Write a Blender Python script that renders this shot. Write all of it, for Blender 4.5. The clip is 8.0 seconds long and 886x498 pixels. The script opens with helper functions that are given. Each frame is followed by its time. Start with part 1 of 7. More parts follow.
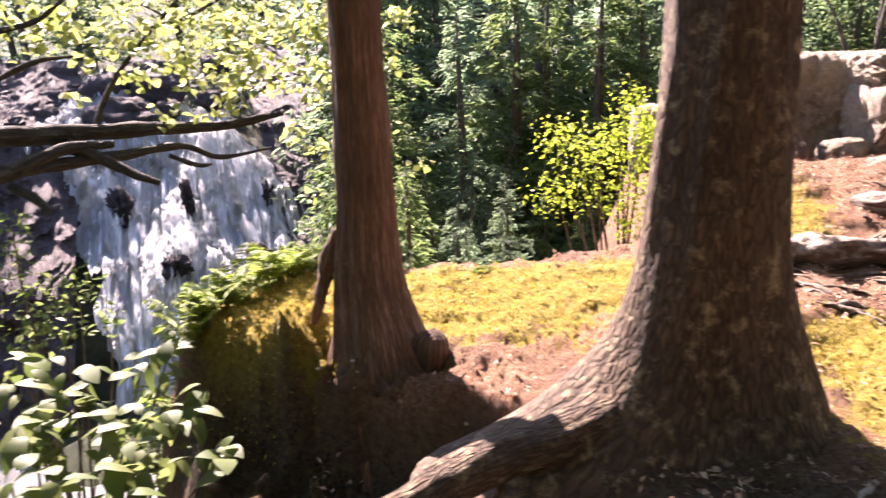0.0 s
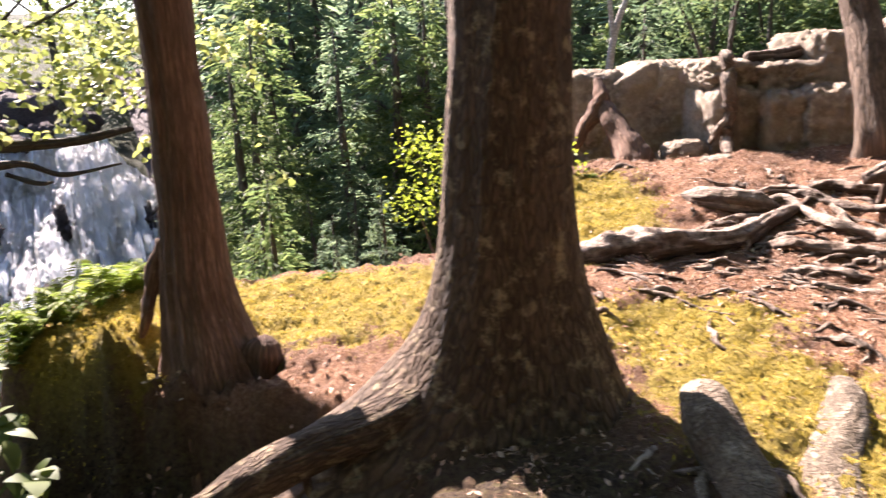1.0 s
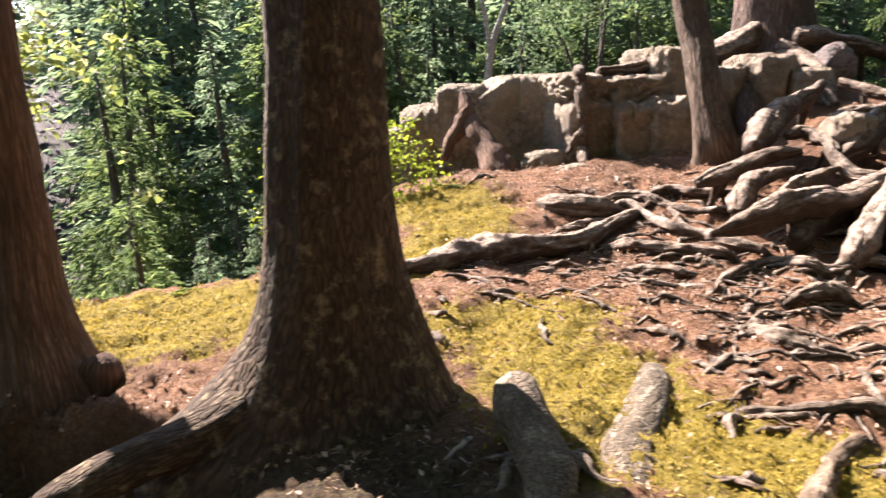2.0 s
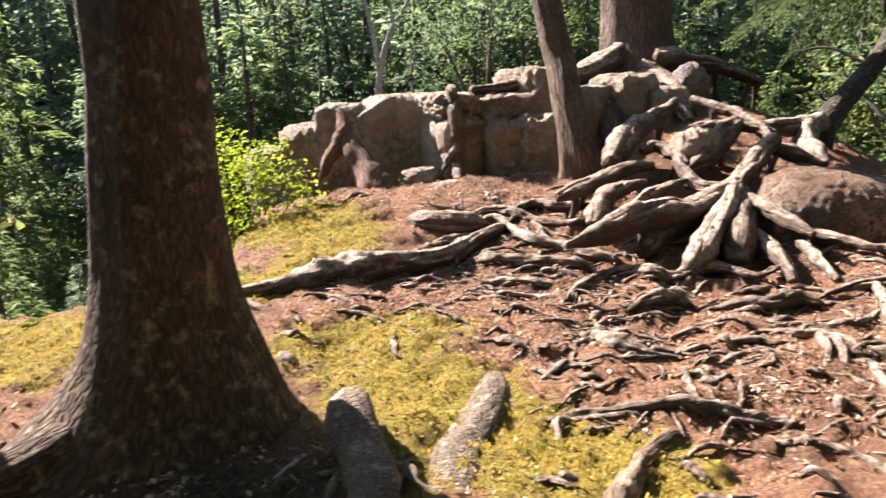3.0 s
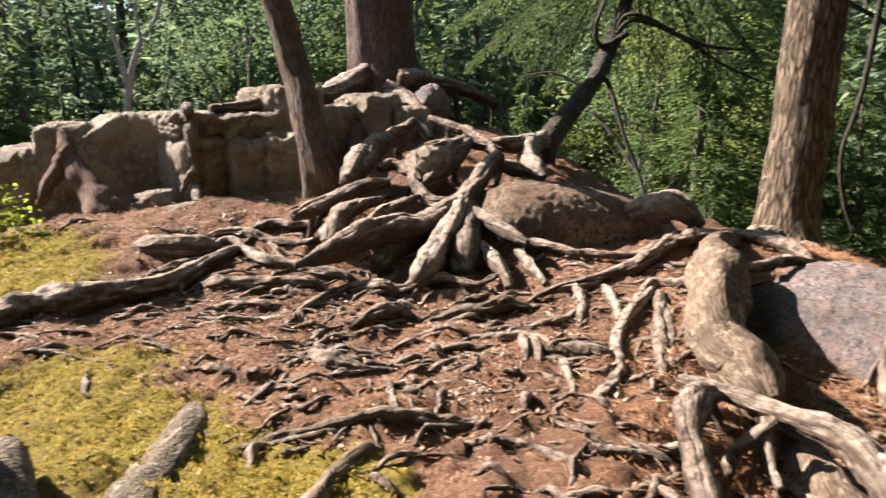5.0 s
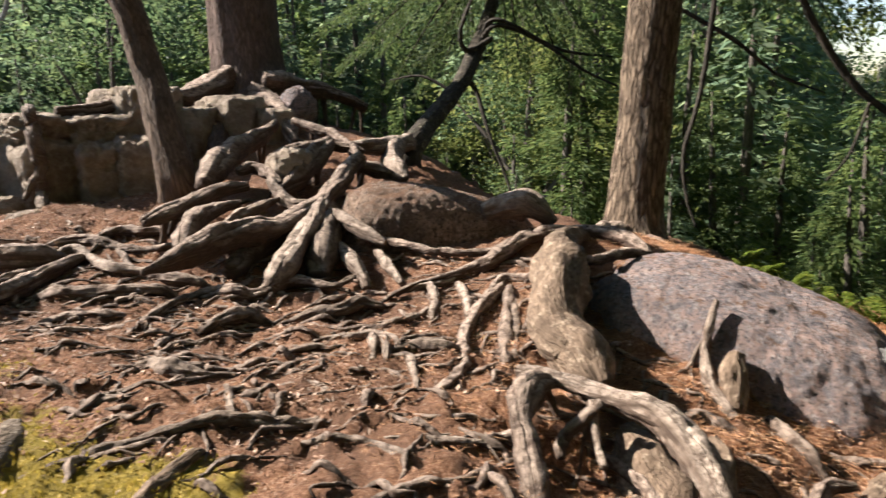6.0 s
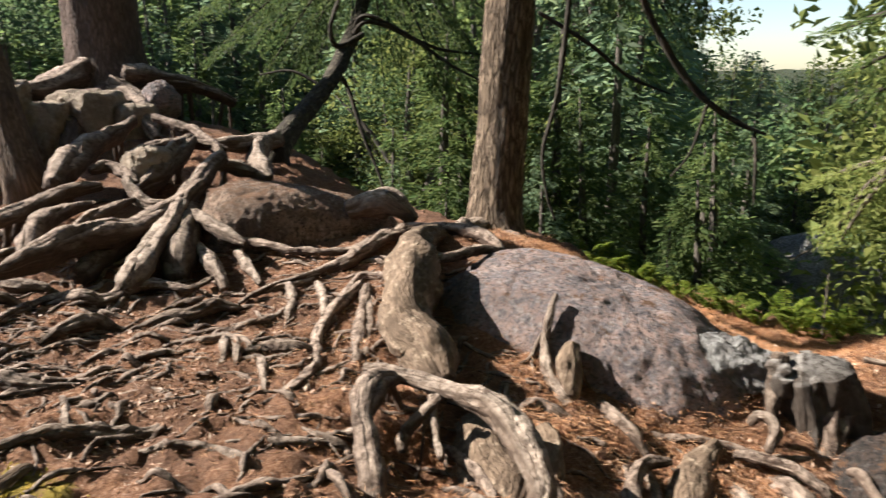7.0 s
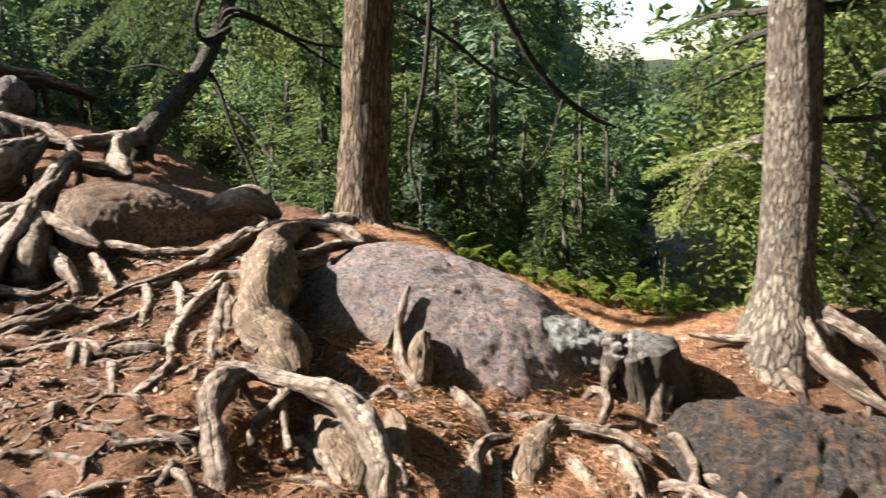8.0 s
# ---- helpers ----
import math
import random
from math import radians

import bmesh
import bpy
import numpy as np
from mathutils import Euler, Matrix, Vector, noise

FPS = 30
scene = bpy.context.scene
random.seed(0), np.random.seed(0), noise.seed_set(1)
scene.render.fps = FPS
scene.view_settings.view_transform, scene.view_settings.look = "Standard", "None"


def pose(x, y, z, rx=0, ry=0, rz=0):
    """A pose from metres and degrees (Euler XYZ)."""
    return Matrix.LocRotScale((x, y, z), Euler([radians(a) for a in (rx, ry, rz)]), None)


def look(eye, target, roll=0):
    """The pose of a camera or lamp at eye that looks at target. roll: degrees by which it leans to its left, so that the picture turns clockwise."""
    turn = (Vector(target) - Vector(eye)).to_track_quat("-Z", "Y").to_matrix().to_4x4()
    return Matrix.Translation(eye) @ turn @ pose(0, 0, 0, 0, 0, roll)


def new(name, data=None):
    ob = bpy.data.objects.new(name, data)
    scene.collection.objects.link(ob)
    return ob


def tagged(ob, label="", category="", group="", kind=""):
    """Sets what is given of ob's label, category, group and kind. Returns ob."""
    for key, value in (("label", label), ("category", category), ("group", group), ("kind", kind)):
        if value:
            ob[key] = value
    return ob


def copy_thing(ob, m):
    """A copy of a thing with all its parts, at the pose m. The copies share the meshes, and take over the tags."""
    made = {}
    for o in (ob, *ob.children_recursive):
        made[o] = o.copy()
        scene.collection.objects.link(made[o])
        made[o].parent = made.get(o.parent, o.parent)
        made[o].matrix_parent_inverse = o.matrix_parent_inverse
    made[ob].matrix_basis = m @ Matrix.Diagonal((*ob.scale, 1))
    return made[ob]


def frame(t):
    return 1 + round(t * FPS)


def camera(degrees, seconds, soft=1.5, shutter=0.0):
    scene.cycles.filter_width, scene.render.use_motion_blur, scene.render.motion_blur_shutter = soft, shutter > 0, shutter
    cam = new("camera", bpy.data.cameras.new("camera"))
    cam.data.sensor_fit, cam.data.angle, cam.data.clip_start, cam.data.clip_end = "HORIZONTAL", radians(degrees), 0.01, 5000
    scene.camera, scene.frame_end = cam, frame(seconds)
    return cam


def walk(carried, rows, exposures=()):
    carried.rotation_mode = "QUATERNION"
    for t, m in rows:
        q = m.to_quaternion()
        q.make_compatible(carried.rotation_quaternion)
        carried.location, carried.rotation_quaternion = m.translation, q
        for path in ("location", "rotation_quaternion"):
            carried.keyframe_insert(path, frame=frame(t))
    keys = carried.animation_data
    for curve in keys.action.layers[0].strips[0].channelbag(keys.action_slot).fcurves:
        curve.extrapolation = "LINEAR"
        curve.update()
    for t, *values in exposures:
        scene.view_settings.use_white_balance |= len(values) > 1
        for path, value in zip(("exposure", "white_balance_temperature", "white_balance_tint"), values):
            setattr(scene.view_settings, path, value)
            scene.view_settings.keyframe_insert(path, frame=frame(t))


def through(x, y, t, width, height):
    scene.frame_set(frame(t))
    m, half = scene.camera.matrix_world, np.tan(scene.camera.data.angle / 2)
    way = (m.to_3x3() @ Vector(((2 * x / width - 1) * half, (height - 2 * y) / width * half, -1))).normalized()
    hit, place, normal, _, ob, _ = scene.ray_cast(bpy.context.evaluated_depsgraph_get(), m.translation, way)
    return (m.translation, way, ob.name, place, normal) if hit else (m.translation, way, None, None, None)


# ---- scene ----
cam = camera(62.0, 8.0, 1.3, 0.5)
PATH = [
    (0, (-0.389, -0.271, 1.979), (-0.297, 1.65, 1.432), -1.9),
    (0.5, (-0.17, -0.318, 1.931), (0.049, 1.598, 1.403), -2.2),
    (1, (0.045, -0.405, 1.897), (0.387, 1.497, 1.384), -2.5),
    (1.5, (0.212, -0.507, 1.877), (0.683, 1.371, 1.377), -2.5),
    (3, (0.666, -0.848, 1.9), (1.487, 0.918, 1.444), -2.6),
    (3.5, (0.825, -0.887, 1.891), (1.755, 0.827, 1.449), -2.6),
    (4, (0.92, -0.927, 1.899), (1.972, 0.716, 1.459), -2.3),
    (4.5, (1.004, -0.995, 1.89), (2.179, 0.564, 1.456), -2.0),
    (6, (1.288, -1.323, 1.826), (2.78, -0.06, 1.406), -1.6),
    (6.5, (1.342, -1.46, 1.858), (2.921, -0.311, 1.425), -1.3),
    (7, (1.365, -1.62, 1.914), (3.02, -0.592, 1.462), -0.8),
    (7.5, (1.36, -1.806, 1.965), (3.081, -0.9, 1.496), -0.7),
    (8, (1.354, -1.976, 1.991), (3.131, -1.196, 1.508), -0.7),
]
EXPOSURE = [(0, 3.02, 6450, 34), (0.5, 2.95, 6450, 31), (1, 2.75, 6400, 26), (1.5, 2.5, 6350, 22), (3, 2.35, 6350, 18), (4.5, 2.12, 6350, 16), (5.5, 1.84, 6300, 14), (6, 1.71, 6280, 13), (7, 1.6, 6220, 11), (7.5, 1.75, 6180, 11), (8, 1.94, 6150, 10)]
walk(cam, [(t, look(eye, target, roll)) for t, eye, target, roll in PATH], EXPOSURE)

# ---- light ----
SUN_AZ, SUN_EL = 113.0, 37.0
world = bpy.data.worlds.new("world")
scene.world = world
world.use_nodes = True
sky = world.node_tree.nodes.new("ShaderNodeTexSky")
sky.sky_type, sky.sun_disc = "NISHITA", False
sky.sun_elevation, sky.sun_rotation = radians(SUN_EL), radians(90 - SUN_AZ)
sky.air_density, sky.dust_density = 1.0, 0.4
back = world.node_tree.nodes["Background"]
back.inputs["Strength"].default_value = 0.06
world.node_tree.links.new(sky.outputs[0], back.inputs["Color"])
to_sun = Vector((math.cos(radians(SUN_AZ)) * math.cos(radians(SUN_EL)), math.sin(radians(SUN_AZ)) * math.cos(radians(SUN_EL)), math.sin(radians(SUN_EL))))
sun = new("sun", bpy.data.lights.new("sun", "SUN"))
sun.data.energy, sun.data.angle, sun.data.color = 5.0, radians(0.6), (1.0, 0.90, 0.78)
sun.matrix_world = look(to_sun * 60, (0, 0, 0))


# ---- materials ----
def material(name):
    m = bpy.data.materials.new(name)
    m.use_nodes = True
    t = m.node_tree
    b = t.nodes["Principled BSDF"]
    b.inputs["Roughness"].default_value = 0.85
    b.inputs["Specular IOR Level"].default_value = 0.25
    return m, t, b


def node(t, kind, **values):
    n = t.nodes.new("ShaderNode" + kind)
    for k, v in values.items():
        n.inputs[k.replace("_", " ")].default_value = v
    return n


def noise_tex(t, vec, scale, detail=6.0, rough=0.6, distort=0.0):
    n = node(t, "TexNoise", Scale=scale, Detail=detail, Roughness=rough, Distortion=distort)
    t.links.new(vec, n.inputs["Vector"])
    return n.outputs["Fac"]


def ramp(t, fac, *stops):
    r = t.nodes.new("ShaderNodeValToRGB")
    while len(r.color_ramp.elements) < len(stops):
        r.color_ramp.elements.new(0.5)
    for e, (p, c) in zip(r.color_ramp.elements, stops):
        e.position, e.color = p, (*c, 1) if len(c) == 3 else c
    t.links.new(fac, r.inputs["Fac"])
    return r.outputs["Color"]


def mix(t, fac, a, b, blend="MIX"):
    m = t.nodes.new("ShaderNodeMix")
    m.data_type, m.blend_type = "RGBA", blend
    for key, v in ((0, fac), (6, a), (7, b)):
        if hasattr(v, "node"):
            t.links.new(v, m.inputs[key])
        else:
            m.inputs[key].default_value = v if key == 0 else (*v, 1)
    return m.outputs[2]


def maths(t, op, a, b=0.0, clamp=False):
    m = t.nodes.new("ShaderNodeMath")
    m.operation, m.use_clamp = op, clamp
    for key, v in ((0, a), (1, b)):
        if hasattr(v, "node"):
            t.links.new(v, m.inputs[key])
        else:
            m.inputs[key].default_value = v
    return m.outputs[0]


def bump(t, b, height, strength, distance):
    n = node(t, "Bump", Strength=strength, Distance=distance)
    t.links.new(height, n.inputs["Height"])
    t.links.new(n.outputs["Normal"], b.inputs["Normal"])


def mapping(t, source, scale):
    n = node(t, "Mapping", Scale=scale)
    t.links.new(source, n.inputs["Vector"])
    return n.outputs["Vector"]


def world_pos(t):
    return t.nodes.new("ShaderNodeNewGeometry").outputs["Position"]


def up_amount(t, low, high):
    """How far a face looks up, from its true normal: dust, needles and lichen lie on top, and roots are painted sunlit
    there.
    """
    g = t.nodes.new("ShaderNodeNewGeometry")
    s = t.nodes.new("ShaderNodeSeparateXYZ")
    t.links.new(g.outputs["Normal"], s.inputs[0])
    m = node(t, "MapRange")
    m.inputs["From Min"].default_value, m.inputs["From Max"].default_value = low, high
    t.links.new(s.outputs["Z"], m.inputs["Value"])
    return m.outputs["Result"]


def bark_material(name, dark, light, lichen, plate=(9.0, 2.2), depth=0.02, patchy=0.56, relief=0.9, seam=0.6):
    """Furrowed bark: plates drawn out along the stem (uv: metres round, metres along)."""
    m, t, b = material(name)
    uv = t.nodes.new("ShaderNodeTexCoord").outputs["UV"]
    pos = world_pos(t)
    v = mapping(t, uv, (plate[0], plate[1], 1))
    wob = node(t, "TexNoise", Scale=1.3, Detail=3.0)
    t.links.new(v, wob.inputs["Vector"])
    off = t.nodes.new("ShaderNodeVectorMath")
    off.operation = "MULTIPLY_ADD"
    t.links.new(wob.outputs["Color"], off.inputs[0])
    off.inputs[1].default_value = (0.9, 0.9, 0)
    t.links.new(v, off.inputs[2])
    vor = node(t, "TexVoronoi", Scale=1.0)
    vor.feature = "DISTANCE_TO_EDGE"
    t.links.new(off.outputs[0], vor.inputs["Vector"])
    crack = ramp(t, vor.outputs["Distance"], (0.0, (0, 0, 0)), (0.22, (1, 1, 1)))
    fine = noise_tex(t, mapping(t, uv, (90, 16, 1)), 1.0, 6.0, 0.65)
    big = noise_tex(t, pos, 3.5, 4.0, 0.6)
    tone = ramp(t, fine, (0.25, dark), (0.75, light))
    tone = mix(t, maths(t, "MULTIPLY", maths(t, "SUBTRACT", 1.0, crack), seam), tone, tuple(c * 0.4 for c in dark))
    tone = mix(t, ramp(t, big, (0.35, (0.0, 0.0, 0.0)), (0.7, (0.55, 0.55, 0.55))), tone, tuple(c * 0.6 for c in dark))
    spots = noise_tex(t, pos, 11.0, 5.0, 0.7)
    mask = ramp(t, spots, (patchy, (0, 0, 0)), (patchy + 0.15, (0.8, 0.8, 0.8)))
    tone = mix(t, mask, tone, lichen)
    t.links.new(tone, b.inputs["Base Color"])
    h = maths(t, "ADD", maths(t, "MULTIPLY", crack, seam), maths(t, "ADD", maths(t, "MULTIPLY", fine, 0.5), maths(t, "MULTIPLY", spots, 0.9)))
    bump(t, b, h, relief, depth)
    b.inputs["Roughness"].default_value = 0.9
    return m


BARK_NEAR = bark_material("bark_near", (0.055, 0.036, 0.024), (0.20, 0.138, 0.092), (0.34, 0.275, 0.165), (42, 11), 0.02, 0.545, 0.9)
BARK_LEFT = bark_material("bark_left", (0.10, 0.055, 0.036), (0.33, 0.205, 0.14), (0.33, 0.26, 0.19), (46, 3.2), 0.014, 0.64)
BARK_PINE = bark_material("bark_pine", (0.08, 0.055, 0.043), (0.25, 0.175, 0.14), (0.34, 0.28, 0.24), (22, 4.5), 0.03, 0.63)
BARK_SLANT = bark_material("bark_slant", (0.07, 0.05, 0.036), (0.27, 0.19, 0.135), (0.38, 0.30, 0.22), (30, 5), 0.02, 0.60)
BARK_MID = bark_material("bark_mid", (0.09, 0.062, 0.04), (0.46, 0.35, 0.245), (0.58, 0.48, 0.35), (24, 4.0), 0.03, 0.60, 1.0, 0.95)
BARK_GREY = bark_material("bark_grey", (0.075, 0.058, 0.043), (0.46, 0.39, 0.30), (0.54, 0.50, 0.43), (34, 8), 0.022, 0.60, 1.0, 0.8)
BARK_DARK = bark_material("bark_dark", (0.03, 0.026, 0.02), (0.10, 0.085, 0.065), (0.17, 0.17, 0.12), (16, 4), 0.012, 0.60)
BARK_LEAN = bark_material("bark_hemlock", (0.025, 0.021, 0.015), (0.12, 0.10, 0.072), (0.24, 0.23, 0.15), (26, 7), 0.02, 0.56)
BARK_FAR = bark_material("bark_far", (0.07, 0.06, 0.05), (0.22, 0.19, 0.16), (0.25, 0.24, 0.21), (10, 3), 0.01, 0.62)
BIRCH = bark_material("birch_bark", (0.35, 0.33, 0.30), (0.62, 0.60, 0.56), (0.2, 0.19, 0.17), (5, 16), 0.006, 0.66, 0.4)


def root_material(name, dark, light, lit_top):
    """Weathered root wood: long grain, sunlit tops painted pale over dark sides, dirt in the hollows."""
    m, t, b = material(name)
    uv = t.nodes.new("ShaderNodeTexCoord").outputs["UV"]
    pos = world_pos(t)
    info = t.nodes.new("ShaderNodeObjectInfo").outputs["Random"]
    grain = noise_tex(t, mapping(t, uv, (70, 7, 1)), 1.0, 7.0, 0.65, 0.6)
    knots = noise_tex(t, pos, 14.0, 5.0, 0.62)
    tone = ramp(t, grain, (0.28, dark), (0.70, light))
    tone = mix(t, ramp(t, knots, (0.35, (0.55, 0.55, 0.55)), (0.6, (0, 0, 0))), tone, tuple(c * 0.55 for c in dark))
    # sunlight painted on: upward faces go pale, the sides keep the dark grain
    top_light = maths(t, "MULTIPLY", up_amount(t, 0.15, 0.85), ramp(t, noise_tex(t, pos, 16.0, 7.0, 0.75), (0.38, (0, 0, 0)), (0.56, (1, 1, 1))))
    tone = mix(t, maths(t, "MULTIPLY", top_light, 0.85), tone, lit_top)
    tone = mix(t, maths(t, "MULTIPLY", info, 0.35), tone, (0.12, 0.085, 0.06))
    t.links.new(tone, b.inputs["Base Color"])
    bump(t, b, maths(t, "ADD", grain, maths(t, "MULTIPLY", knots, 0.8)), 1.0, 0.035)
    b.inputs["Roughness"].default_value = 0.8
    return m


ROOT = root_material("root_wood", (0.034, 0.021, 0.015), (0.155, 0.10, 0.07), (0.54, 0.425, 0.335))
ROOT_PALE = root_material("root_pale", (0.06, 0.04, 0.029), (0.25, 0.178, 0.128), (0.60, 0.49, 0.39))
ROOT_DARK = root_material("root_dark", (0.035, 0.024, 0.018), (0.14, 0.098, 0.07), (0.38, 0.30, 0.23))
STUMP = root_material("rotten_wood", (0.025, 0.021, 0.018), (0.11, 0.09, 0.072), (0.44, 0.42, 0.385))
KNOB = bark_material("root_bark", (0.075, 0.05, 0.033), (0.36, 0.262, 0.18), (0.47, 0.375, 0.27), (34, 9), 0.028, 0.54, 1.0, 0.22)
KNOB_NEAR = bark_material("lichened_root_bark", (0.085, 0.062, 0.043), (0.36, 0.285, 0.205), (0.46, 0.395, 0.30), (30, 44), 0.028, 0.53, 1.0, 0.28)


def rock_material(name, a, c, speck, needles=0.0, moss=0.0):
    m, t, b = material(name)
    pos = world_pos(t)
    big = noise_tex(t, pos, 2.2, 6.0, 0.65)
    fine = noise_tex(t, pos, 60.0, 4.0, 0.7)
    mid = noise_tex(t, pos, 15.0, 6.0, 0.72)
    tone = mix(t, ramp(t, big, (0.35, (0, 0, 0)), (0.65, (1, 1, 1))), a, c)
    tone = mix(t, ramp(t, mid, (0.46, (0, 0, 0)), (0.62, (0.85, 0.85, 0.85))), tone, speck)
    tone = mix(t, ramp(t, fine, (0.5, (0, 0, 0)), (0.75, (0.6, 0.6, 0.6))), tone, tuple(v * 0.3 for v in a))
    if needles:
        lie = maths(t, "MULTIPLY", up_amount(t, 0.35, 0.85), ramp(t, noise_tex(t, pos, 8.0, 7.0, 0.75), (0.60 - needles * 0.4, (0, 0, 0)), (0.68 - needles * 0.35, (1, 1, 1))))
        litter = ramp(t, noise_tex(t, pos, 55.0, 6.0, 0.8), (0.3, (0.10, 0.055, 0.032)), (0.7, (0.40, 0.24, 0.14)))
        tone = mix(t, maths(t, "MULTIPLY", lie, 0.95), tone, litter)
    if moss:
        lie = maths(t, "MULTIPLY", up_amount(t, 0.1, 0.8), ramp(t, noise_tex(t, pos, 5.0, 6.0, 0.7), (0.62 - moss * 0.3, (0, 0, 0)), (0.72 - moss * 0.3, (1, 1, 1))))
        tone = mix(t, lie, tone, (0.16, 0.15, 0.035))
    t.links.new(tone, b.inputs["Base Color"])
    h = maths(t, "ADD", maths(t, "MULTIPLY", mid, 1.2), maths(t, "ADD", maths(t, "MULTIPLY", fine, 0.5), maths(t, "MULTIPLY", noise_tex(t, pos, 5.0, 7.0, 0.7, 1.5), 1.5)))
    bump(t, b, h, 1.0, 0.06)
    b.inputs["Roughness"].default_value = 0.82
    return m


def granite_material(name, grey, pink, pale, needles):
    """Coarse granite: grey and pink patches, dark and pale grains, needles caught on top."""
    m, t, b = material(name)
    pos = world_pos(t)
    patch = noise_tex(t, pos, 9.0, 9.0, 0.78, 0.5)
    tone = mix(t, ramp(t, patch, (0.44, (0, 0, 0)), (0.56, (1, 1, 1))), grey, pink)
    tone = mix(t, ramp(t, noise_tex(t, pos, 26.0, 7.0, 0.8), (0.52, (0, 0, 0)), (0.60, (0.85, 0.85, 0.85))), tone, pale)
    tone = mix(t, ramp(t, noise_tex(t, pos, 30.0, 7.0, 0.82), (0.52, (0, 0, 0)), (0.58, (0.9, 0.9, 0.9))), tone, tuple(v * 0.25 for v in grey))
    tone = mix(t, ramp(t, noise_tex(t, pos, 1.6, 5.0, 0.6), (0.42, (0, 0, 0)), (0.66, (0.6, 0.6, 0.6))), tone, tuple(v * 0.45 for v in grey))
    lie = maths(t, "MULTIPLY", up_amount(t, 0.45, 0.95), ramp(t, noise_tex(t, pos, 7.0, 9.0, 0.8), (0.60 - needles, (0, 0, 0)), (0.64 - needles, (1, 1, 1))))
    litter = ramp(t, noise_tex(t, pos, 60.0, 6.0, 0.8), (0.3, (0.09, 0.05, 0.03)), (0.7, (0.36, 0.20, 0.11)))
    tone = mix(t, lie, tone, litter)
    t.links.new(tone, b.inputs["Base Color"])
    h = maths(t, "ADD", noise_tex(t, pos, 22.0, 9.0, 0.85), maths(t, "MULTIPLY", noise_tex(t, pos, 70.0, 4.0, 0.75), 0.6))
    bump(t, b, h, 1.0, 0.07)
    b.inputs["Roughness"].default_value = 0.75
    return m


GRANITE = granite_material("granite", (0.29, 0.262, 0.268), (0.60, 0.42, 0.35), (0.72, 0.64, 0.60), 0.05)
NEEDLE_ROCK = granite_material("needle_strewn_rock", (0.24, 0.17, 0.12), (0.48, 0.33, 0.235), (0.66, 0.50, 0.38), 0.12)
# granite darkened for one boulder: the shade on it is put into the colour
GRANITE_SHADED = granite_material("shaded_granite", (0.07, 0.066, 0.064), (0.15, 0.11, 0.088), (0.30, 0.27, 0.24), 0.08)
LEDGE = rock_material("ledge_rock", (0.13, 0.12, 0.11), (0.34, 0.33, 0.31), (0.60, 0.60, 0.57))
WALL_ROCK = rock_material("wall_rock", (0.24, 0.185, 0.14), (0.56, 0.45, 0.335), (0.62, 0.52, 0.40), moss=0.10)
CLIFF = rock_material("cliff_rock", (0.06, 0.044, 0.042), (0.13, 0.098, 0.092), (0.17, 0.135, 0.125))
WET_ROCK = rock_material("wet_rock", (0.05, 0.042, 0.042), (0.12, 0.10, 0.10), (0.16, 0.14, 0.14))


def leaf_material(name, colours, through=0.45, gloss=0.25):
    """Thin leaves: light shines through them; each leaf has a hue of its own."""
    m, t, b = material(name)
    rnd = t.nodes.new("ShaderNodeNewGeometry").outputs["Random Per Island"]
    inst = t.nodes.new("ShaderNodeObjectInfo").outputs["Random"]
    k = maths(t, "FRACT", maths(t, "ADD", rnd, inst))
    stops = [(i / max(1, len(colours) - 1), c) for i, c in enumerate(colours)]
    tone = ramp(t, k, *stops)
    shift = node(t, "HueSaturation")
    t.links.new(tone, shift.inputs["Color"])
    t.links.new(maths(t, "ADD", 0.75, maths(t, "MULTIPLY", inst, 0.5)), shift.inputs["Value"])
    tone = shift.outputs["Color"]
    t.links.new(tone, b.inputs["Base Color"])
    b.inputs["Roughness"].default_value = 0.55
    b.inputs["Specular IOR Level"].default_value = gloss
    tl = t.nodes.new("ShaderNodeBsdfTranslucent")
    bright = node(t, "HueSaturation", Value=1.6, Saturation=0.98)
    t.links.new(tone, bright.inputs["Color"])
    t.links.new(bright.outputs["Color"], tl.inputs["Color"])
    ms = t.nodes.new("ShaderNodeMixShader")
    ms.inputs[0].default_value = through
    t.links.new(b.outputs[0], ms.inputs[1])
    t.links.new(tl.outputs[0], ms.inputs[2])
    t.links.new(ms.outputs[0], t.nodes["Material Output"].inputs["Surface"])
    return m


LEAF_MAPLE = leaf_material("maple_leaf", [(0.14, 0.175, 0.04), (0.22, 0.24, 0.06), (0.18, 0.21, 0.05), (0.32, 0.31, 0.12)], 0.42, 0.6)
LEAF_BUSH = leaf_material("bush_leaf", [(0.085, 0.125, 0.03), (0.12, 0.16, 0.04), (0.19, 0.215, 0.07)], 0.38, 0.2)
LEAF_SHRUB = leaf_material("shrub_leaf", [(0.15, 0.20, 0.015), (0.21, 0.27, 0.02), (0.28, 0.32, 0.03)], 0.5)
LEAF_HEMLOCK = leaf_material("hemlock_needles", [(0.05, 0.085, 0.03), (0.09, 0.13, 0.043), (0.15, 0.185, 0.06)], 0.52, 0.15)
LEAF_FIR = leaf_material("far_needles", [(0.08, 0.125, 0.078), (0.12, 0.17, 0.095), (0.165, 0.21, 0.108)], 0.68, 0.15)
LEAF_FAR = leaf_material("far_leaves", [(0.07, 0.12, 0.056), (0.105, 0.16, 0.07), (0.155, 0.20, 0.084)], 0.55, 0.15)
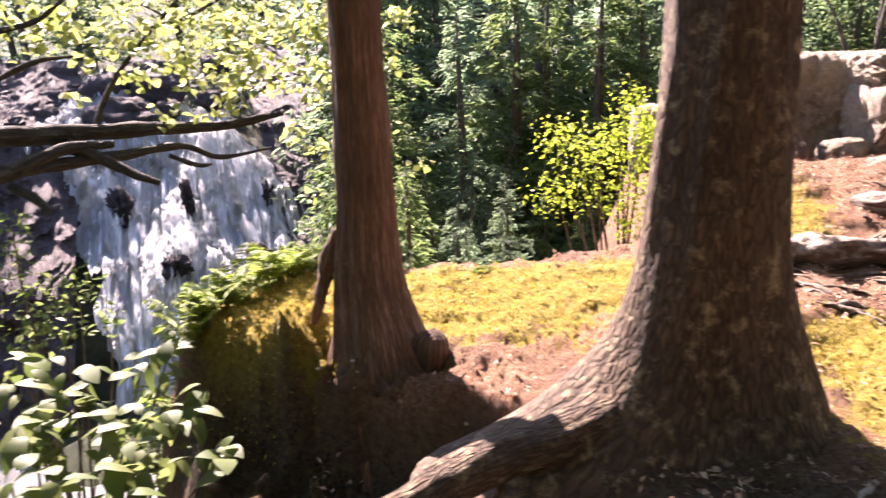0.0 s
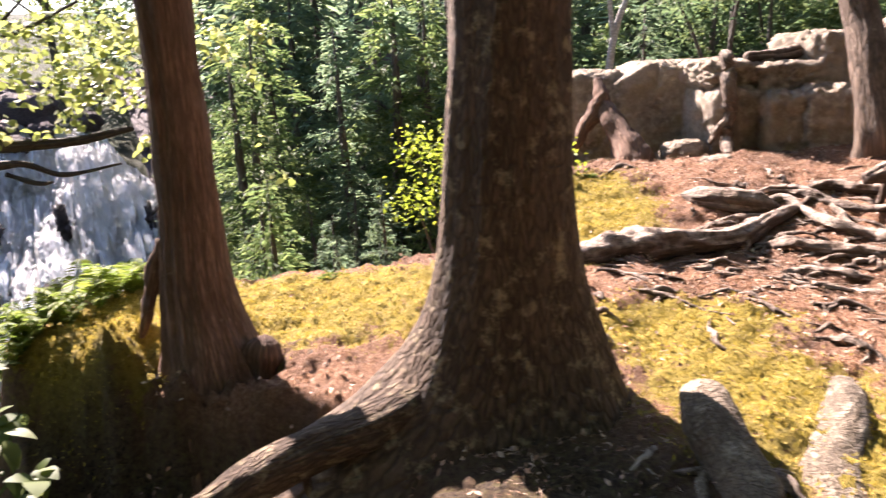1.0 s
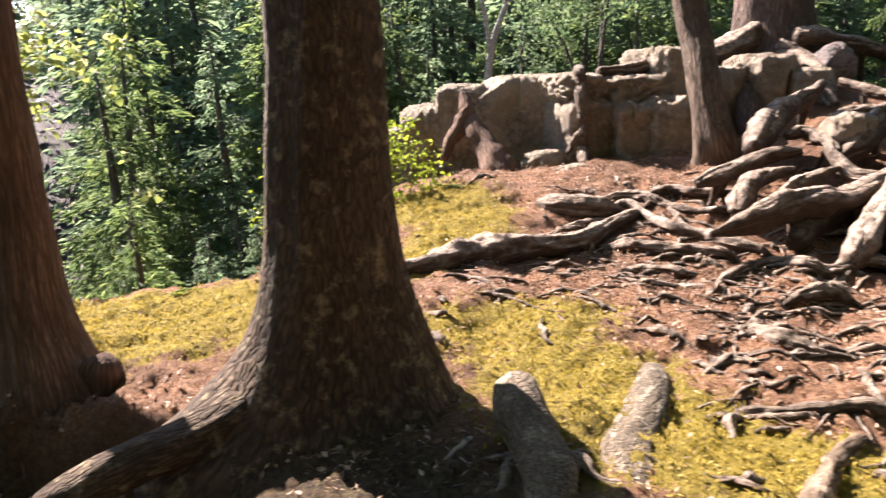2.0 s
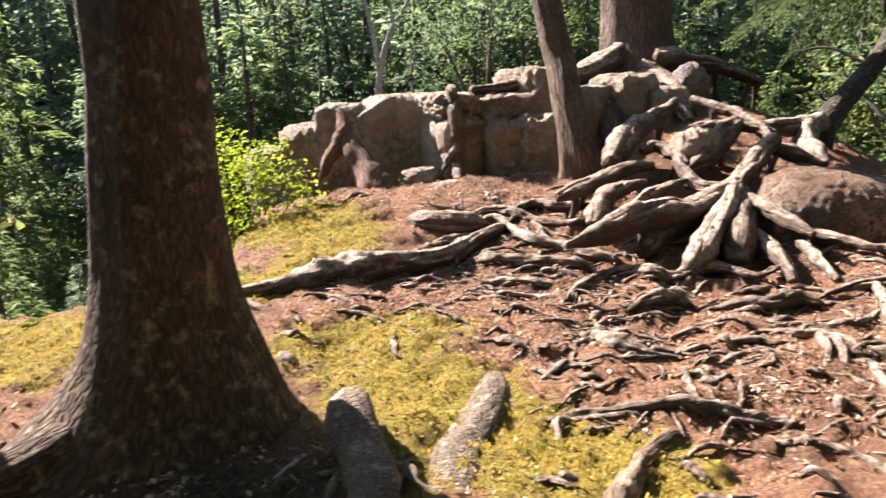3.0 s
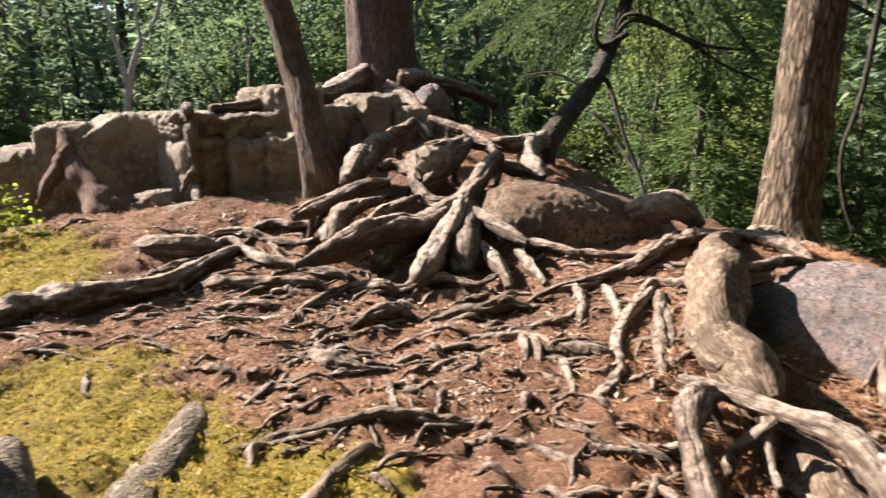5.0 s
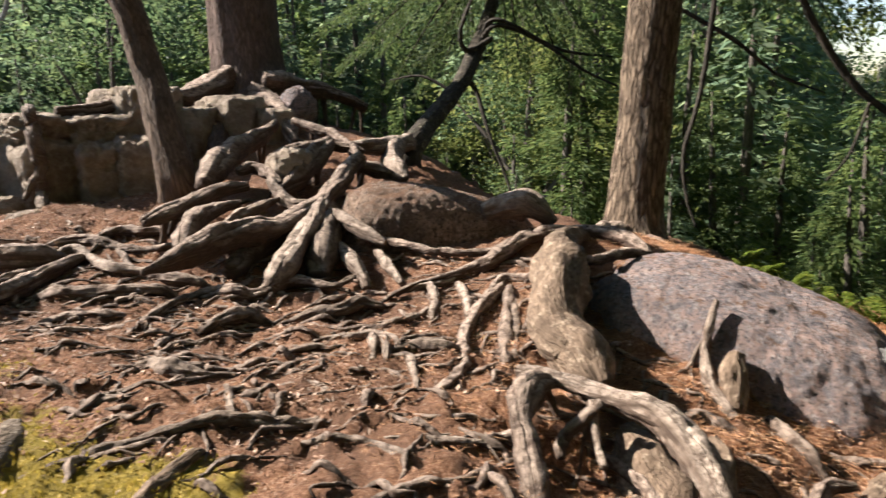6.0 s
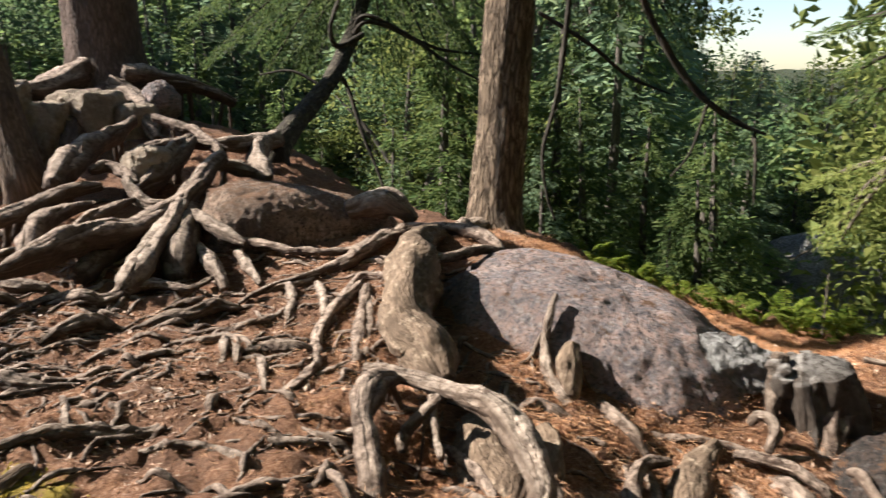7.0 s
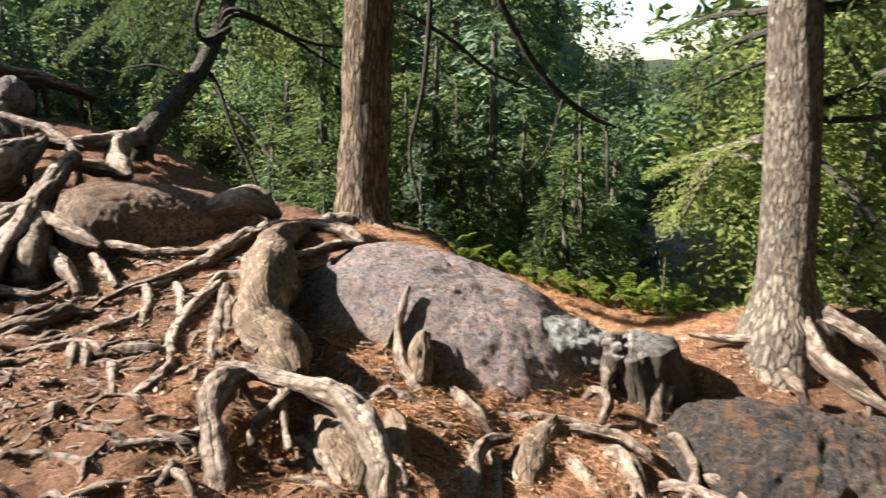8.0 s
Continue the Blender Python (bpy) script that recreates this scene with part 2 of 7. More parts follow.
# darker copy of the hemlock needles, with the overhanging boughs' shade in its colour
LEAF_BOUGH = leaf_material("shaded_hemlock_needles", [(0.035, 0.06, 0.022), (0.06, 0.09, 0.03), (0.10, 0.125, 0.04)], 0.45, 0.15)
LEAF_YELLOW = leaf_material("far_yellow_leaves", [(0.11, 0.145, 0.04), (0.17, 0.20, 0.055), (0.23, 0.245, 0.075)], 0.42, 0.15)
FERN = leaf_material("fern_frond", [(0.09, 0.14, 0.022), (0.15, 0.20, 0.033), (0.23, 0.26, 0.05)], 0.5, 0.1)
MOSS_TUFT = leaf_material("moss_tuft", [(0.24, 0.195, 0.026), (0.38, 0.295, 0.045), (0.54, 0.405, 0.10)], 0.25)
LITTER = leaf_material("needle_litter", [(0.12, 0.062, 0.036), (0.30, 0.17, 0.10), (0.46, 0.30, 0.20), (0.60, 0.46, 0.34)], 0.1)
LITTER_ORANGE = leaf_material("orange_needles", [(0.18, 0.08, 0.036), (0.36, 0.175, 0.082), (0.50, 0.275, 0.14), (0.60, 0.39, 0.23)], 0.1)
TWIG = bark_material("twig_bark", (0.10, 0.085, 0.07), (0.26, 0.22, 0.18), (0.34, 0.31, 0.26), (40, 10), 0.004, 0.6, 0.3)


def ground_material():
    m, t, b = material("forest_floor")
    pos = world_pos(t)
    moss = t.nodes.new("ShaderNodeAttribute")
    moss.attribute_name = "moss"
    wild = t.nodes.new("ShaderNodeAttribute")
    wild.attribute_name = "wild"
    litter = ramp(t, noise_tex(t, pos, 38.0, 8.0, 0.85, 0.4), (0.36, (0.07, 0.033, 0.02)), (0.5, (0.39, 0.195, 0.105)), (0.63, (0.70, 0.43, 0.27)))
    soil = ramp(t, noise_tex(t, pos, 20.0, 6.0, 0.7), (0.3, (0.09, 0.048, 0.032)), (0.7, (0.37, 0.215, 0.14)))
    tone = mix(t, ramp(t, noise_tex(t, pos, 1.7, 5.0, 0.6), (0.40, (0, 0, 0)), (0.62, (0.8, 0.8, 0.8))), litter, soil)
    green = ramp(t, noise_tex(t, pos, 26.0, 7.0, 0.75), (0.28, (0.14, 0.105, 0.018)), (0.52, (0.40, 0.30, 0.05)), (0.76, (0.58, 0.44, 0.11)))
    k = maths(t, "ADD", moss.outputs["Fac"], maths(t, "MULTIPLY", maths(t, "SUBTRACT", noise_tex(t, pos, 5.0, 8.0, 0.75), 0.5), 1.6))
    tone = mix(t, ramp(t, k, (0.50, (0, 0, 0)), (0.66, (1, 1, 1))), tone, green)
    # dark tone painted over the ground where the bank lies in shade
    bank_shade = t.nodes.new("ShaderNodeAttribute")
    bank_shade.attribute_name = "bank_shade"
    shade_tone = ramp(t, noise_tex(t, pos, 30.0, 8.0, 0.8), (0.36, (0.03, 0.021, 0.014)), (0.5, (0.13, 0.088, 0.056)), (0.66, (0.20, 0.175, 0.065)))
    tone = mix(t, bank_shade.outputs["Fac"], tone, shade_tone)
    far = ramp(t, noise_tex(t, pos, 1.5, 6.0, 0.7), (0.35, (0.02, 0.026, 0.012)), (0.65, (0.06, 0.07, 0.028)))
    tone = mix(t, wild.outputs["Fac"], tone, far)
    t.links.new(tone, b.inputs["Base Color"])
    h = maths(t, "ADD", noise_tex(t, pos, 45.0, 8.0, 0.8), maths(t, "MULTIPLY", noise_tex(t, pos, 9.0, 5.0, 0.6), 1.2))
    bump(t, b, h, 1.0, 0.11)
    b.inputs["Roughness"].default_value = 0.95
    return m


GROUND = ground_material()


def water_material():
    m, t, b = material("white_water")
    uv = t.nodes.new("ShaderNodeTexCoord").outputs["UV"]
    pos = world_pos(t)
    streak = noise_tex(t, mapping(t, uv, (6.5, 0.55, 1)), 1.0, 8.0, 0.70, 0.9)
    foam = noise_tex(t, pos, 4.0, 8.0, 0.7)
    tone = ramp(t, maths(t, "ADD", maths(t, "MULTIPLY", streak, 0.7), maths(t, "MULTIPLY", foam, 0.3)), (0.24, (0.55, 0.58, 0.66)), (0.34, (0.90, 0.92, 0.95)), (0.42, (0.97, 0.975, 0.98)))
    t.links.new(tone, b.inputs["Base Color"])
    b.inputs["Roughness"].default_value = 0.35
    b.inputs["Specular IOR Level"].default_value = 0.7
    bump(t, b, maths(t, "ADD", streak, maths(t, "MULTIPLY", foam, 0.7)), 1.0, 0.08)
    glow = t.nodes.new("ShaderNodeBsdfTranslucent")
    t.links.new(tone, glow.inputs["Color"])
    both = t.nodes.new("ShaderNodeMixShader")
    both.inputs[0].default_value = 0.82
    t.links.new(b.outputs[0], both.inputs[1])
    t.links.new(glow.outputs[0], both.inputs[2])
    t.links.new(both.outputs[0], t.nodes["Material Output"].inputs["Surface"])
    return m


WATER = water_material()
EDGE = [(-2.3, -3.5), (-2.0, 0.0), (-1.6, 2.0), (-1.55, 3.3), (-1.8, 4.1), (-1.6, 4.7), (-1.15, 5.1), (0.0, 5.05), (1.1, 4.85), (1.6, 5.1), (1.75, 6.0), (2.2, 6.9), (2.45, 8.2), (2.6, 9.4), (4.5, 9.9), (7.0, 9.9),
        (9.2, 8.8), (9.2, 5.4), (8.7, 4.2), (8.75, 3.0), (8.75, 1.8), (8.5, 0.6), (8.6, -0.4), (8.2, -1.3), (7.75, -2.1), (7.9, -3.2), (7.2, -5.5), (0.0, -6.5)]
BASE = 0.2
MOUNDS = [(-1.0, 4.6, 0.15, 1.0), (1.2, 4.8, 0.16, 1.0), (3.0, 6.5, 0.4, 1.4), (4.6, 6.0, 0.2, 1.2), (7.8, 6.5, 1.18, 1.6), (6.4, 4.2, 0.44, 1.1), (3.4, 4.3, -0.03, 1.1), (5.3, 2.7, -0.05, 1.0), (6.8, 1.6, 0.34, 1.0), (7.0, -0.3, 0.23, 0.9), (7.1, -2.0, 0.29, 1.0), (5.3, -1.0, -0.25, 1.1), (4.0, -1.8, -0.48, 1.8), (6.2, -3.2, -0.58, 1.2), (1.4, 2.6, 0.09, 1.0), (3.8, 1.2, 0.11, 1.3), (0.5, -1.5, 0.16, 1.8), (-1.6, 2.6, 0.11, 1.0),
          (8.3, 0.3, -0.28, 0.75), (8.0, -1.1, -0.54, 0.75), (7.2, -1.6, -0.09, 0.75), (6.5, -1.6, -0.12, 0.75), (7.0, -0.3, -0.08, 0.75), (7.3, 3.3, -0.16, 0.75), (6.2, 4.2, -0.09, 0.75), (5.5, 3.2, -0.06, 0.75),
          (6.4, 5.3, -0.13, 0.75), (6.2, -2.8, -0.19, 0.75), (7.3, 0.7, -0.06, 0.75), (2.3, 3.4, 0.11, 0.75), (4.6, 0.2, 0.04, 0.75), (7.2, -2.25, 0.17, 0.45), (4.22, 0.42, -0.15, 0.2), (4.55, 0.30, -0.12, 0.24)]

def sstep(a, b, v):
    v = np.clip((v - a) / (b - a), 0, 1)
    return v * v * (3 - 2 * v)

def outside(x, y):
    """Distance outside the outcrop's edge (negative inside)."""
    best, inside = np.full(np.shape(x), 1e9), np.zeros(np.shape(x), bool)
    for (ax, ay), (bx, by) in zip(EDGE, EDGE[1:] + EDGE[:1]):
        k = np.clip(((x - ax) * (bx - ax) + (y - ay) * (by - ay)) / ((bx - ax) ** 2 + (by - ay) ** 2), 0, 1)
        best = np.minimum(best, np.hypot(x - ax - k * (bx - ax), y - ay - k * (by - ay)))
        inside ^= ((ay > y) != (by > y)) & (x < (bx - ax) * (y - ay) / (by - ay + 1e-12) + ax)
    return np.where(inside, -best, best)

def hollow(x, y):
    south = (3.02 - 0.6 * x - y) / 1.17
    return 0.62 * sstep(0.0, 0.2, south) * (1 - sstep(1.2, 3.2, south)) * (1 - sstep(-0.2, 0.5, x)) + 0.2 * np.exp(-((x + 0.62) / 0.34) ** 2 - ((y - 3.62) / 0.28) ** 2)

def height(x, y):
    x, y = np.asarray(x, float), np.asarray(y, float)
    z = BASE - hollow(x, y)
    for mx, my, a, s in MOUNDS:
        z = z + a * np.exp(-((x - mx) ** 2 + (y - my) ** 2) / (2 * s * s))
    return z


def lattice(ix, iy, iz, seed):
    n = ix * 374761393 + iy * 668265263 + iz * 2147483647 + seed * 144665
    n = (n ^ (n >> 13)) * 1274126177 & 0x7FFFFFFF
    return ((n ^ (n >> 16)) & 0xFFFF) / 32767.5 - 1


def rough(x, y, z=0.0, octaves=4, gain=0.5, seed=0):
    """Smooth noise of several octaves, about -1 to 1, on arrays."""
    x, y, z = np.broadcast_arrays(np.asarray(x, float), np.asarray(y, float), np.asarray(z, float))
    total, amp, f = np.zeros(x.shape), 1.0, 1.0
    for o in range(octaves):
        X, Y, Z = x * f, y * f, z * f
        i, j, k = (np.floor(v).astype(np.int64) for v in (X, Y, Z))
        u, v, w = X - i, Y - j, Z - k
        u, v, w = (q * q * (3 - 2 * q) for q in (u, v, w))
        acc = 0
        for a in (0, 1):
            for b in (0, 1):
                for c in (0, 1):
                    acc = acc + lattice(i + a, j + b, k + c, seed + o) * (u if a else 1 - u) * (v if b else 1 - v) * (w if c else 1 - w)
        total, amp, f = total + amp * acc, amp * gain, f * 2.03
    return total


def bearing(x, y):
    return np.degrees(np.arctan2(y - 0.0, x - 0.5))


def land(x, y):
    """The whole ground: the outcrop, the gorge round it and the wooded slopes beyond."""
    d = outside(x, y)
    o = np.maximum(d, 0)
    fall = 7.4 * (1 - np.exp(-o / 2.4))
    az = bearing(x, y)
    slope = 0.42 * sstep(12, 26, az) * (1 - sstep(96, 102, az)) + 0.02 + 0.3 * (1 - sstep(-20, -5, az))
    slope = np.where(az < -90, 0.3, slope)
    rise = slope * np.maximum(o - 8.5, 0) * (1 - 0.45 * sstep(18, 60, o))
    rise = np.minimum(rise, 18 + 0.03 * o)
    falls = sstep(97, 103, az) * (1 - sstep(150, 170, az))
    r = np.hypot(x - 0.5, y)
    rise = rise + falls * (4.6 * np.clip((r - 19.5) / 10.0, 0, 1) + 0.16 * np.clip(r - 30, 0, 60))
    rise = rise + 6.0 * sstep(40, 150, o) * sstep(-24, -12, az) * (1 - sstep(14, 22, az))
    lumps = 0.5 * rough(x * 0.25, y * 0.25, 0, 4, 0.55, 3) * sstep(1.0, 8.0, o)
    near = 0.035 * rough(x * 1.6, y * 1.6, 0, 5, 0.6, 7) + 0.024 * rough(x * 7, y * 7, 0, 4, 0.72, 9)
    tangle = np.exp(-((x - 4.4) / 2.0) ** 2 - ((y - 2.2) / 3.2) ** 2)
    ridge = 1 - np.abs(rough((x * 0.87 - y * 0.5) * 1.1, (x * 0.5 + y * 0.87) * 3.4, 0, 3, 0.55, 17)) * 3.0
    near = near + 0.045 * tangle * np.maximum(ridge, 0) ** 2
    face = 0.25 * rough(x * 1.1, y * 1.1, 0, 4, 0.6, 11) * sstep(0.05, 0.8, o) * (1 - sstep(3, 8, o))
    bank = 0.20 * rough(x * 3.6, y * 3.6, 0, 5, 0.7, 14) * np.exp(-((x + 1.0) / 0.75) ** 2 - ((y - 3.35) / 0.6) ** 2)
    return height(x, y) - fall + rise + lumps + near + face + bank


def spread(low, high, step, reach, grow):
    inner = list(np.arange(low, high + step / 2, step))
    out, s, a, b = [], step, inner[0], inner[-1]
    left, right = [], []
    while b < reach:
        s *= grow
        a, b = a - s, b + s
        left.append(a)
        right.append(b)
    return np.array(left[::-1] + inner + right)


def sheet(name, X, Y, Z, mat, uvs=None, parent=None, smooth=True):
    """A grid mesh from equal arrays of x, y and z."""
    r, c = X.shape
    me = bpy.data.meshes.new(name)
    co = np.stack([X, Y, Z], -1).reshape(-1, 3).astype(np.float32)
    i = np.arange(r * c).reshape(r, c)
    quads = np.stack([i[:-1, :-1], i[:-1, 1:], i[1:, 1:], i[1:, :-1]], -1).reshape(-1, 4)
    return solid(name, co, quads, mat, uvs, parent, smooth)


def solid(name, co, faces, mat, uvs=None, parent=None, smooth=True):
    """A mesh object from arrays: corners, faces of equal length, and a uv for each corner."""
    co, faces = np.asarray(co, np.float32), np.asarray(faces, np.int32)
    me = bpy.data.meshes.new(name)
    n, k = faces.shape
    me.vertices.add(len(co))
    me.vertices.foreach_set("co", co.ravel())
    me.loops.add(n * k)
    me.loops.foreach_set("vertex_index", faces.ravel())
    me.polygons.add(n)
    me.polygons.foreach_set("loop_start", np.arange(0, n * k, k, dtype=np.int32))
    me.polygons.foreach_set("use_smooth", np.full(n, smooth))
    me.update(calc_edges=True)
    if uvs is not None:
        layer = me.uv_layers.new(name="UVMap")
        layer.data.foreach_set("uv", np.asarray(uvs, np.float32)[faces.ravel()].ravel())
    me.materials.append(mat)
    ob = new(name, me)
    if parent is not None:
        ob.parent = parent
    return ob


gx, gy = spread(-3.4, 8.6, 0.036, 420, 1.16), spread(-3.2, 8.8, 0.036, 420, 1.16)
GX, GY = np.meshgrid(gx, gy)
GZ = land(GX, GY)
ground = sheet("ground", GX, GY, GZ, GROUND)
tagged(ground, "uneven forest floor of brown needles, bare soil and yellow-green moss", "ground", kind="structure")


def mossy(x, y):
    """Where moss grows: the shelf above the gorge, its shoulder, and round the thick roots."""
    blob = lambda cx, cy, sx, sy, turn=0.0: np.exp(-((((x - cx) * np.cos(turn) + (y - cy) * np.sin(turn)) / sx) ** 2 + ((-(x - cx) * np.sin(turn) + (y - cy) * np.cos(turn)) / sy) ** 2))
    k = 1.1 * blob(-0.3, 4.3, 1.5, 0.8, -0.25) + 1.2 * blob(2.35, 6.0, 0.75, 0.8, 0.6) + 1.12 * blob(2.0, 2.15, 0.70, 0.82, 0.2) + 0.75 * blob(2.1, 3.2, 0.9, 0.35)
    k = k + 0.95 * blob(2.55, 1.35, 0.45, 0.4) + 0.6 * blob(1.5, 4.3, 0.7, 0.35) + 0.5 * blob(3.1, 4.6, 0.35, 0.3) + 0.9 * blob(2.2, 4.9, 0.8, 0.35, 0.6) + 0.5 * blob(5.0, 1.5, 0.25, 0.2)
    return k + 1.1 * blob(-1.15, 4.0, 0.55, 0.42)


def floats(ob, name, values):
    a = ob.data.attributes.new(name, "FLOAT", "POINT")
    a.data.foreach_set("value", np.asarray(values, np.float32).ravel())


floats(ground, "moss", mossy(GX, GY))
# painted shade: the hollow, and a patch before the near trunk's foot
floats(ground, "bank_shade", np.clip(hollow(GX, GY) * 2.2 + 1.3 * np.exp(-((GX - 0.75) / 0.75) ** 2 - ((GY - 1.75) / 0.65) ** 2), 0, 1) * (1 - sstep(0.0, 0.5, outside(GX, GY))))
floats(ground, "wild", sstep(0.15, 0.9, outside(GX, GY)))


def ground_z(x, y):
    return float(land(np.array([float(x)]), np.array([float(y)]))[0])


# ---- rocks ----
def boulder(name, centre, half, seed, mat, turn=0.0, tilt=0.0, square=3.0, lump=0.10, fine=0.02, res=46, cuts=0, split=0.05):
    """A worn block: a rounded box with broken, uneven faces."""
    th, ph = np.meshgrid(np.linspace(0, 2 * np.pi, res * 2, endpoint=False), np.linspace(0.0, np.pi, res))
    n = np.stack([np.cos(th) * np.sin(ph), np.sin(th) * np.sin(ph), np.cos(ph)], -1)
    k = (np.abs(n) ** square).sum(-1) ** (-1 / square)
    size = float(np.mean(half))
    p = n * k[..., None] * np.array(half)
    q = p / size
    push = lump * rough(q[..., 0] * 1.3, q[..., 1] * 1.3, q[..., 2] * 1.3, 3, 0.5, seed) + fine / size * rough(p[..., 0] * 11, p[..., 1] * 11, p[..., 2] * 11, 4, 0.62, seed + 5)
    crack = np.abs(rough(q[..., 0] * 1.1, q[..., 1] * 1.1, q[..., 2] * 1.1, 2, 0.5, seed + 21))
    push = push - split * np.exp(-(crack / 0.05) ** 2)
    p = p * (1 + push[..., None])
    crng = np.random.default_rng(seed + 900)
    for _ in range(cuts):
        d = crng.normal(size=3) * [1, 1, 0.8]
        d /= np.linalg.norm(d)
        top = (p @ d).max()
        p = p - np.maximum(0, p @ d - top * crng.uniform(0.82, 0.95))[..., None] * d * 0.94
    r, c = th.shape
    i = np.arange(r * c).reshape(r, c)
    j = np.roll(i, -1, 1)
    quads = np.stack([i[:-1], i[1:], j[1:], j[:-1]], -1).reshape(-1, 4)
    ob = solid(name, p.reshape(-1, 3), quads, mat)
    ob.matrix_world = pose(*centre, tilt, 0, turn)
    return ob


tagged(boulder("rock_dome", (6.66, 3.26, 0.40), (0.62, 1.02, 0.50), 3, NEEDLE_ROCK, 61, 14, 2.6, 0.05, 0.016, 130, 0, 0.0), "rounded brown boulder dusted with needles, among exposed roots", "boulder")
tagged(boulder("rock_dome", (6.45, 0.25, -0.29), (0.95, 1.30, 0.72), 8, GRANITE, 12, 19, 2.4, 0.07, 0.012, 150, 5, 0.02), "long grey-pink granite outcrop bulging from the needle slope", "boulder")
tagged(boulder("rock_dome", (6.25, -2.45, -0.78), (0.70, 1.0, 0.55), 15, GRANITE_SHADED, 14, 8, 2.5, 0.09, 0.03, 110, 5), "dark granite boulder beside a rotten stump, shade painted into its colour", "boulder")
tagged(boulder("ledge_rock", (6.42, -0.80, -0.02), (0.18, 0.30, 0.15), 24, LEDGE, 14, 8, 3.0, 0.16, 0.04, 50, 5), "pale lichened ledge of rock beside the rotten stump", "rock")
tagged(boulder("tan_rock", (6.0, 4.66, 1.12), (0.24, 0.22, 0.19), 27, WALL_ROCK, 30, 0, 2.6, 0.10, 0.02, 40, 4), "small tan rock held among crossing roots", "rock")
tagged(boulder("round_stone", (7.62, 6.46, 1.66), (0.24, 0.24, 0.26), 31, GRANITE, 0, 0, 2.1, 0.08), "round reddish stone resting between pine roots", "stone")
for k, (c, h, turn) in enumerate([
        ((4.42, 8.02, 1.06), (0.66, 0.52, 0.63), -29), ((3.82, 8.38, 1.0), (0.52, 0.5, 0.60), -27), ((3.28, 8.62, 0.84), (0.42, 0.45, 0.52), -22),
        ((2.84, 8.85, 0.66), (0.34, 0.4, 0.42), -35), ((4.62, 7.25, 0.95), (0.32, 0.5, 0.48), -2), ((4.72, 7.4, 1.52), (0.42, 0.5, 0.17), 3),
        ((5.05, 6.75, 0.95), (0.24, 0.3, 0.42), -12), ((5.42, 6.55, 0.95), (0.26, 0.3, 0.46), -20), ((5.25, 7.1, 1.42), (0.38, 0.4, 0.24), -8),
        ((5.75, 7.1, 1.45), (0.36, 0.45, 0.5), 10), ((6.3, 7.0, 1.2), (0.4, 0.5, 0.5), 18)]):
    tagged(boulder("wall_rock", c, h, 40 + k, WALL_ROCK, turn, 0, 9.0, 0.04, 0.030, 64, 9, 0.09), "weathered tan granite block in a low natural rock wall", "rock", group="rock wall blocks")
tagged(boulder("crest_rock", (6.78, 6.72, 1.38), (0.42, 0.42, 0.46), 83, WALL_ROCK, 25, 0, 4.0, 0.08, 0.02, 56, 6), "pale rounded rock wedged beneath the big pine", "rock")
tagged(boulder("crest_rock", (7.12, 6.35, 1.36), (0.26, 0.28, 0.3), 85, WALL_ROCK, -15, 0, 4.0, 0.08, 0.02, 50, 6), "pale rounded rock wedged beneath the big pine", "rock")
for c, h in (((4.05, 6.91, 0.76), (0.28, 0.2, 0.13)), ((4.11, 6.32, 0.69), (0.26, 0.17, 0.11))):
    tagged(boulder("loose_stone", c, h, 70 + int(c[0] * 10), WALL_ROCK, 15, 0, 2.4, 0.12), "flat grey stone lying at the foot of the rock wall", "stone")


# ---- stems, limbs and roots ----
def smooth_line(points, per=10):
    """A curve through points of any width (x, y, z, radius...)."""
    P = np.array(points, float)
    P = np.vstack([2 * P[0] - P[1], P, 2 * P[-1] - P[-2]])
    out = []
    for i in range(1, len(P) - 2):
        a, b, c, d = P[i - 1:i + 3]
        for u in np.arange(per) / per:
            out.append(0.5 * (2 * b + (c - a) * u + (2 * a - 5 * b + 4 * c - d) * u ** 2 + (3 * b - a - 3 * c + d) * u ** 3))
    return np.array(out + [P[-2]])


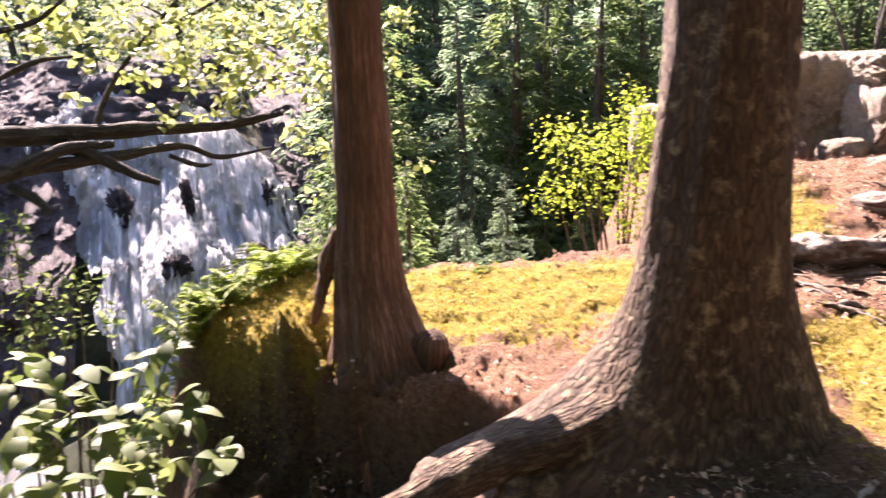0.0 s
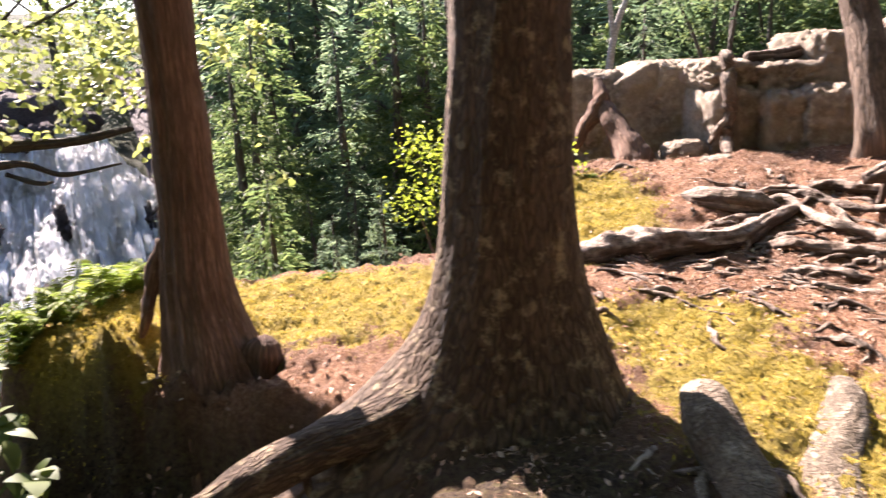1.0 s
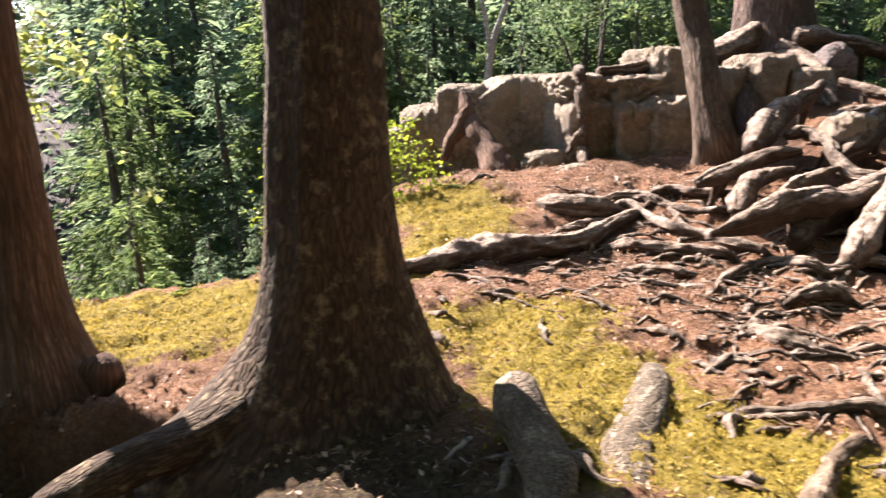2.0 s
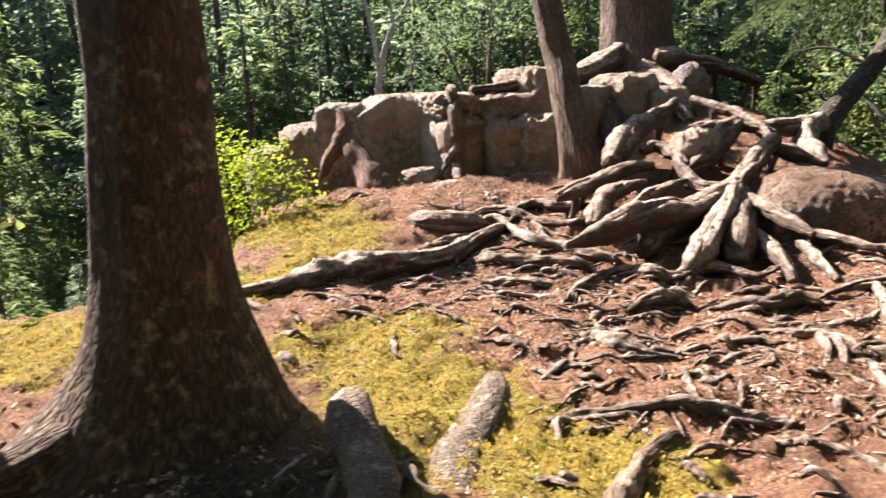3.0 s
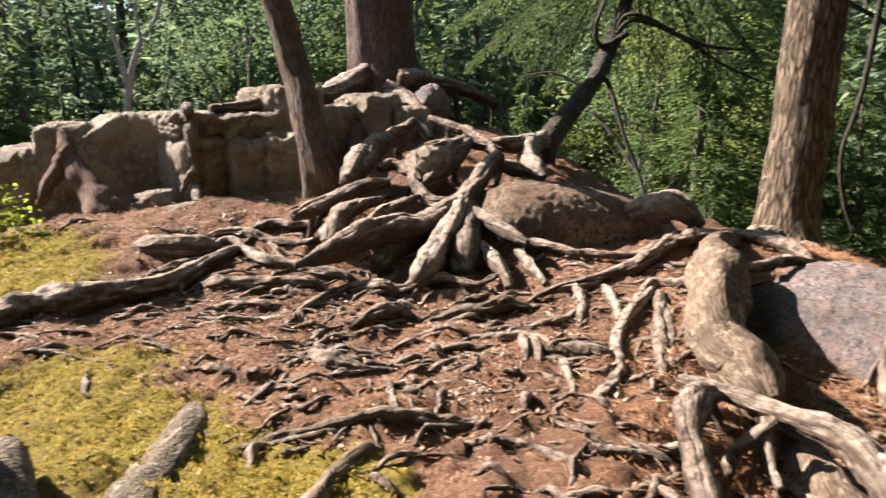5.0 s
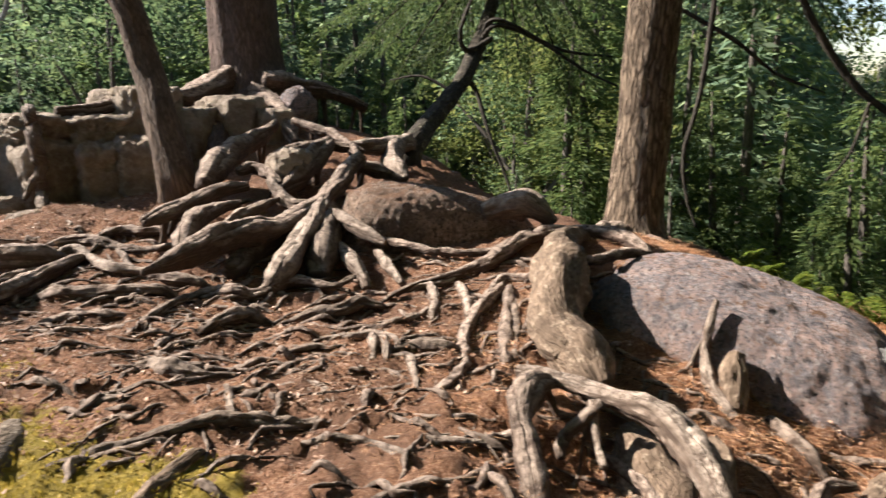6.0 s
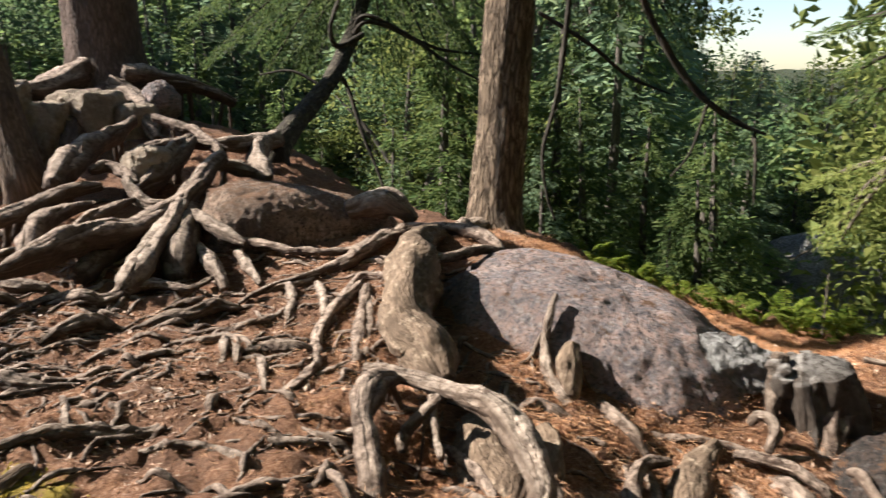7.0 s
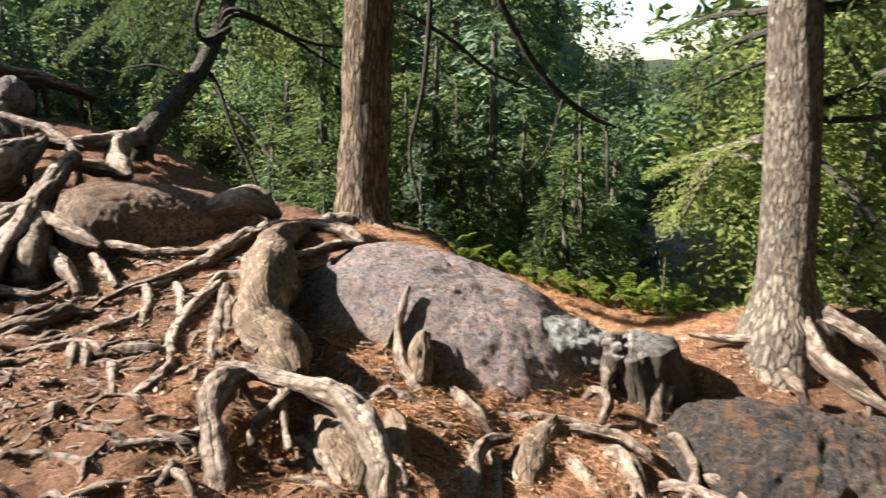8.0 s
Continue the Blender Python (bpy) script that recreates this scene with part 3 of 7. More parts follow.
def tube_data(points, sides=14, per=10, knobbly=0.14, ridges=0.0, seed=0, flat=1.0, lobes=None):
    """A tapering, knobbly stem along a curve: corners, triangles and uvs. points: x, y, z, radius. flat: height against width. lobes: extra radius."""
    L = smooth_line(points, per)
    C, R = L[:, :3], np.maximum(L[:, 3], 0.0015)
    T = np.gradient(C, axis=0)
    T /= np.linalg.norm(T, axis=1)[:, None] + 1e-9
    ref = np.array([0, 0, 1.0]) if abs(T[:, 2]).mean() < 0.75 else np.array([0, 1.0, 0])
    S = np.cross(T, ref)
    S /= np.linalg.norm(S, axis=1)[:, None] + 1e-9
    U = np.cross(S, T)
    run = np.concatenate([[0], np.cumsum(np.linalg.norm(np.diff(C, axis=0), axis=1))])
    A, V = np.meshgrid(np.linspace(0, 2 * np.pi, sides + 1), run)
    ca, sa = np.cos(A), np.sin(A)
    mean = float(R.mean())
    k = 1 + knobbly * rough(ca * 1.2 + seed, sa * 1.2, V / mean * 0.35, 3, 0.55, seed) + 0.5 * knobbly * rough(ca * 0.3, seed * 1.0, V / mean * 0.22, 2, 0.5, seed + 3)
    if ridges:
        k = k + ridges * (1 - 2 * np.abs(rough(ca * 2.6, sa * 2.6 + seed, V / mean * 0.16, 2, 0.5, seed + 9)))
    rr = R[:, None] * k
    if lobes is not None:
        rr = rr + lobes(V, A, C)
    P = C[:, None] + S[:, None] * (rr * ca)[..., None] + U[:, None] * (rr * sa * flat)[..., None]
    r, c = A.shape
    i = np.arange(r * c).reshape(r, c)
    quads = np.stack([i[:-1, :-1], i[:-1, 1:], i[1:, 1:], i[1:, :-1]], -1).reshape(-1, 4)
    uv = np.vstack([np.stack([A * mean, V], -1).reshape(-1, 2), [[0, 0], [0, run[-1]]]])
    n = r * c
    co = np.vstack([P.reshape(-1, 3), C[0] - T[0] * R[0] * 0.4, C[-1] + T[-1] * R[-1] * 0.5])
    ends = np.vstack([np.stack([i[0, 1:], i[0, :-1], np.full(c - 1, n)], -1), np.stack([i[-1, :-1], i[-1, 1:], np.full(c - 1, n + 1)], -1)])
    return co, np.vstack([quads[:, [0, 1, 2]], quads[:, [0, 2, 3]], ends])[:, ::-1], uv


def tube(name, points, mat, parent=None, *shape, **more):
    co, tris, uv = tube_data(points, *shape, **more)
    return solid(name, co, tris, mat, uv, parent)


def bundle(name, many, mat, parent=None):
    """Several stems as one mesh."""
    co, tris, uv, n = [], [], [], 0
    for c, t, u in many:
        co.append(c)
        tris.append(t + n)
        uv.append(u)
        n += len(c)
    return solid(name, np.vstack(co), np.vstack(tris), mat, np.vstack(uv), parent)


def thing(name, label, category, group="", at=(0, 0, 0)):
    e = new(name)
    e.empty_display_size = 0.1
    return tagged(e, label, category, group)


def flare(base_z, reach, amount, arms, seed=0, sharp=2.0):
    """Root flare: the foot of a trunk widens, most along its arms (degrees)."""
    def f(V, A, C):
        h = np.clip((C[:, 2:3] - base_z) / reach, 0, 1.5)
        k = np.exp(-h * 3.2)
        s = 0.35
        for deg, w in arms:
            s = s + w * np.maximum(0, np.cos(A - radians(deg))) ** (sharp * 3)
        return amount * k * s
    return f


# trunk angles: 0 degrees is the stem's own side axis (west), going round by the north
near_tree = thing("near_tree", "thick dark trunk with lichen-flecked bark and a broad root flare", "tree")
tube("trunk", [(0.73, 2.70, -0.15, 0.38), (0.82, 2.70, 0.3, 0.32), (0.868, 2.69, 0.62, 0.268), (0.89, 2.68, 1.0, 0.240), (0.908, 2.69, 1.5, 0.236), (0.922, 2.71, 2.0, 0.236), (0.95, 2.76, 3.2, 0.228), (0.97, 2.80, 5.0, 0.215), (1.0, 2.85, 8.0, 0.18)],
     BARK_NEAR, near_tree, 96, 22, 0.05, 0.05, 4, lobes=flare(-0.1, 1.6, 0.46, [(345, 1.45), (195, 1.55), (262, 0.35), (120, 0.4)], 0, 1.0))
left_tree = thing("left_tree", "reddish trunk with peeling bark standing on the mossy bank", "tree")
tube("trunk", [(-0.52, 3.60, -0.5, 0.36), (-0.54, 3.64, -0.15, 0.30), (-0.585, 3.72, 0.25, 0.235), (-0.63, 3.80, 0.7, 0.185), (-0.625, 3.84, 1.1, 0.160), (-0.62, 3.86, 1.6, 0.148), (-0.63, 3.88, 2.3, 0.145), (-0.66, 3.92, 4.0, 0.135), (-0.68, 3.95, 7.0, 0.11)],
     BARK_LEFT, left_tree, 72, 22, 0.07, 0.10, 12, lobes=flare(0.1, 0.8, 0.09, [(0, 0.6), (180, 0.6)]))
pine = thing("big_pine", "massive old pine trunk with furrowed grey-brown bark on the rock crest", "tree")
tube("trunk", [(7.65, 7.5, 1.2, 0.8), (7.68, 7.55, 1.8, 0.56), (7.7, 7.6, 2.3, 0.475), (7.72, 7.65, 3.4, 0.455), (7.74, 7.7, 6.0, 0.42), (7.78, 7.8, 12.0, 0.33)],
     BARK_PINE, pine, 56, 22, 0.05, 0.05, 21, lobes=flare(1.6, 0.8, 0.22, [(0, 0.9), (60, 0.5), (180, 0.6), (270, 0.6)]))
slant = thing("slanting_tree", "slender brown trunk leaning beside the rock wall", "tree")
tube("trunk", [(5.5, 5.75, 0.45, 0.34), (5.42, 5.7, 0.78, 0.23), (5.34, 5.68, 1.05, 0.185), (5.36, 5.9, 1.6, 0.165), (5.42, 6.2, 2.2, 0.157), (5.30, 6.5, 3.2, 0.15), (4.65, 6.9, 5.0, 0.13), (4.2, 7.2, 8.0, 0.11), (4.1, 7.4, 12.0, 0.07)],
     BARK_SLANT, slant, 44, 20, 0.06, 0.05, 33, lobes=flare(0.75, 0.5, 0.14, [(0, 0.5), (180, 0.9), (270, 0.4)]))
mid_tree = thing("ridge_tree", "sunlit trunk with scaly tan bark on the ridge of rock", "tree")
tube("trunk", [(8.06, 1.914, -0.071, 0.4), (8.08, 1.924, 0.279, 0.3), (8.124, 1.917, 0.718, 0.262), (8.17, 1.884, 1.348, 0.255), (8.23, 1.859, 2.103, 0.25), (8.381, 1.797, 4.0, 0.235), (8.699, 1.665, 8.0, 0.18)],
     BARK_MID, mid_tree, 72, 24, 0.05, 0.03, 41, lobes=flare(0.3, 0.5, 0.14, [(0, 0.8), (300, 0.8), (180, 0.4)]))
right_tree = thing("bank_tree", "straight grey trunk with lichen patches at the slope's edge", "tree")
tube("trunk", [(7.2, -2.2, -0.35, 0.36), (7.24, -2.2, 0.0, 0.265), (7.29, -2.19, 0.4, 0.205), (7.36, -2.17, 1.0, 0.197), (7.44, -2.13, 1.8, 0.188), (7.54, -2.07, 2.6, 0.18), (7.7, -1.98, 4.0, 0.165), (8.0, -1.8, 7.5, 0.11)],
     BARK_GREY, right_tree, 60, 24, 0.05, 0.03, 52, lobes=flare(0.05, 0.35, 0.13, [(0, 0.7), (270, 0.8), (180, 0.5)]))
lean_tree = thing("leaning_hemlock", "dark hemlock trunk leaning out over the gorge", "tree")
LEAN_STEM = smooth_line([(7.75, 4.75, 0.75, 0.24), (7.99, 4.83, 1.12, 0.16), (8.7, 5.03, 1.5, 0.13), (9.54, 5.24, 1.94, 0.12), (10.2, 5.52, 2.33, 0.115), (10.76, 5.77, 2.68, 0.11), (11.2, 5.9, 3.2, 0.1), (11.6, 6.0, 4.2, 0.085), (11.9, 6.0, 6.0, 0.06)], 6).tolist()
tube("trunk", LEAN_STEM[::6],
     BARK_LEAN, lean_tree, 30, 16, 0.08, 0.04, 61)
tube("peeling_bark", [(-0.80, 3.86, 0.95, 0.03), (-0.87, 3.84, 0.72, 0.045), (-0.93, 3.82, 0.52, 0.035), (-0.97, 3.80, 0.40, 0.012)], BARK_LEFT, left_tree, 12, 10, 0.35, 0.1, 5)
tube("broken_stub", [(-0.36, 3.62, -0.1, 0.13), (-0.31, 3.60, 0.16, 0.12), (-0.28, 3.58, 0.34, 0.10), (-0.27, 3.58, 0.40, 0.05)], BARK_LEFT, left_tree, 18, 10, 0.3, 0.12, 7)


def stump(name, points, mat, label, jag, seed):
    """A rotten stump, splintered at the rim."""
    rng = np.random.default_rng(seed)
    base = thing(name, label, "stump")
    tube("body", points, mat, base, 40, 12, 0.34, 0.2, seed)
    x, y, z, r = points[-1]
    for k in range(jag):
        a = 2 * np.pi * k / jag + rng.normal() * 0.3
        h, w = rng.uniform(0.0, 0.08), rng.uniform(0.03, 0.065)
        tube("splinter", [(x + math.cos(a) * r * 0.75, y + math.sin(a) * r * 0.75, z - 0.14, w * 1.2), (x + math.cos(a) * r * 0.85, y + math.sin(a) * r * 0.85, z + h * 0.4, w), (x + math.cos(a + 0.3) * r * 0.95, y + math.sin(a + 0.3) * r * 0.95, z + h, 0.006)], mat, base, 9, 5, 0.35, 0.0, seed + k)


stump("rotten_stump", [(6.50, -1.34, -0.65, 0.38), (6.48, -1.32, -0.35, 0.31), (6.46, -1.29, -0.12, 0.27), (6.45, -1.25, 0.02, 0.24)], STUMP, "grey rotting stump with splintered rim between granite boulders", 11, 71)
dead_root = thing("broken_stump", "broken forked brown stump rotting against the rock wall", "stump")
for p in ([(3.414, 7.798, 1.524, 0.051), (3.391, 7.629, 1.317, 0.082), (3.289, 7.596, 1.151, 0.088), (3.137, 7.542, 1.007, 0.068), (3.002, 7.401, 0.824, 0.049)],
          [(3.390, 7.668, 1.315, 0.076), (3.426, 7.415, 1.100, 0.112), (3.469, 7.195, 0.889, 0.136), (3.473, 6.941, 0.679, 0.182), (3.454, 6.855, 0.551, 0.150)]):
    tube("limb", p, BARK_LEFT, dead_root, 20, 10, 0.25, 0.12, 73)


# ---- roots, each a curve of x, y, z and radius ----
def root(owner, mat, points, label=""):
    """One exposed root, gnarled, with thin side roots that run into the soil: a part of its tree, or a thing of its own where its tree is not in sight."""
    n = len(root.made)
    root.made.append(1)
    rng = np.random.default_rng(500 + n)
    P = smooth_line(points, 5)
    r = float(P[:, 3].max())
    step = np.linalg.norm(np.diff(P[:, :3], axis=0), axis=1).sum()
    wig = np.stack([rough(np.linspace(0, step / max(r, 0.015) * 0.16, len(P)), n * 3.1, k * 7.7, 3, 0.6, 80) for k in range(4)], 1)
    P[:, :3] += wig[:, :3] * P[:, 3:4] * [0.42, 0.42, 0.28]
    P[:, 3] *= 1 + 0.22 * wig[:, 3]
    sides = 28 if r > 0.05 else 16
    if r > 0.05 and owner and mat not in (BARK_PINE, BARK_NEAR):
        stems = []
        T = np.gradient(P[:, :3], axis=0)
        T /= np.linalg.norm(T, axis=1)[:, None]
        S = np.cross(T, [0.31, 0.2, 0.93])
        S /= np.linalg.norm(S, axis=1)[:, None]
        U = np.cross(S, T)
        for k in range(3):
            a = 2 * np.pi * k / 3 + n + np.linspace(0, 1.6, len(P)) + 0.8 * wig[:, k % 4]
            Q = P.copy()
            Q[:, :3] += (S * np.cos(a)[:, None] + U * np.sin(a)[:, None]) * P[:, 3:4] * 0.30
            Q[:, 3] *= 0.72 + 0.12 * rough(np.linspace(0, 5, len(P)), k * 2.3, n, 2, 0.5, 85)
            stems.append(tube_data(Q, 18, 5, 0.19, 0.18, 200 + n + 31 * k))
    else:
        calm = 0.5 if mat in (KNOB_NEAR, BARK_NEAR) else 1.0
        stems = [tube_data(P, sides, 5 if r > 0.05 else 4, 0.20 * calm, 0.20 * calm, 200 + n)]
    twigs = []
    for k in range(int(step * 2.2 + rng.random())):
        i = rng.integers(1, len(P) - 1)
        turn = rng.uniform(0, 2 * np.pi)
        l, w = rng.uniform(0.10, 0.38), P[i, 3] * rng.uniform(0.22, 0.5)
        side = [(*P[i, :3], w)]
        for u in (0.35, 0.7, 1.0):
            x, y = P[i, 0] + math.cos(turn) * l * u, P[i, 1] + math.sin(turn) * l * u
            turn += rng.normal() * 0.45
            side.append((x, y, min(P[i, 2], ground_z(x, y) + w * (0.5 - 1.6 * u ** 3)), w * (1 - 0.6 * u)))
        twigs.append(tube_data(side, 9, 5, 0.25, 0.0, 900 + n + k))
    ob = bundle("root" if owner else "exposed_root", stems[:1], mat, owner)
    for d in stems[1:]:
        bundle("strand", [d], mat, ob)
    for d in twigs:
        bundle("rootlet", [d], mat, ob)
    if not owner:
        tagged(ob, label or ("thick bark-covered root arching out of mossy soil" if r > 0.06 else "weathered root lying bare across the needle-strewn ground"), "root", "exposed roots")
    return ob


root.made = []
root(near_tree, ROOT, [(1.238, 3.82, 0.335, 0.043), (1.281, 3.882, 0.414, 0.062), (1.368, 4.006, 0.436, 0.055), (1.484, 3.957, 0.457, 0.051), (1.586, 3.781, 0.415, 0.046), (1.672, 3.63, 0.388, 0.03), (1.865, 3.5, 0.377, 0.033), (2.076, 3.498, 0.339, 0.026), (2.168, 3.445, 0.327, 0.015), (2.215, 3.418, 0.31, 0.01)])
root(near_tree, ROOT, [(1.429, 3.06, 0.337, 0.035), (1.454, 3.019, 0.399, 0.049), (1.503, 2.938, 0.358, 0.031), (1.557, 2.833, 0.328, 0.018), (1.584, 2.781, 0.312, 0.013)])
root(None, ROOT_PALE, [(1.109, 1.887, 0.311, 0.009), (1.16, 1.927, 0.332, 0.012), (1.263, 2.006, 0.333, 0.015), (1.381, 2.094, 0.32, 0.013), (1.44, 2.139, 0.305, 0.009)])
root(None, ROOT, [(1.321, 4.246, 0.465, 0.024), (1.436, 4.213, 0.503, 0.035), (1.732, 4.128, 0.503, 0.064), (2.081, 4.283, 0.485, 0.116), (2.369, 4.4, 0.484, 0.137), (2.705, 4.463, 0.469, 0.119), (3.083, 4.449, 0.463, 0.094), (3.51, 4.694, 0.492, 0.070), (3.865, 4.853, 0.554, 0.049), (3.974, 4.902, 0.544, 0.034)])
root(None, ROOT, [(2.899, 4.775, 0.439, 0.017), (3.019, 4.768, 0.432, 0.024), (3.271, 4.755, 0.433, 0.034), (3.494, 4.771, 0.445, 0.034), (3.605, 4.779, 0.429, 0.024)])
root(None, ROOT, [(3.224, 5.474, 0.571, 0.029), (3.263, 5.393, 0.603, 0.042), (3.341, 5.232, 0.606, 0.088), (3.493, 5.099, 0.595, 0.097), (3.723, 5.051, 0.555, 0.077), (3.844, 5.007, 0.529, 0.047), (3.905, 4.986, 0.484, 0.033)])
root(None, ROOT_PALE, [(3.686, 5.095, 0.51, 0.026), (3.78, 5.087, 0.536, 0.036), (3.968, 5.069, 0.577, 0.042), (3.999, 4.758, 0.51, 0.046), (4.02, 4.48, 0.483, 0.049), (4.178, 4.296, 0.431, 0.049), (4.254, 4.067, 0.412, 0.048), (4.382, 3.862, 0.373, 0.033), (4.445, 3.76, 0.314, 0.023)])
root(slant, ROOT, [(3.676, 5.22, 0.558, 0.022), (3.78, 5.217, 0.612, 0.032), (3.987, 5.21, 0.64, 0.048), (4.121, 5.068, 0.632, 0.058), (4.214, 4.865, 0.584, 0.052), (4.354, 4.652, 0.55, 0.051), (4.59, 4.498, 0.562, 0.046), (4.972, 4.371, 0.576, 0.026), (5.086, 4.334, 0.565, 0.018)])
root(slant, ROOT, [(4.057, 5.104, 0.573, 0.019), (4.165, 5.092, 0.639, 0.027), (4.382, 5.067, 0.669, 0.043), (4.598, 4.906, 0.652, 0.048), (4.873, 4.715, 0.637, 0.032), (4.972, 4.646, 0.621, 0.023)])
root(None, ROOT, [(3.066, 4.824, 0.411, 0.017), (3.184, 4.847, 0.479, 0.024), (3.438, 4.898, 0.492, 0.035), (3.642, 4.896, 0.503, 0.025), (3.745, 4.895, 0.469, 0.018)])
root(None, ROOT_PALE, [(4.246, 5.044, 0.607, 0.018), (4.235, 4.95, 0.601, 0.026), (4.212, 4.764, 0.552, 0.031), (4.169, 4.533, 0.482, 0.03), (4.147, 4.418, 0.435, 0.021)])
root(None, ROOT, [(3.325, 4.514, 0.369, 0.023), (3.374, 4.446, 0.38, 0.033), (3.471, 4.308, 0.387, 0.06), (3.704, 4.16, 0.387, 0.06), (3.931, 4.002, 0.391, 0.055), (4.074, 3.874, 0.36, 0.037), (4.146, 3.81, 0.304, 0.026)])
root(None, ROOT_PALE, [(3.854, 4.111, 0.388, 0.013), (3.867, 4.006, 0.354, 0.018), (3.891, 3.795, 0.357, 0.022), (3.959, 3.709, 0.309, 0.018), (3.993, 3.666, 0.304, 0.012)])
root(mid_tree, ROOT, [(3.337, 3.2, 0.27, 0.011), (3.434, 3.271, 0.292, 0.016), (3.761, 3.51, 0.293, 0.042), (3.972, 3.604, 0.321, 0.052), (4.27, 3.699, 0.331, 0.064), (4.361, 3.457, 0.366, 0.067), (4.525, 3.332, 0.324, 0.054), (4.735, 3.297, 0.364, 0.05), (4.888, 3.209, 0.365, 0.046), (5.016, 2.982, 0.35, 0.036), (5.215, 2.985, 0.37, 0.028), (5.314, 2.987, 0.377, 0.019)])
root(None, ROOT_DARK, [(3.819, 3.025, 0.243, 0.014), (3.896, 3.021, 0.281, 0.02), (4.051, 3.014, 0.303, 0.049), (4.222, 3.002, 0.29, 0.058), (4.316, 2.923, 0.236, 0.029), (4.363, 2.884, 0.211, 0.02)])
root(None, ROOT_DARK, [(4.34, 2.827, 0.219, 0.014), (4.408, 2.782, 0.242, 0.021), (4.544, 2.691, 0.276, 0.041), (4.694, 2.599, 0.29, 0.05), (4.872, 2.532, 0.31, 0.055), (4.96, 2.45, 0.293, 0.038), (5.005, 2.409, 0.273, 0.027)])
root(None, ROOT, [(1.418, 3.114, 0.368, 0.012), (1.479, 3.114, 0.355, 0.017), (1.6, 3.112, 0.349, 0.03), (1.772, 3.185, 0.293, 0.024), (1.905, 3.079, 0.275, 0.017), (1.972, 3.026, 0.283, 0.012)])
root(None, ROOT, [(1.891, 3.09, 0.265, 0.012), (1.93, 3.052, 0.279, 0.017), (2.007, 2.974, 0.307, 0.027), (2.106, 2.955, 0.282, 0.017), (2.156, 2.945, 0.29, 0.012)])
root(None, ROOT, [(1.542, 3.297, 0.382, 0.012), (1.582, 3.299, 0.377, 0.017), (1.662, 3.302, 0.368, 0.028), (1.761, 3.357, 0.335, 0.018), (1.811, 3.384, 0.313, 0.012)])
root(None, ROOT, [(1.985, 3.252, 0.269, 0.012), (2.039, 3.227, 0.293, 0.018), (2.147, 3.178, 0.309, 0.031), (2.3, 3.125, 0.309, 0.028), (2.377, 3.099, 0.276, 0.02)])
root(None, ROOT, [(1.983, 2.68, 0.264, 0.011), (2.034, 2.684, 0.284, 0.016), (2.134, 2.693, 0.278, 0.029), (2.223, 2.664, 0.289, 0.022), (2.317, 2.761, 0.276, 0.013), (2.365, 2.809, 0.267, 0.009)])
root(None, ROOT, [(2.212, 2.954, 0.295, 0.012), (2.266, 2.976, 0.303, 0.017), (2.373, 3.021, 0.288, 0.028), (2.45, 2.982, 0.268, 0.017), (2.489, 2.963, 0.259, 0.012)])
root(None, ROOT, [(2.427, 3.041, 0.271, 0.015), (2.488, 2.992, 0.275, 0.021), (2.612, 2.894, 0.284, 0.024), (2.759, 2.824, 0.29, 0.027), (2.833, 2.789, 0.283, 0.019)])
root(None, ROOT, [(2.331, 2.642, 0.282, 0.009), (2.375, 2.626, 0.291, 0.013), (2.465, 2.593, 0.307, 0.019), (2.509, 2.576, 0.283, 0.013)])
root(None, ROOT, [(2.541, 3.237, 0.279, 0.013), (2.6, 3.278, 0.297, 0.018), (2.716, 3.359, 0.279, 0.03), (2.731, 3.217, 0.29, 0.018), (2.738, 3.146, 0.274, 0.013)])
root(None, ROOT, [(2.52, 3.3, 0.276, 0.013), (2.593, 3.223, 0.268, 0.018), (2.739, 3.071, 0.285, 0.032), (2.839, 3.019, 0.279, 0.022), (2.89, 2.992, 0.265, 0.015)])
root(None, ROOT, [(2.725, 4.381, 0.338, 0.016), (2.813, 4.335, 0.341, 0.022), (2.988, 4.244, 0.344, 0.027), (3.151, 4.183, 0.301, 0.027), (3.231, 3.934, 0.29, 0.026), (3.268, 3.82, 0.257, 0.018)])
root(None, ROOT, [(2.568, 4.061, 0.315, 0.024), (2.626, 4.041, 0.313, 0.034), (2.744, 4, 0.323, 0.038), (2.815, 3.834, 0.316, 0.025), (2.85, 3.751, 0.281, 0.017)])
root(None, ROOT, [(2.923, 4.261, 0.32, 0.018), (2.942, 4.143, 0.317, 0.026), (3.001, 3.772, 0.308, 0.029), (3.145, 3.606, 0.301, 0.028), (3.214, 3.467, 0.281, 0.02), (3.249, 3.398, 0.261, 0.014)])
root(None, ROOT, [(3.102, 3.935, 0.258, 0.024), (3.181, 3.945, 0.32, 0.034), (3.337, 3.964, 0.331, 0.039), (3.545, 3.803, 0.33, 0.035), (3.685, 3.688, 0.309, 0.022), (3.755, 3.63, 0.299, 0.015)])
root(None, ROOT, [(3.316, 3.836, 0.25, 0.021), (3.359, 3.743, 0.268, 0.03), (3.445, 3.556, 0.285, 0.037), (3.563, 3.419, 0.309, 0.025), (3.623, 3.351, 0.261, 0.017)])
root(None, ROOT, [(2.901, 2.964, 0.259, 0.013), (2.971, 2.976, 0.285, 0.018), (3.111, 2.999, 0.298, 0.037), (3.258, 2.948, 0.269, 0.03), (3.332, 2.922, 0.232, 0.021)])
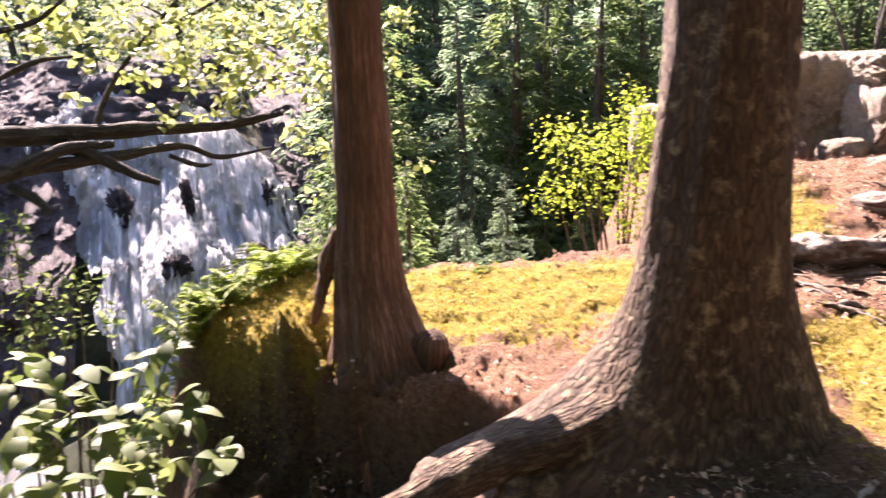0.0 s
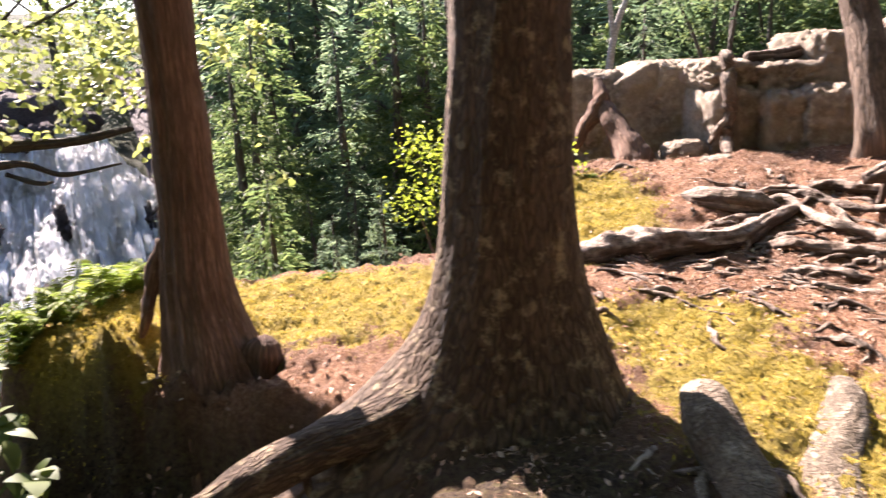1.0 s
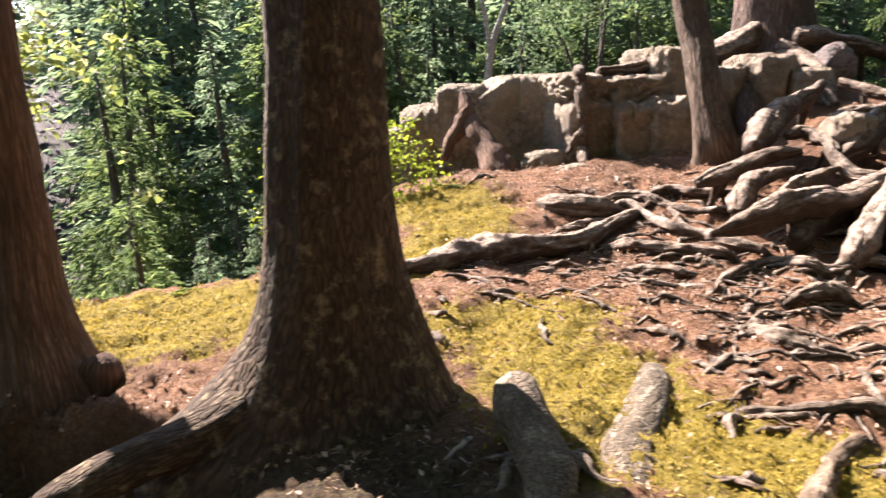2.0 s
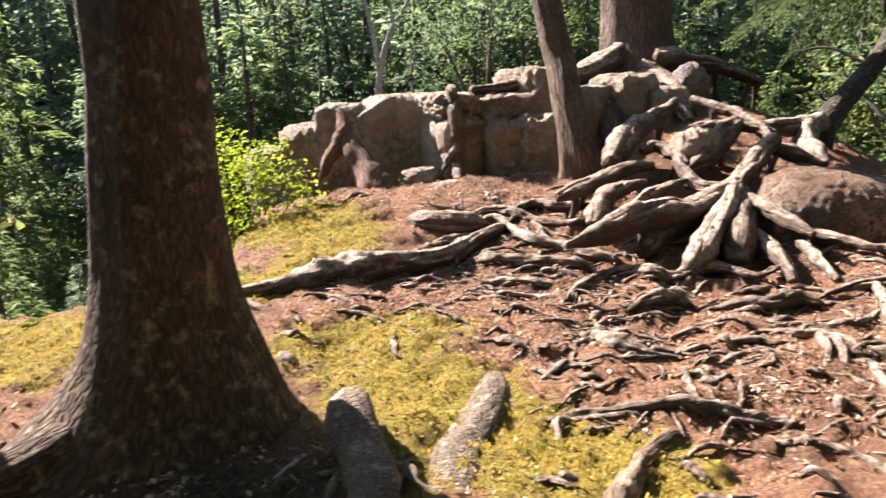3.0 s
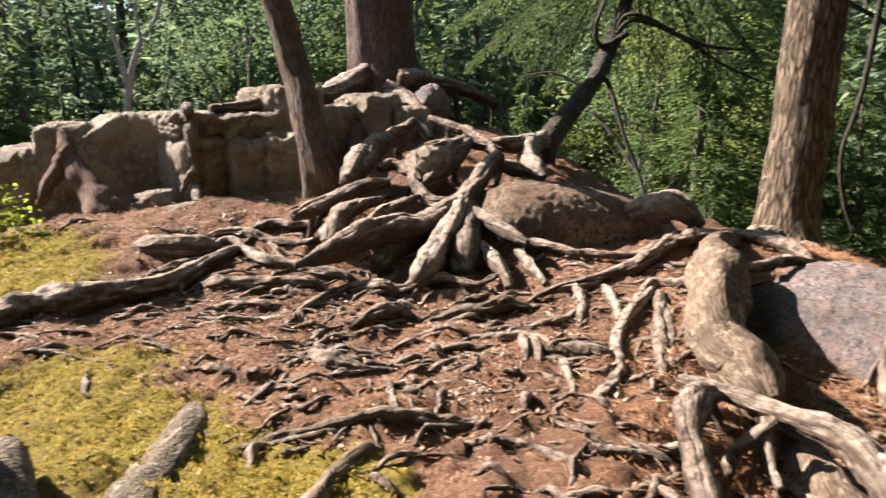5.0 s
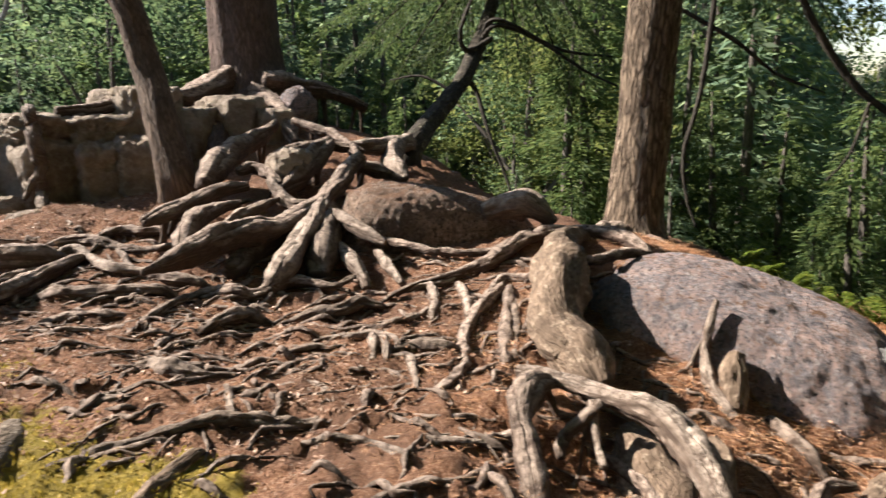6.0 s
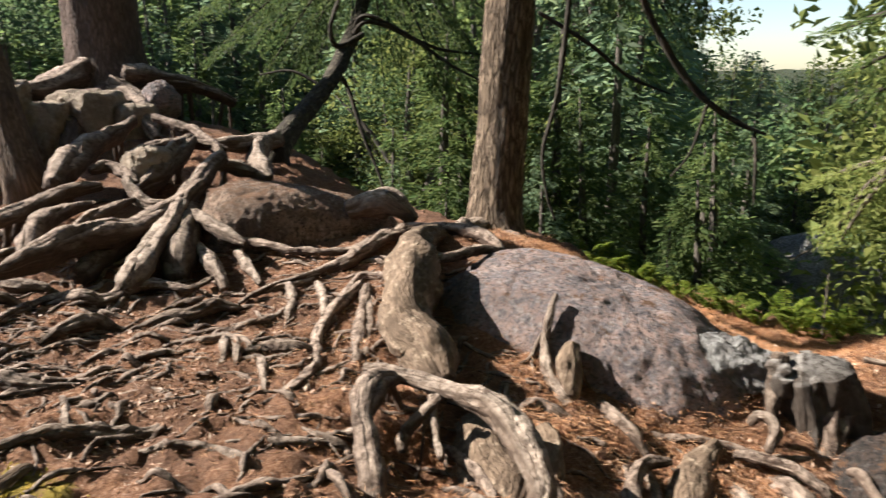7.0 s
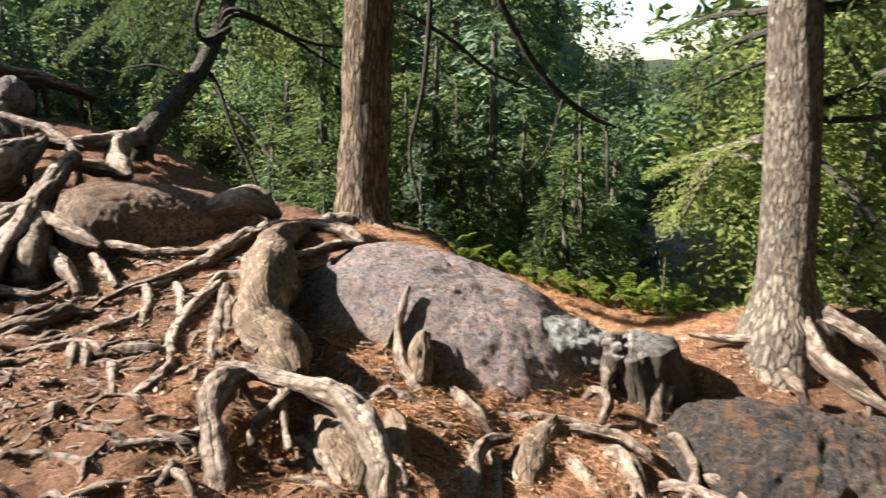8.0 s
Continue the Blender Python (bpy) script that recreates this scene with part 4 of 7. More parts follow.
root(None, ROOT, [(3.378, 3.004, 0.242, 0.01), (3.392, 2.899, 0.239, 0.015), (3.42, 2.688, 0.275, 0.022), (3.706, 2.652, 0.204, 0.019), (3.825, 2.637, 0.178, 0.013)])
root(None, ROOT, [(1.931, 2.372, 0.287, 0.006), (1.961, 2.333, 0.275, 0.009), (2.022, 2.256, 0.304, 0.017), (2.152, 2.354, 0.269, 0.012), (2.217, 2.402, 0.275, 0.008)])
root(None, ROOT, [(2.72, 3.846, 0.295, 0.017), (2.759, 3.733, 0.285, 0.024), (2.852, 3.467, 0.297, 0.023), (2.869, 3.247, 0.294, 0.019), (2.878, 3.137, 0.275, 0.013)])
root(None, ROOT, [(2.389, 3.809, 0.317, 0.014), (2.453, 3.811, 0.306, 0.02), (2.581, 3.814, 0.321, 0.028), (2.627, 3.673, 0.287, 0.02), (2.65, 3.603, 0.296, 0.014)])
root(None, ROOT_PALE, [(1.878, 3.573, 0.371, 0.013), (1.983, 3.631, 0.4, 0.019), (2.194, 3.75, 0.339, 0.023), (2.372, 3.725, 0.301, 0.02), (2.462, 3.713, 0.261, 0.014)])
root(None, ROOT_DARK, [(2.597, 2.669, 0.231, 0.012), (2.713, 2.687, 0.309, 0.017), (2.945, 2.724, 0.293, 0.031), (3.123, 2.686, 0.283, 0.042), (3.33, 2.744, 0.26, 0.043), (3.313, 2.483, 0.291, 0.052), (3.386, 2.308, 0.269, 0.04), (3.528, 2.215, 0.262, 0.024), (3.599, 2.169, 0.223, 0.017)])
root(None, ROOT_DARK, [(2.734, 2.475, 0.271, 0.022), (2.76, 2.404, 0.285, 0.032), (2.812, 2.264, 0.321, 0.05), (2.934, 2.255, 0.307, 0.031), (2.996, 2.251, 0.277, 0.022)])
root(None, ROOT_PALE, [(2.74, 2.659, 0.285, 0.016), (2.724, 2.544, 0.274, 0.023), (2.691, 2.314, 0.275, 0.031), (2.643, 2.12, 0.288, 0.021), (2.619, 2.023, 0.261, 0.014)])
root(None, ROOT_DARK, [(2.244, 1.938, 0.245, 0.01), (2.359, 1.933, 0.26, 0.014), (2.591, 1.923, 0.251, 0.026), (2.779, 1.856, 0.258, 0.032), (2.919, 1.767, 0.282, 0.037), (3.095, 1.681, 0.285, 0.049), (3.248, 1.606, 0.245, 0.059), (3.35, 1.517, 0.219, 0.056), (3.464, 1.435, 0.184, 0.036), (3.521, 1.393, 0.19, 0.025)])
root(None, ROOT, [(2.284, 1.922, 0.238, 0.008), (2.402, 1.902, 0.246, 0.011), (2.647, 1.86, 0.249, 0.017), (2.82, 1.75, 0.268, 0.02), (2.906, 1.696, 0.245, 0.014)])
root(None, KNOB, [(2.971, 1.551, 0.205, 0.017), (2.898, 1.533, 0.249, 0.025), (2.753, 1.496, 0.235, 0.037), (2.591, 1.397, 0.245, 0.043), (2.414, 1.27, 0.247, 0.048), (2.313, 1.189, 0.237, 0.047), (2.262, 1.148, 0.201, 0.033)])
root(None, ROOT_PALE, [(3.383, 2.021, 0.257, 0.013), (3.355, 1.965, 0.315, 0.019), (3.299, 1.852, 0.285, 0.028), (3.24, 1.752, 0.274, 0.027), (3.21, 1.702, 0.237, 0.019)])
root(None, ROOT_PALE, [(3.633, 1.892, 0.234, 0.009), (3.682, 1.852, 0.244, 0.013), (3.78, 1.773, 0.234, 0.02), (3.755, 1.641, 0.238, 0.023), (3.742, 1.574, 0.223, 0.016)])
root(None, ROOT, [(3.484, 1.914, 0.261, 0.009), (3.479, 1.858, 0.276, 0.013), (3.469, 1.748, 0.278, 0.016), (3.465, 1.693, 0.25, 0.011)])
root(None, ROOT_PALE, [(3.298, 1.367, 0.172, 0.01), (3.349, 1.32, 0.181, 0.015), (3.451, 1.225, 0.2, 0.026), (3.548, 1.094, 0.167, 0.029), (3.584, 0.902, 0.157, 0.028), (3.606, 0.807, 0.144, 0.017), (3.617, 0.759, 0.133, 0.012)])
root(None, ROOT_PALE, [(4.297, 2.338, 0.233, 0.011), (4.344, 2.274, 0.242, 0.015), (4.437, 2.146, 0.255, 0.023), (4.546, 2.047, 0.253, 0.031), (4.479, 1.81, 0.295, 0.026), (4.447, 1.695, 0.188, 0.018)])
root(None, ROOT_PALE, [(4.589, 2.115, 0.225, 0.019), (4.507, 2.027, 0.257, 0.027), (4.34, 1.85, 0.288, 0.025), (4.276, 1.802, 0.243, 0.021), (4.243, 1.777, 0.223, 0.015)])
root(None, ROOT_PALE, [(4.55, 1.943, 0.225, 0.018), (4.504, 1.897, 0.282, 0.026), (4.413, 1.805, 0.274, 0.025), (4.323, 1.732, 0.25, 0.021), (4.279, 1.695, 0.211, 0.015)])
root(None, ROOT_DARK, [(4.398, 1.794, 0.243, 0.02), (4.456, 1.751, 0.249, 0.029), (4.573, 1.665, 0.253, 0.044), (4.637, 1.531, 0.249, 0.043), (4.718, 1.451, 0.213, 0.025), (4.758, 1.411, 0.16, 0.018)])
root(None, ROOT_PALE, [(4.349, 1.742, 0.219, 0.015), (4.371, 1.703, 0.226, 0.021), (4.415, 1.625, 0.217, 0.028), (4.202, 1.378, 0.21, 0.023), (4.124, 1.287, 0.165, 0.016)])
root(None, ROOT, [(4.203, 2.318, 0.217, 0.011), (4.323, 2.317, 0.24, 0.016), (4.587, 2.314, 0.236, 0.02), (4.668, 2.163, 0.253, 0.016), (4.709, 2.088, 0.237, 0.011)])
root(mid_tree, ROOT, [(6.702, 1.102, 0.452, 0.04), (6.74, 1.2, 0.526, 0.057), (6.817, 1.395, 0.588, 0.063), (6.851, 1.686, 0.612, 0.064), (6.759, 1.917, 0.6, 0.06), (6.633, 2.071, 0.586, 0.055), (6.447, 2.123, 0.573, 0.058), (6.235, 2.152, 0.511, 0.052), (5.961, 2.125, 0.472, 0.055), (5.848, 2.213, 0.414, 0.05), (5.662, 2.297, 0.387, 0.036), (5.417, 2.378, 0.371, 0.027), (5.167, 2.442, 0.331, 0.022), (5.05, 2.471, 0.289, 0.015)])
root(mid_tree, ROOT, [(5.764, 3.442, 0.537, 0.029), (5.793, 3.35, 0.599, 0.041), (5.852, 3.167, 0.546, 0.04), (5.857, 2.771, 0.513, 0.034), (5.935, 2.523, 0.492, 0.033), (6.115, 2.301, 0.488, 0.029), (6.338, 2.226, 0.532, 0.034), (6.637, 2.242, 0.568, 0.035), (6.756, 2.248, 0.572, 0.025)])
root(mid_tree, ROOT_PALE, [(5.701, 3.167, 0.461, 0.031), (5.64, 3.064, 0.467, 0.044), (5.506, 2.833, 0.411, 0.047), (5.425, 2.667, 0.37, 0.032), (5.385, 2.584, 0.348, 0.022)])
root(lean_tree, ROOT_PALE, [(5.543, 3.513, 0.537, 0.031), (5.502, 3.4, 0.525, 0.045), (5.404, 3.138, 0.452, 0.067), (5.297, 2.935, 0.381, 0.047), (5.244, 2.833, 0.295, 0.033)])
root(mid_tree, ROOT, [(5.446, 1.817, 0.327, 0.025), (5.795, 1.902, 0.392, 0.035), (5.84, 1.708, 0.414, 0.035), (5.685, 1.399, 0.55, 0.037), (5.806, 1.234, 0.6, 0.037), (6.047, 1.183, 0.6, 0.038), (6.329, 1.142, 0.58, 0.035), (6.625, 1.083, 0.52, 0.028)])
root(mid_tree, ROOT, [(5.861, 1.891, 0.379, 0.021), (5.746, 1.855, 0.374, 0.031), (5.439, 1.759, 0.329, 0.042), (5.166, 1.676, 0.283, 0.048), (4.872, 1.54, 0.226, 0.056), (4.639, 1.36, 0.182, 0.046), (4.414, 1.253, 0.172, 0.041), (4.207, 1.202, 0.188, 0.036), (4.036, 1.216, 0.176, 0.025), (3.926, 1.236, 0.18, 0.016), (3.871, 1.246, 0.151, 0.011)])
root(mid_tree, ROOT, [(5.75, 1.797, 0.35, 0.021), (5.649, 1.731, 0.348, 0.03), (5.314, 1.515, 0.275, 0.036), (5.048, 1.346, 0.219, 0.041), (4.768, 1.159, 0.172, 0.032), (4.668, 1.092, 0.119, 0.022)])
root(mid_tree, ROOT_DARK, [(5.688, 1.731, 0.34, 0.018), (5.591, 1.659, 0.329, 0.025), (5.203, 1.368, 0.25, 0.027), (4.936, 1.193, 0.186, 0.022), (4.836, 1.127, 0.12, 0.015)])
root(None, ROOT_PALE, [(5.482, 2.366, 0.327, 0.022), (5.423, 2.302, 0.349, 0.031), (5.303, 2.175, 0.32, 0.034), (5.122, 2.026, 0.303, 0.033), (5.031, 1.952, 0.239, 0.023)])
root(None, ROOT_PALE, [(5.623, 2.206, 0.34, 0.022), (5.567, 2.138, 0.348, 0.031), (5.455, 2.002, 0.323, 0.038), (5.255, 1.818, 0.324, 0.033), (5.167, 1.737, 0.271, 0.023)])
root(None, ROOT_PALE, [(5.127, 2.086, 0.294, 0.014), (5.009, 2.068, 0.262, 0.02), (4.742, 2.027, 0.301, 0.027), (4.691, 2.17, 0.249, 0.02), (4.665, 2.241, 0.231, 0.014)])
root(None, ROOT_PALE, [(5.652, 2.263, 0.368, 0.016), (5.578, 2.286, 0.352, 0.022), (5.428, 2.33, 0.357, 0.026), (5.273, 2.425, 0.334, 0.022), (5.195, 2.472, 0.308, 0.015)])
root(None, ROOT_PALE, [(3.624, 1.058, 0.174, 0.01), (3.665, 0.996, 0.181, 0.014), (3.748, 0.871, 0.166, 0.026), (3.896, 0.744, 0.128, 0.026), (4.1, 0.743, 0.085, 0.03), (4.164, 0.682, 0.066, 0.036), (4.196, 0.651, 0.024, 0.025)])
root(None, ROOT, [(3.163, 0.776, 0.151, 0.014), (3.244, 0.737, 0.142, 0.021), (3.406, 0.66, 0.155, 0.023), (3.578, 0.616, 0.118, 0.027), (3.784, 0.586, 0.073, 0.025), (3.993, 0.558, 0.052, 0.026), (4.098, 0.544, 0.037, 0.018)])
root(None, ROOT, [(3.803, 1.2, 0.207, 0.008), (3.848, 1.135, 0.192, 0.012), (3.938, 1.004, 0.181, 0.018), (4.096, 0.907, 0.154, 0.028), (4.162, 0.839, 0.124, 0.015), (4.195, 0.805, 0.129, 0.011)])
root(None, ROOT, [(4.876, 0.217, -0.085, 0.018), (4.979, 0.177, -0.04, 0.025), (5.186, 0.096, -0.024, 0.048), (5.231, -0.069, -0.1, 0.033), (5.253, -0.151, -0.135, 0.023)])
root(None, ROOT, [(5.53, -0.166, -0.107, 0.024), (5.513, -0.203, -0.097, 0.034), (5.48, -0.278, -0.13, 0.049), (5.42, -0.419, -0.169, 0.045), (5.377, -0.524, -0.274, 0.033), (5.356, -0.576, -0.319, 0.023)])
root(None, ROOT, [(5.055, 0.038, -0.082, 0.02), (4.96, -0.035, -0.104, 0.028), (4.768, -0.184, -0.169, 0.047), (4.567, -0.304, -0.252, 0.052), (4.413, -0.391, -0.269, 0.044), (4.335, -0.435, -0.299, 0.031)])
root(None, ROOT, [(4.154, 0.132, -0.073, 0.013), (4.157, 0.047, -0.061, 0.018), (4.163, -0.122, -0.095, 0.024), (4.211, -0.221, -0.19, 0.025), (4.235, -0.27, -0.258, 0.017)])
root(None, ROOT, [(5.767, -1.695, -0.4, 0.019), (5.758, -1.787, -0.411, 0.027), (5.739, -1.971, -0.453, 0.031), (5.71, -2.245, -0.531, 0.031), (5.697, -2.364, -0.574, 0.022)])
root(None, ROOT, [(5.525, -1.577, -0.507, 0.031), (5.511, -1.651, -0.467, 0.045), (5.483, -1.799, -0.49, 0.052), (5.394, -1.959, -0.489, 0.044), (5.349, -2.039, -0.531, 0.031)])
root(None, ROOT, [(5.7, -0.965, -0.306, 0.021), (5.703, -1.074, -0.304, 0.031), (5.71, -1.29, -0.323, 0.034), (5.68, -1.438, -0.376, 0.03), (5.665, -1.512, -0.434, 0.021)])
root(None, ROOT, [(5.314, -0.481, -0.314, 0.018), (5.246, -0.542, -0.303, 0.025), (5.11, -0.664, -0.357, 0.032), (4.833, -0.763, -0.377, 0.03), (4.72, -0.803, -0.423, 0.021)])
root(None, ROOT, [(5.883, -1.564, -0.344, 0.022), (5.815, -1.624, -0.327, 0.031), (5.68, -1.745, -0.425, 0.034), (5.404, -1.728, -0.498, 0.033), (5.284, -1.721, -0.509, 0.023)])
root(None, ROOT, [(4.613, -0.292, -0.269, 0.016), (4.638, -0.366, -0.271, 0.023), (4.688, -0.515, -0.299, 0.026), (4.644, -0.667, -0.341, 0.026), (4.623, -0.743, -0.376, 0.018)])
root(None, ROOT, [(4.522, 0.358, -0.071, 0.019), (4.477, 0.256, -0.077, 0.027), (4.387, 0.052, -0.089, 0.029), (4.279, -0.083, -0.132, 0.025), (4.225, -0.15, -0.161, 0.018)])
root(None, ROOT, [(5.66, -1.783, -0.481, 0.024), (5.643, -1.848, -0.457, 0.034), (5.607, -1.979, -0.482, 0.034), (5.516, -2.078, -0.516, 0.034), (5.471, -2.127, -0.559, 0.023)])
root(near_tree, BARK_NEAR, [(1, 2.62, 0.62, 0.2), (1.16, 2.62, 0.42, 0.19), (1.28, 2.55, 0.26, 0.17), (1.36, 2.4, 0.16, 0.14), (1.42, 2.2, 0.08, 0.1), (1.46, 2, 0, 0.06)])
root(mid_tree, KNOB, [(7.100, 1.848, 0.495, 0.078), (6.500, 1.708, 0.621, 0.092), (6.120, 1.589, 0.640, 0.114), (5.800, 1.416, 0.562, 0.170), (5.480, 1.253, 0.455, 0.195), (5.180, 1.082, 0.360, 0.191), (4.980, 0.889, 0.277, 0.191), (4.850, 0.687, 0.204, 0.144), (4.750, 0.537, 0.146, 0.088)])
root(mid_tree, KNOB, [(5.100, 0.950, 0.403, 0.093), (5.000, 0.748, 0.347, 0.119), (4.900, 0.600, 0.254, 0.105), (4.800, 0.504, 0.178, 0.068)])
root(mid_tree, ROOT_PALE, [(4.620, 0.960, 0.239, 0.031), (4.620, 0.812, 0.238, 0.041), (4.620, 0.666, 0.243, 0.050), (4.600, 0.453, 0.237, 0.052), (4.560, 0.216, 0.232, 0.057), (4.500, -0.008, 0.197, 0.067), (4.420, -0.183, 0.127, 0.074), (4.320, -0.308, 0.043, 0.072), (4.200, -0.387, -0.078, 0.062)])
root(None, KNOB, [(4.750, 0.355, -0.013, 0.085), (4.620, 0.198, -0.084, 0.156), (4.500, 0.091, -0.176, 0.183), (4.360, -0.034, -0.258, 0.183), (4.250, -0.124, -0.338, 0.133)])
root(mid_tree, ROOT_PALE, [(4.500, 0.355, 0.240, 0.025), (4.450, 0.409, 0.167, 0.035), (4.400, 0.474, 0.091, 0.041), (4.350, 0.500, 0.013, 0.038), (4.300, 0.482, -0.033, 0.025)])
root(mid_tree, ROOT_PALE, [(4.520, 0.416, 0.221, 0.022), (4.450, 0.363, 0.124, 0.024), (4.360, 0.288, 0.028, 0.022), (4.300, 0.233, 0.002, 0.018)])
root(mid_tree, ROOT, [(4.550, 0.715, 0.235, 0.050), (4.380, 0.715, 0.270, 0.073), (4.220, 0.664, 0.257, 0.077), (4.100, 0.585, 0.179, 0.068), (3.980, 0.470, 0.085, 0.075), (3.880, 0.360, -0.008, 0.081), (3.780, 0.267, -0.111, 0.076)])
root(None, KNOB, [(4.950, -0.054, -0.047, 0.041), (4.850, -0.141, -0.093, 0.060), (4.750, -0.200, -0.174, 0.068), (4.650, -0.219, -0.277, 0.073), (4.550, -0.232, -0.393, 0.069)])
root(mid_tree, ROOT_PALE, [(5.850, 0.282, 0.479, 0.024), (5.740, 0.266, 0.367, 0.034), (5.620, 0.236, 0.203, 0.039), (5.500, 0.162, 0.073, 0.050), (5.400, 0.047, -0.003, 0.052), (5.340, -0.046, -0.058, 0.037)])
root(None, KNOB, [(5.660, 0.057, 0.222, 0.046), (5.580, 0.038, 0.155, 0.080), (5.480, 0.001, 0.065, 0.094), (5.380, -0.035, -0.049, 0.074)])
root(None, ROOT, [(5.620, -0.116, -0.158, 0.027), (5.600, -0.310, -0.177, 0.038), (5.580, -0.410, -0.273, 0.041), (5.640, -0.577, -0.298, 0.038), (5.740, -0.761, -0.293, 0.034), (5.860, -1.078, -0.363, 0.028), (6.000, -1.352, -0.381, 0.023)])
root(None, ROOT_PALE, [(5.950, -0.999, -0.212, 0.019), (5.970, -1.046, -0.154, 0.027), (5.950, -1.119, -0.158, 0.030), (5.900, -1.158, -0.227, 0.032), (5.840, -1.141, -0.316, 0.022)])
root(None, KNOB, [(5.700, -0.868, -0.282, 0.048), (5.550, -0.835, -0.337, 0.080), (5.360, -0.818, -0.381, 0.098), (5.160, -0.819, -0.425, 0.102), (4.950, -0.832, -0.485, 0.091)])
root(None, ROOT, [(5.300, -0.689, -0.242, 0.024), (5.150, -0.596, -0.224, 0.041), (5.000, -0.580, -0.224, 0.056), (4.850, -0.613, -0.280, 0.064), (4.700, -0.665, -0.375, 0.062)])
root(None, ROOT_PALE, [(5.620, -0.893, -0.421, 0.022), (5.500, -0.991, -0.437, 0.050), (5.360, -1.116, -0.469, 0.069), (5.220, -1.250, -0.506, 0.070), (5.100, -1.347, -0.519, 0.048)])
root(None, ROOT, [(5.750, -1.114, -0.482, 0.037), (5.660, -1.252, -0.453, 0.072), (5.550, -1.368, -0.478, 0.077), (5.420, -1.447, -0.539, 0.068), (5.300, -1.476, -0.610, 0.056)])
root(None, ROOT, [(6.400, -1.440, -0.132, 0.100), (6.280, -1.412, -0.301, 0.075), (6.160, -1.430, -0.455, 0.062), (6.020, -1.488, -0.605, 0.068), (5.880, -1.543, -0.745, 0.078), (5.750, -1.588, -0.863, 0.073)])
root(None, ROOT_DARK, [(6.420, -1.081, 0.107, 0.053), (6.320, -1.072, -0.073, 0.048), (6.220, -1.081, -0.204, 0.044), (6.150, -1.074, -0.261, 0.028)])
root(right_tree, ROOT_PALE, [(7.280, -2.232, 0.195, 0.107), (7.050, -2.351, 0.086, 0.091), (6.880, -2.467, -0.052, 0.072), (6.750, -2.628, -0.164, 0.054), (6.650, -2.829, -0.250, 0.041), (6.600, -2.959, -0.304, 0.026)])
root(right_tree, ROOT_PALE, [(7.250, -2.259, 0.118, 0.077), (7.050, -2.129, 0.033, 0.050), (7.000, -1.981, -0.037, 0.038), (7.000, -1.763, -0.045, 0.028), (7.000, -1.558, -0.038, 0.017)])
root(right_tree, ROOT_PALE, [(7.300, -2.332, 0.179, 0.086), (7.150, -2.552, 0.153, 0.070), (7.080, -2.772, 0.061, 0.064), (7.020, -2.951, -0.052, 0.055)])
root(right_tree, ROOT_PALE, [(6.620, -2.212, -0.075, 0.027), (6.580, -2.268, -0.120, 0.039), (6.520, -2.319, -0.161, 0.042), (6.480, -2.373, -0.237, 0.026)])
root(lean_tree, ROOT, [(6.437, 4.078, 1.186, 0.056), (6.228, 4.053, 1.083, 0.083), (5.985, 3.966, 0.940, 0.086), (5.798, 3.927, 0.846, 0.084), (5.521, 3.886, 0.779, 0.092), (5.197, 3.858, 0.723, 0.115), (4.783, 3.881, 0.698, 0.120), (4.425, 3.899, 0.624, 0.103), (4.155, 3.899, 0.582, 0.068), (3.931, 3.869, 0.560, 0.031)])
root(lean_tree, ROOT_PALE, [(5.654, 4.560, 1.026, 0.039), (5.622, 4.357, 0.902, 0.060), (5.630, 4.174, 0.820, 0.070), (5.726, 3.967, 0.798, 0.063), (5.733, 3.716, 0.740, 0.062), (5.686, 3.414, 0.680, 0.059), (5.648, 3.101, 0.609, 0.043), (5.622, 2.986, 0.582, 0.028)])
root(lean_tree, ROOT_PALE, [(5.754, 3.920, 0.842, 0.063), (5.471, 3.715, 0.718, 0.090), (5.187, 3.572, 0.592, 0.106), (4.924, 3.424, 0.498, 0.107), (4.726, 3.327, 0.394, 0.090), (4.642, 3.272, 0.342, 0.053)])
# two dark tubes put where only shadow fills the gaps between these roots
root(lean_tree, ROOT_DARK, [(5.843, 3.900, 0.780, 0.079), (5.621, 3.641, 0.630, 0.111), (5.369, 3.471, 0.490, 0.122), (5.153, 3.272, 0.340, 0.094)])
root(lean_tree, ROOT_DARK, [(5.590, 4.014, 0.735, 0.079), (5.203, 4.009, 0.590, 0.127), (4.886, 3.902, 0.501, 0.123), (4.622, 3.765, 0.444, 0.085)])
root(lean_tree, ROOT, [(6.555, 4.673, 1.336, 0.054), (6.360, 4.591, 1.207, 0.100), (6.094, 4.496, 1.067, 0.108), (5.874, 4.442, 0.968, 0.078), (5.692, 4.438, 0.920, 0.039)])
root(pine, ROOT, [(6.514, 5.523, 1.516, 0.058), (6.265, 5.427, 1.419, 0.088), (5.974, 5.367, 1.335, 0.116), (5.624, 5.213, 1.218, 0.130), (5.309, 5.028, 1.083, 0.113), (5.119, 4.885, 0.978, 0.077)])
root(slant, ROOT, [(5.266, 4.487, 0.865, 0.038), (5.047, 4.518, 0.845, 0.069), (4.821, 4.478, 0.782, 0.093), (4.635, 4.398, 0.682, 0.096), (4.493, 4.286, 0.586, 0.059)])
root(slant, ROOT, [(5.495, 4.666, 0.978, 0.039), (5.223, 4.739, 0.962, 0.071), (4.964, 4.727, 0.910, 0.086), (4.704, 4.709, 0.835, 0.073), (4.427, 4.712, 0.786, 0.041)])
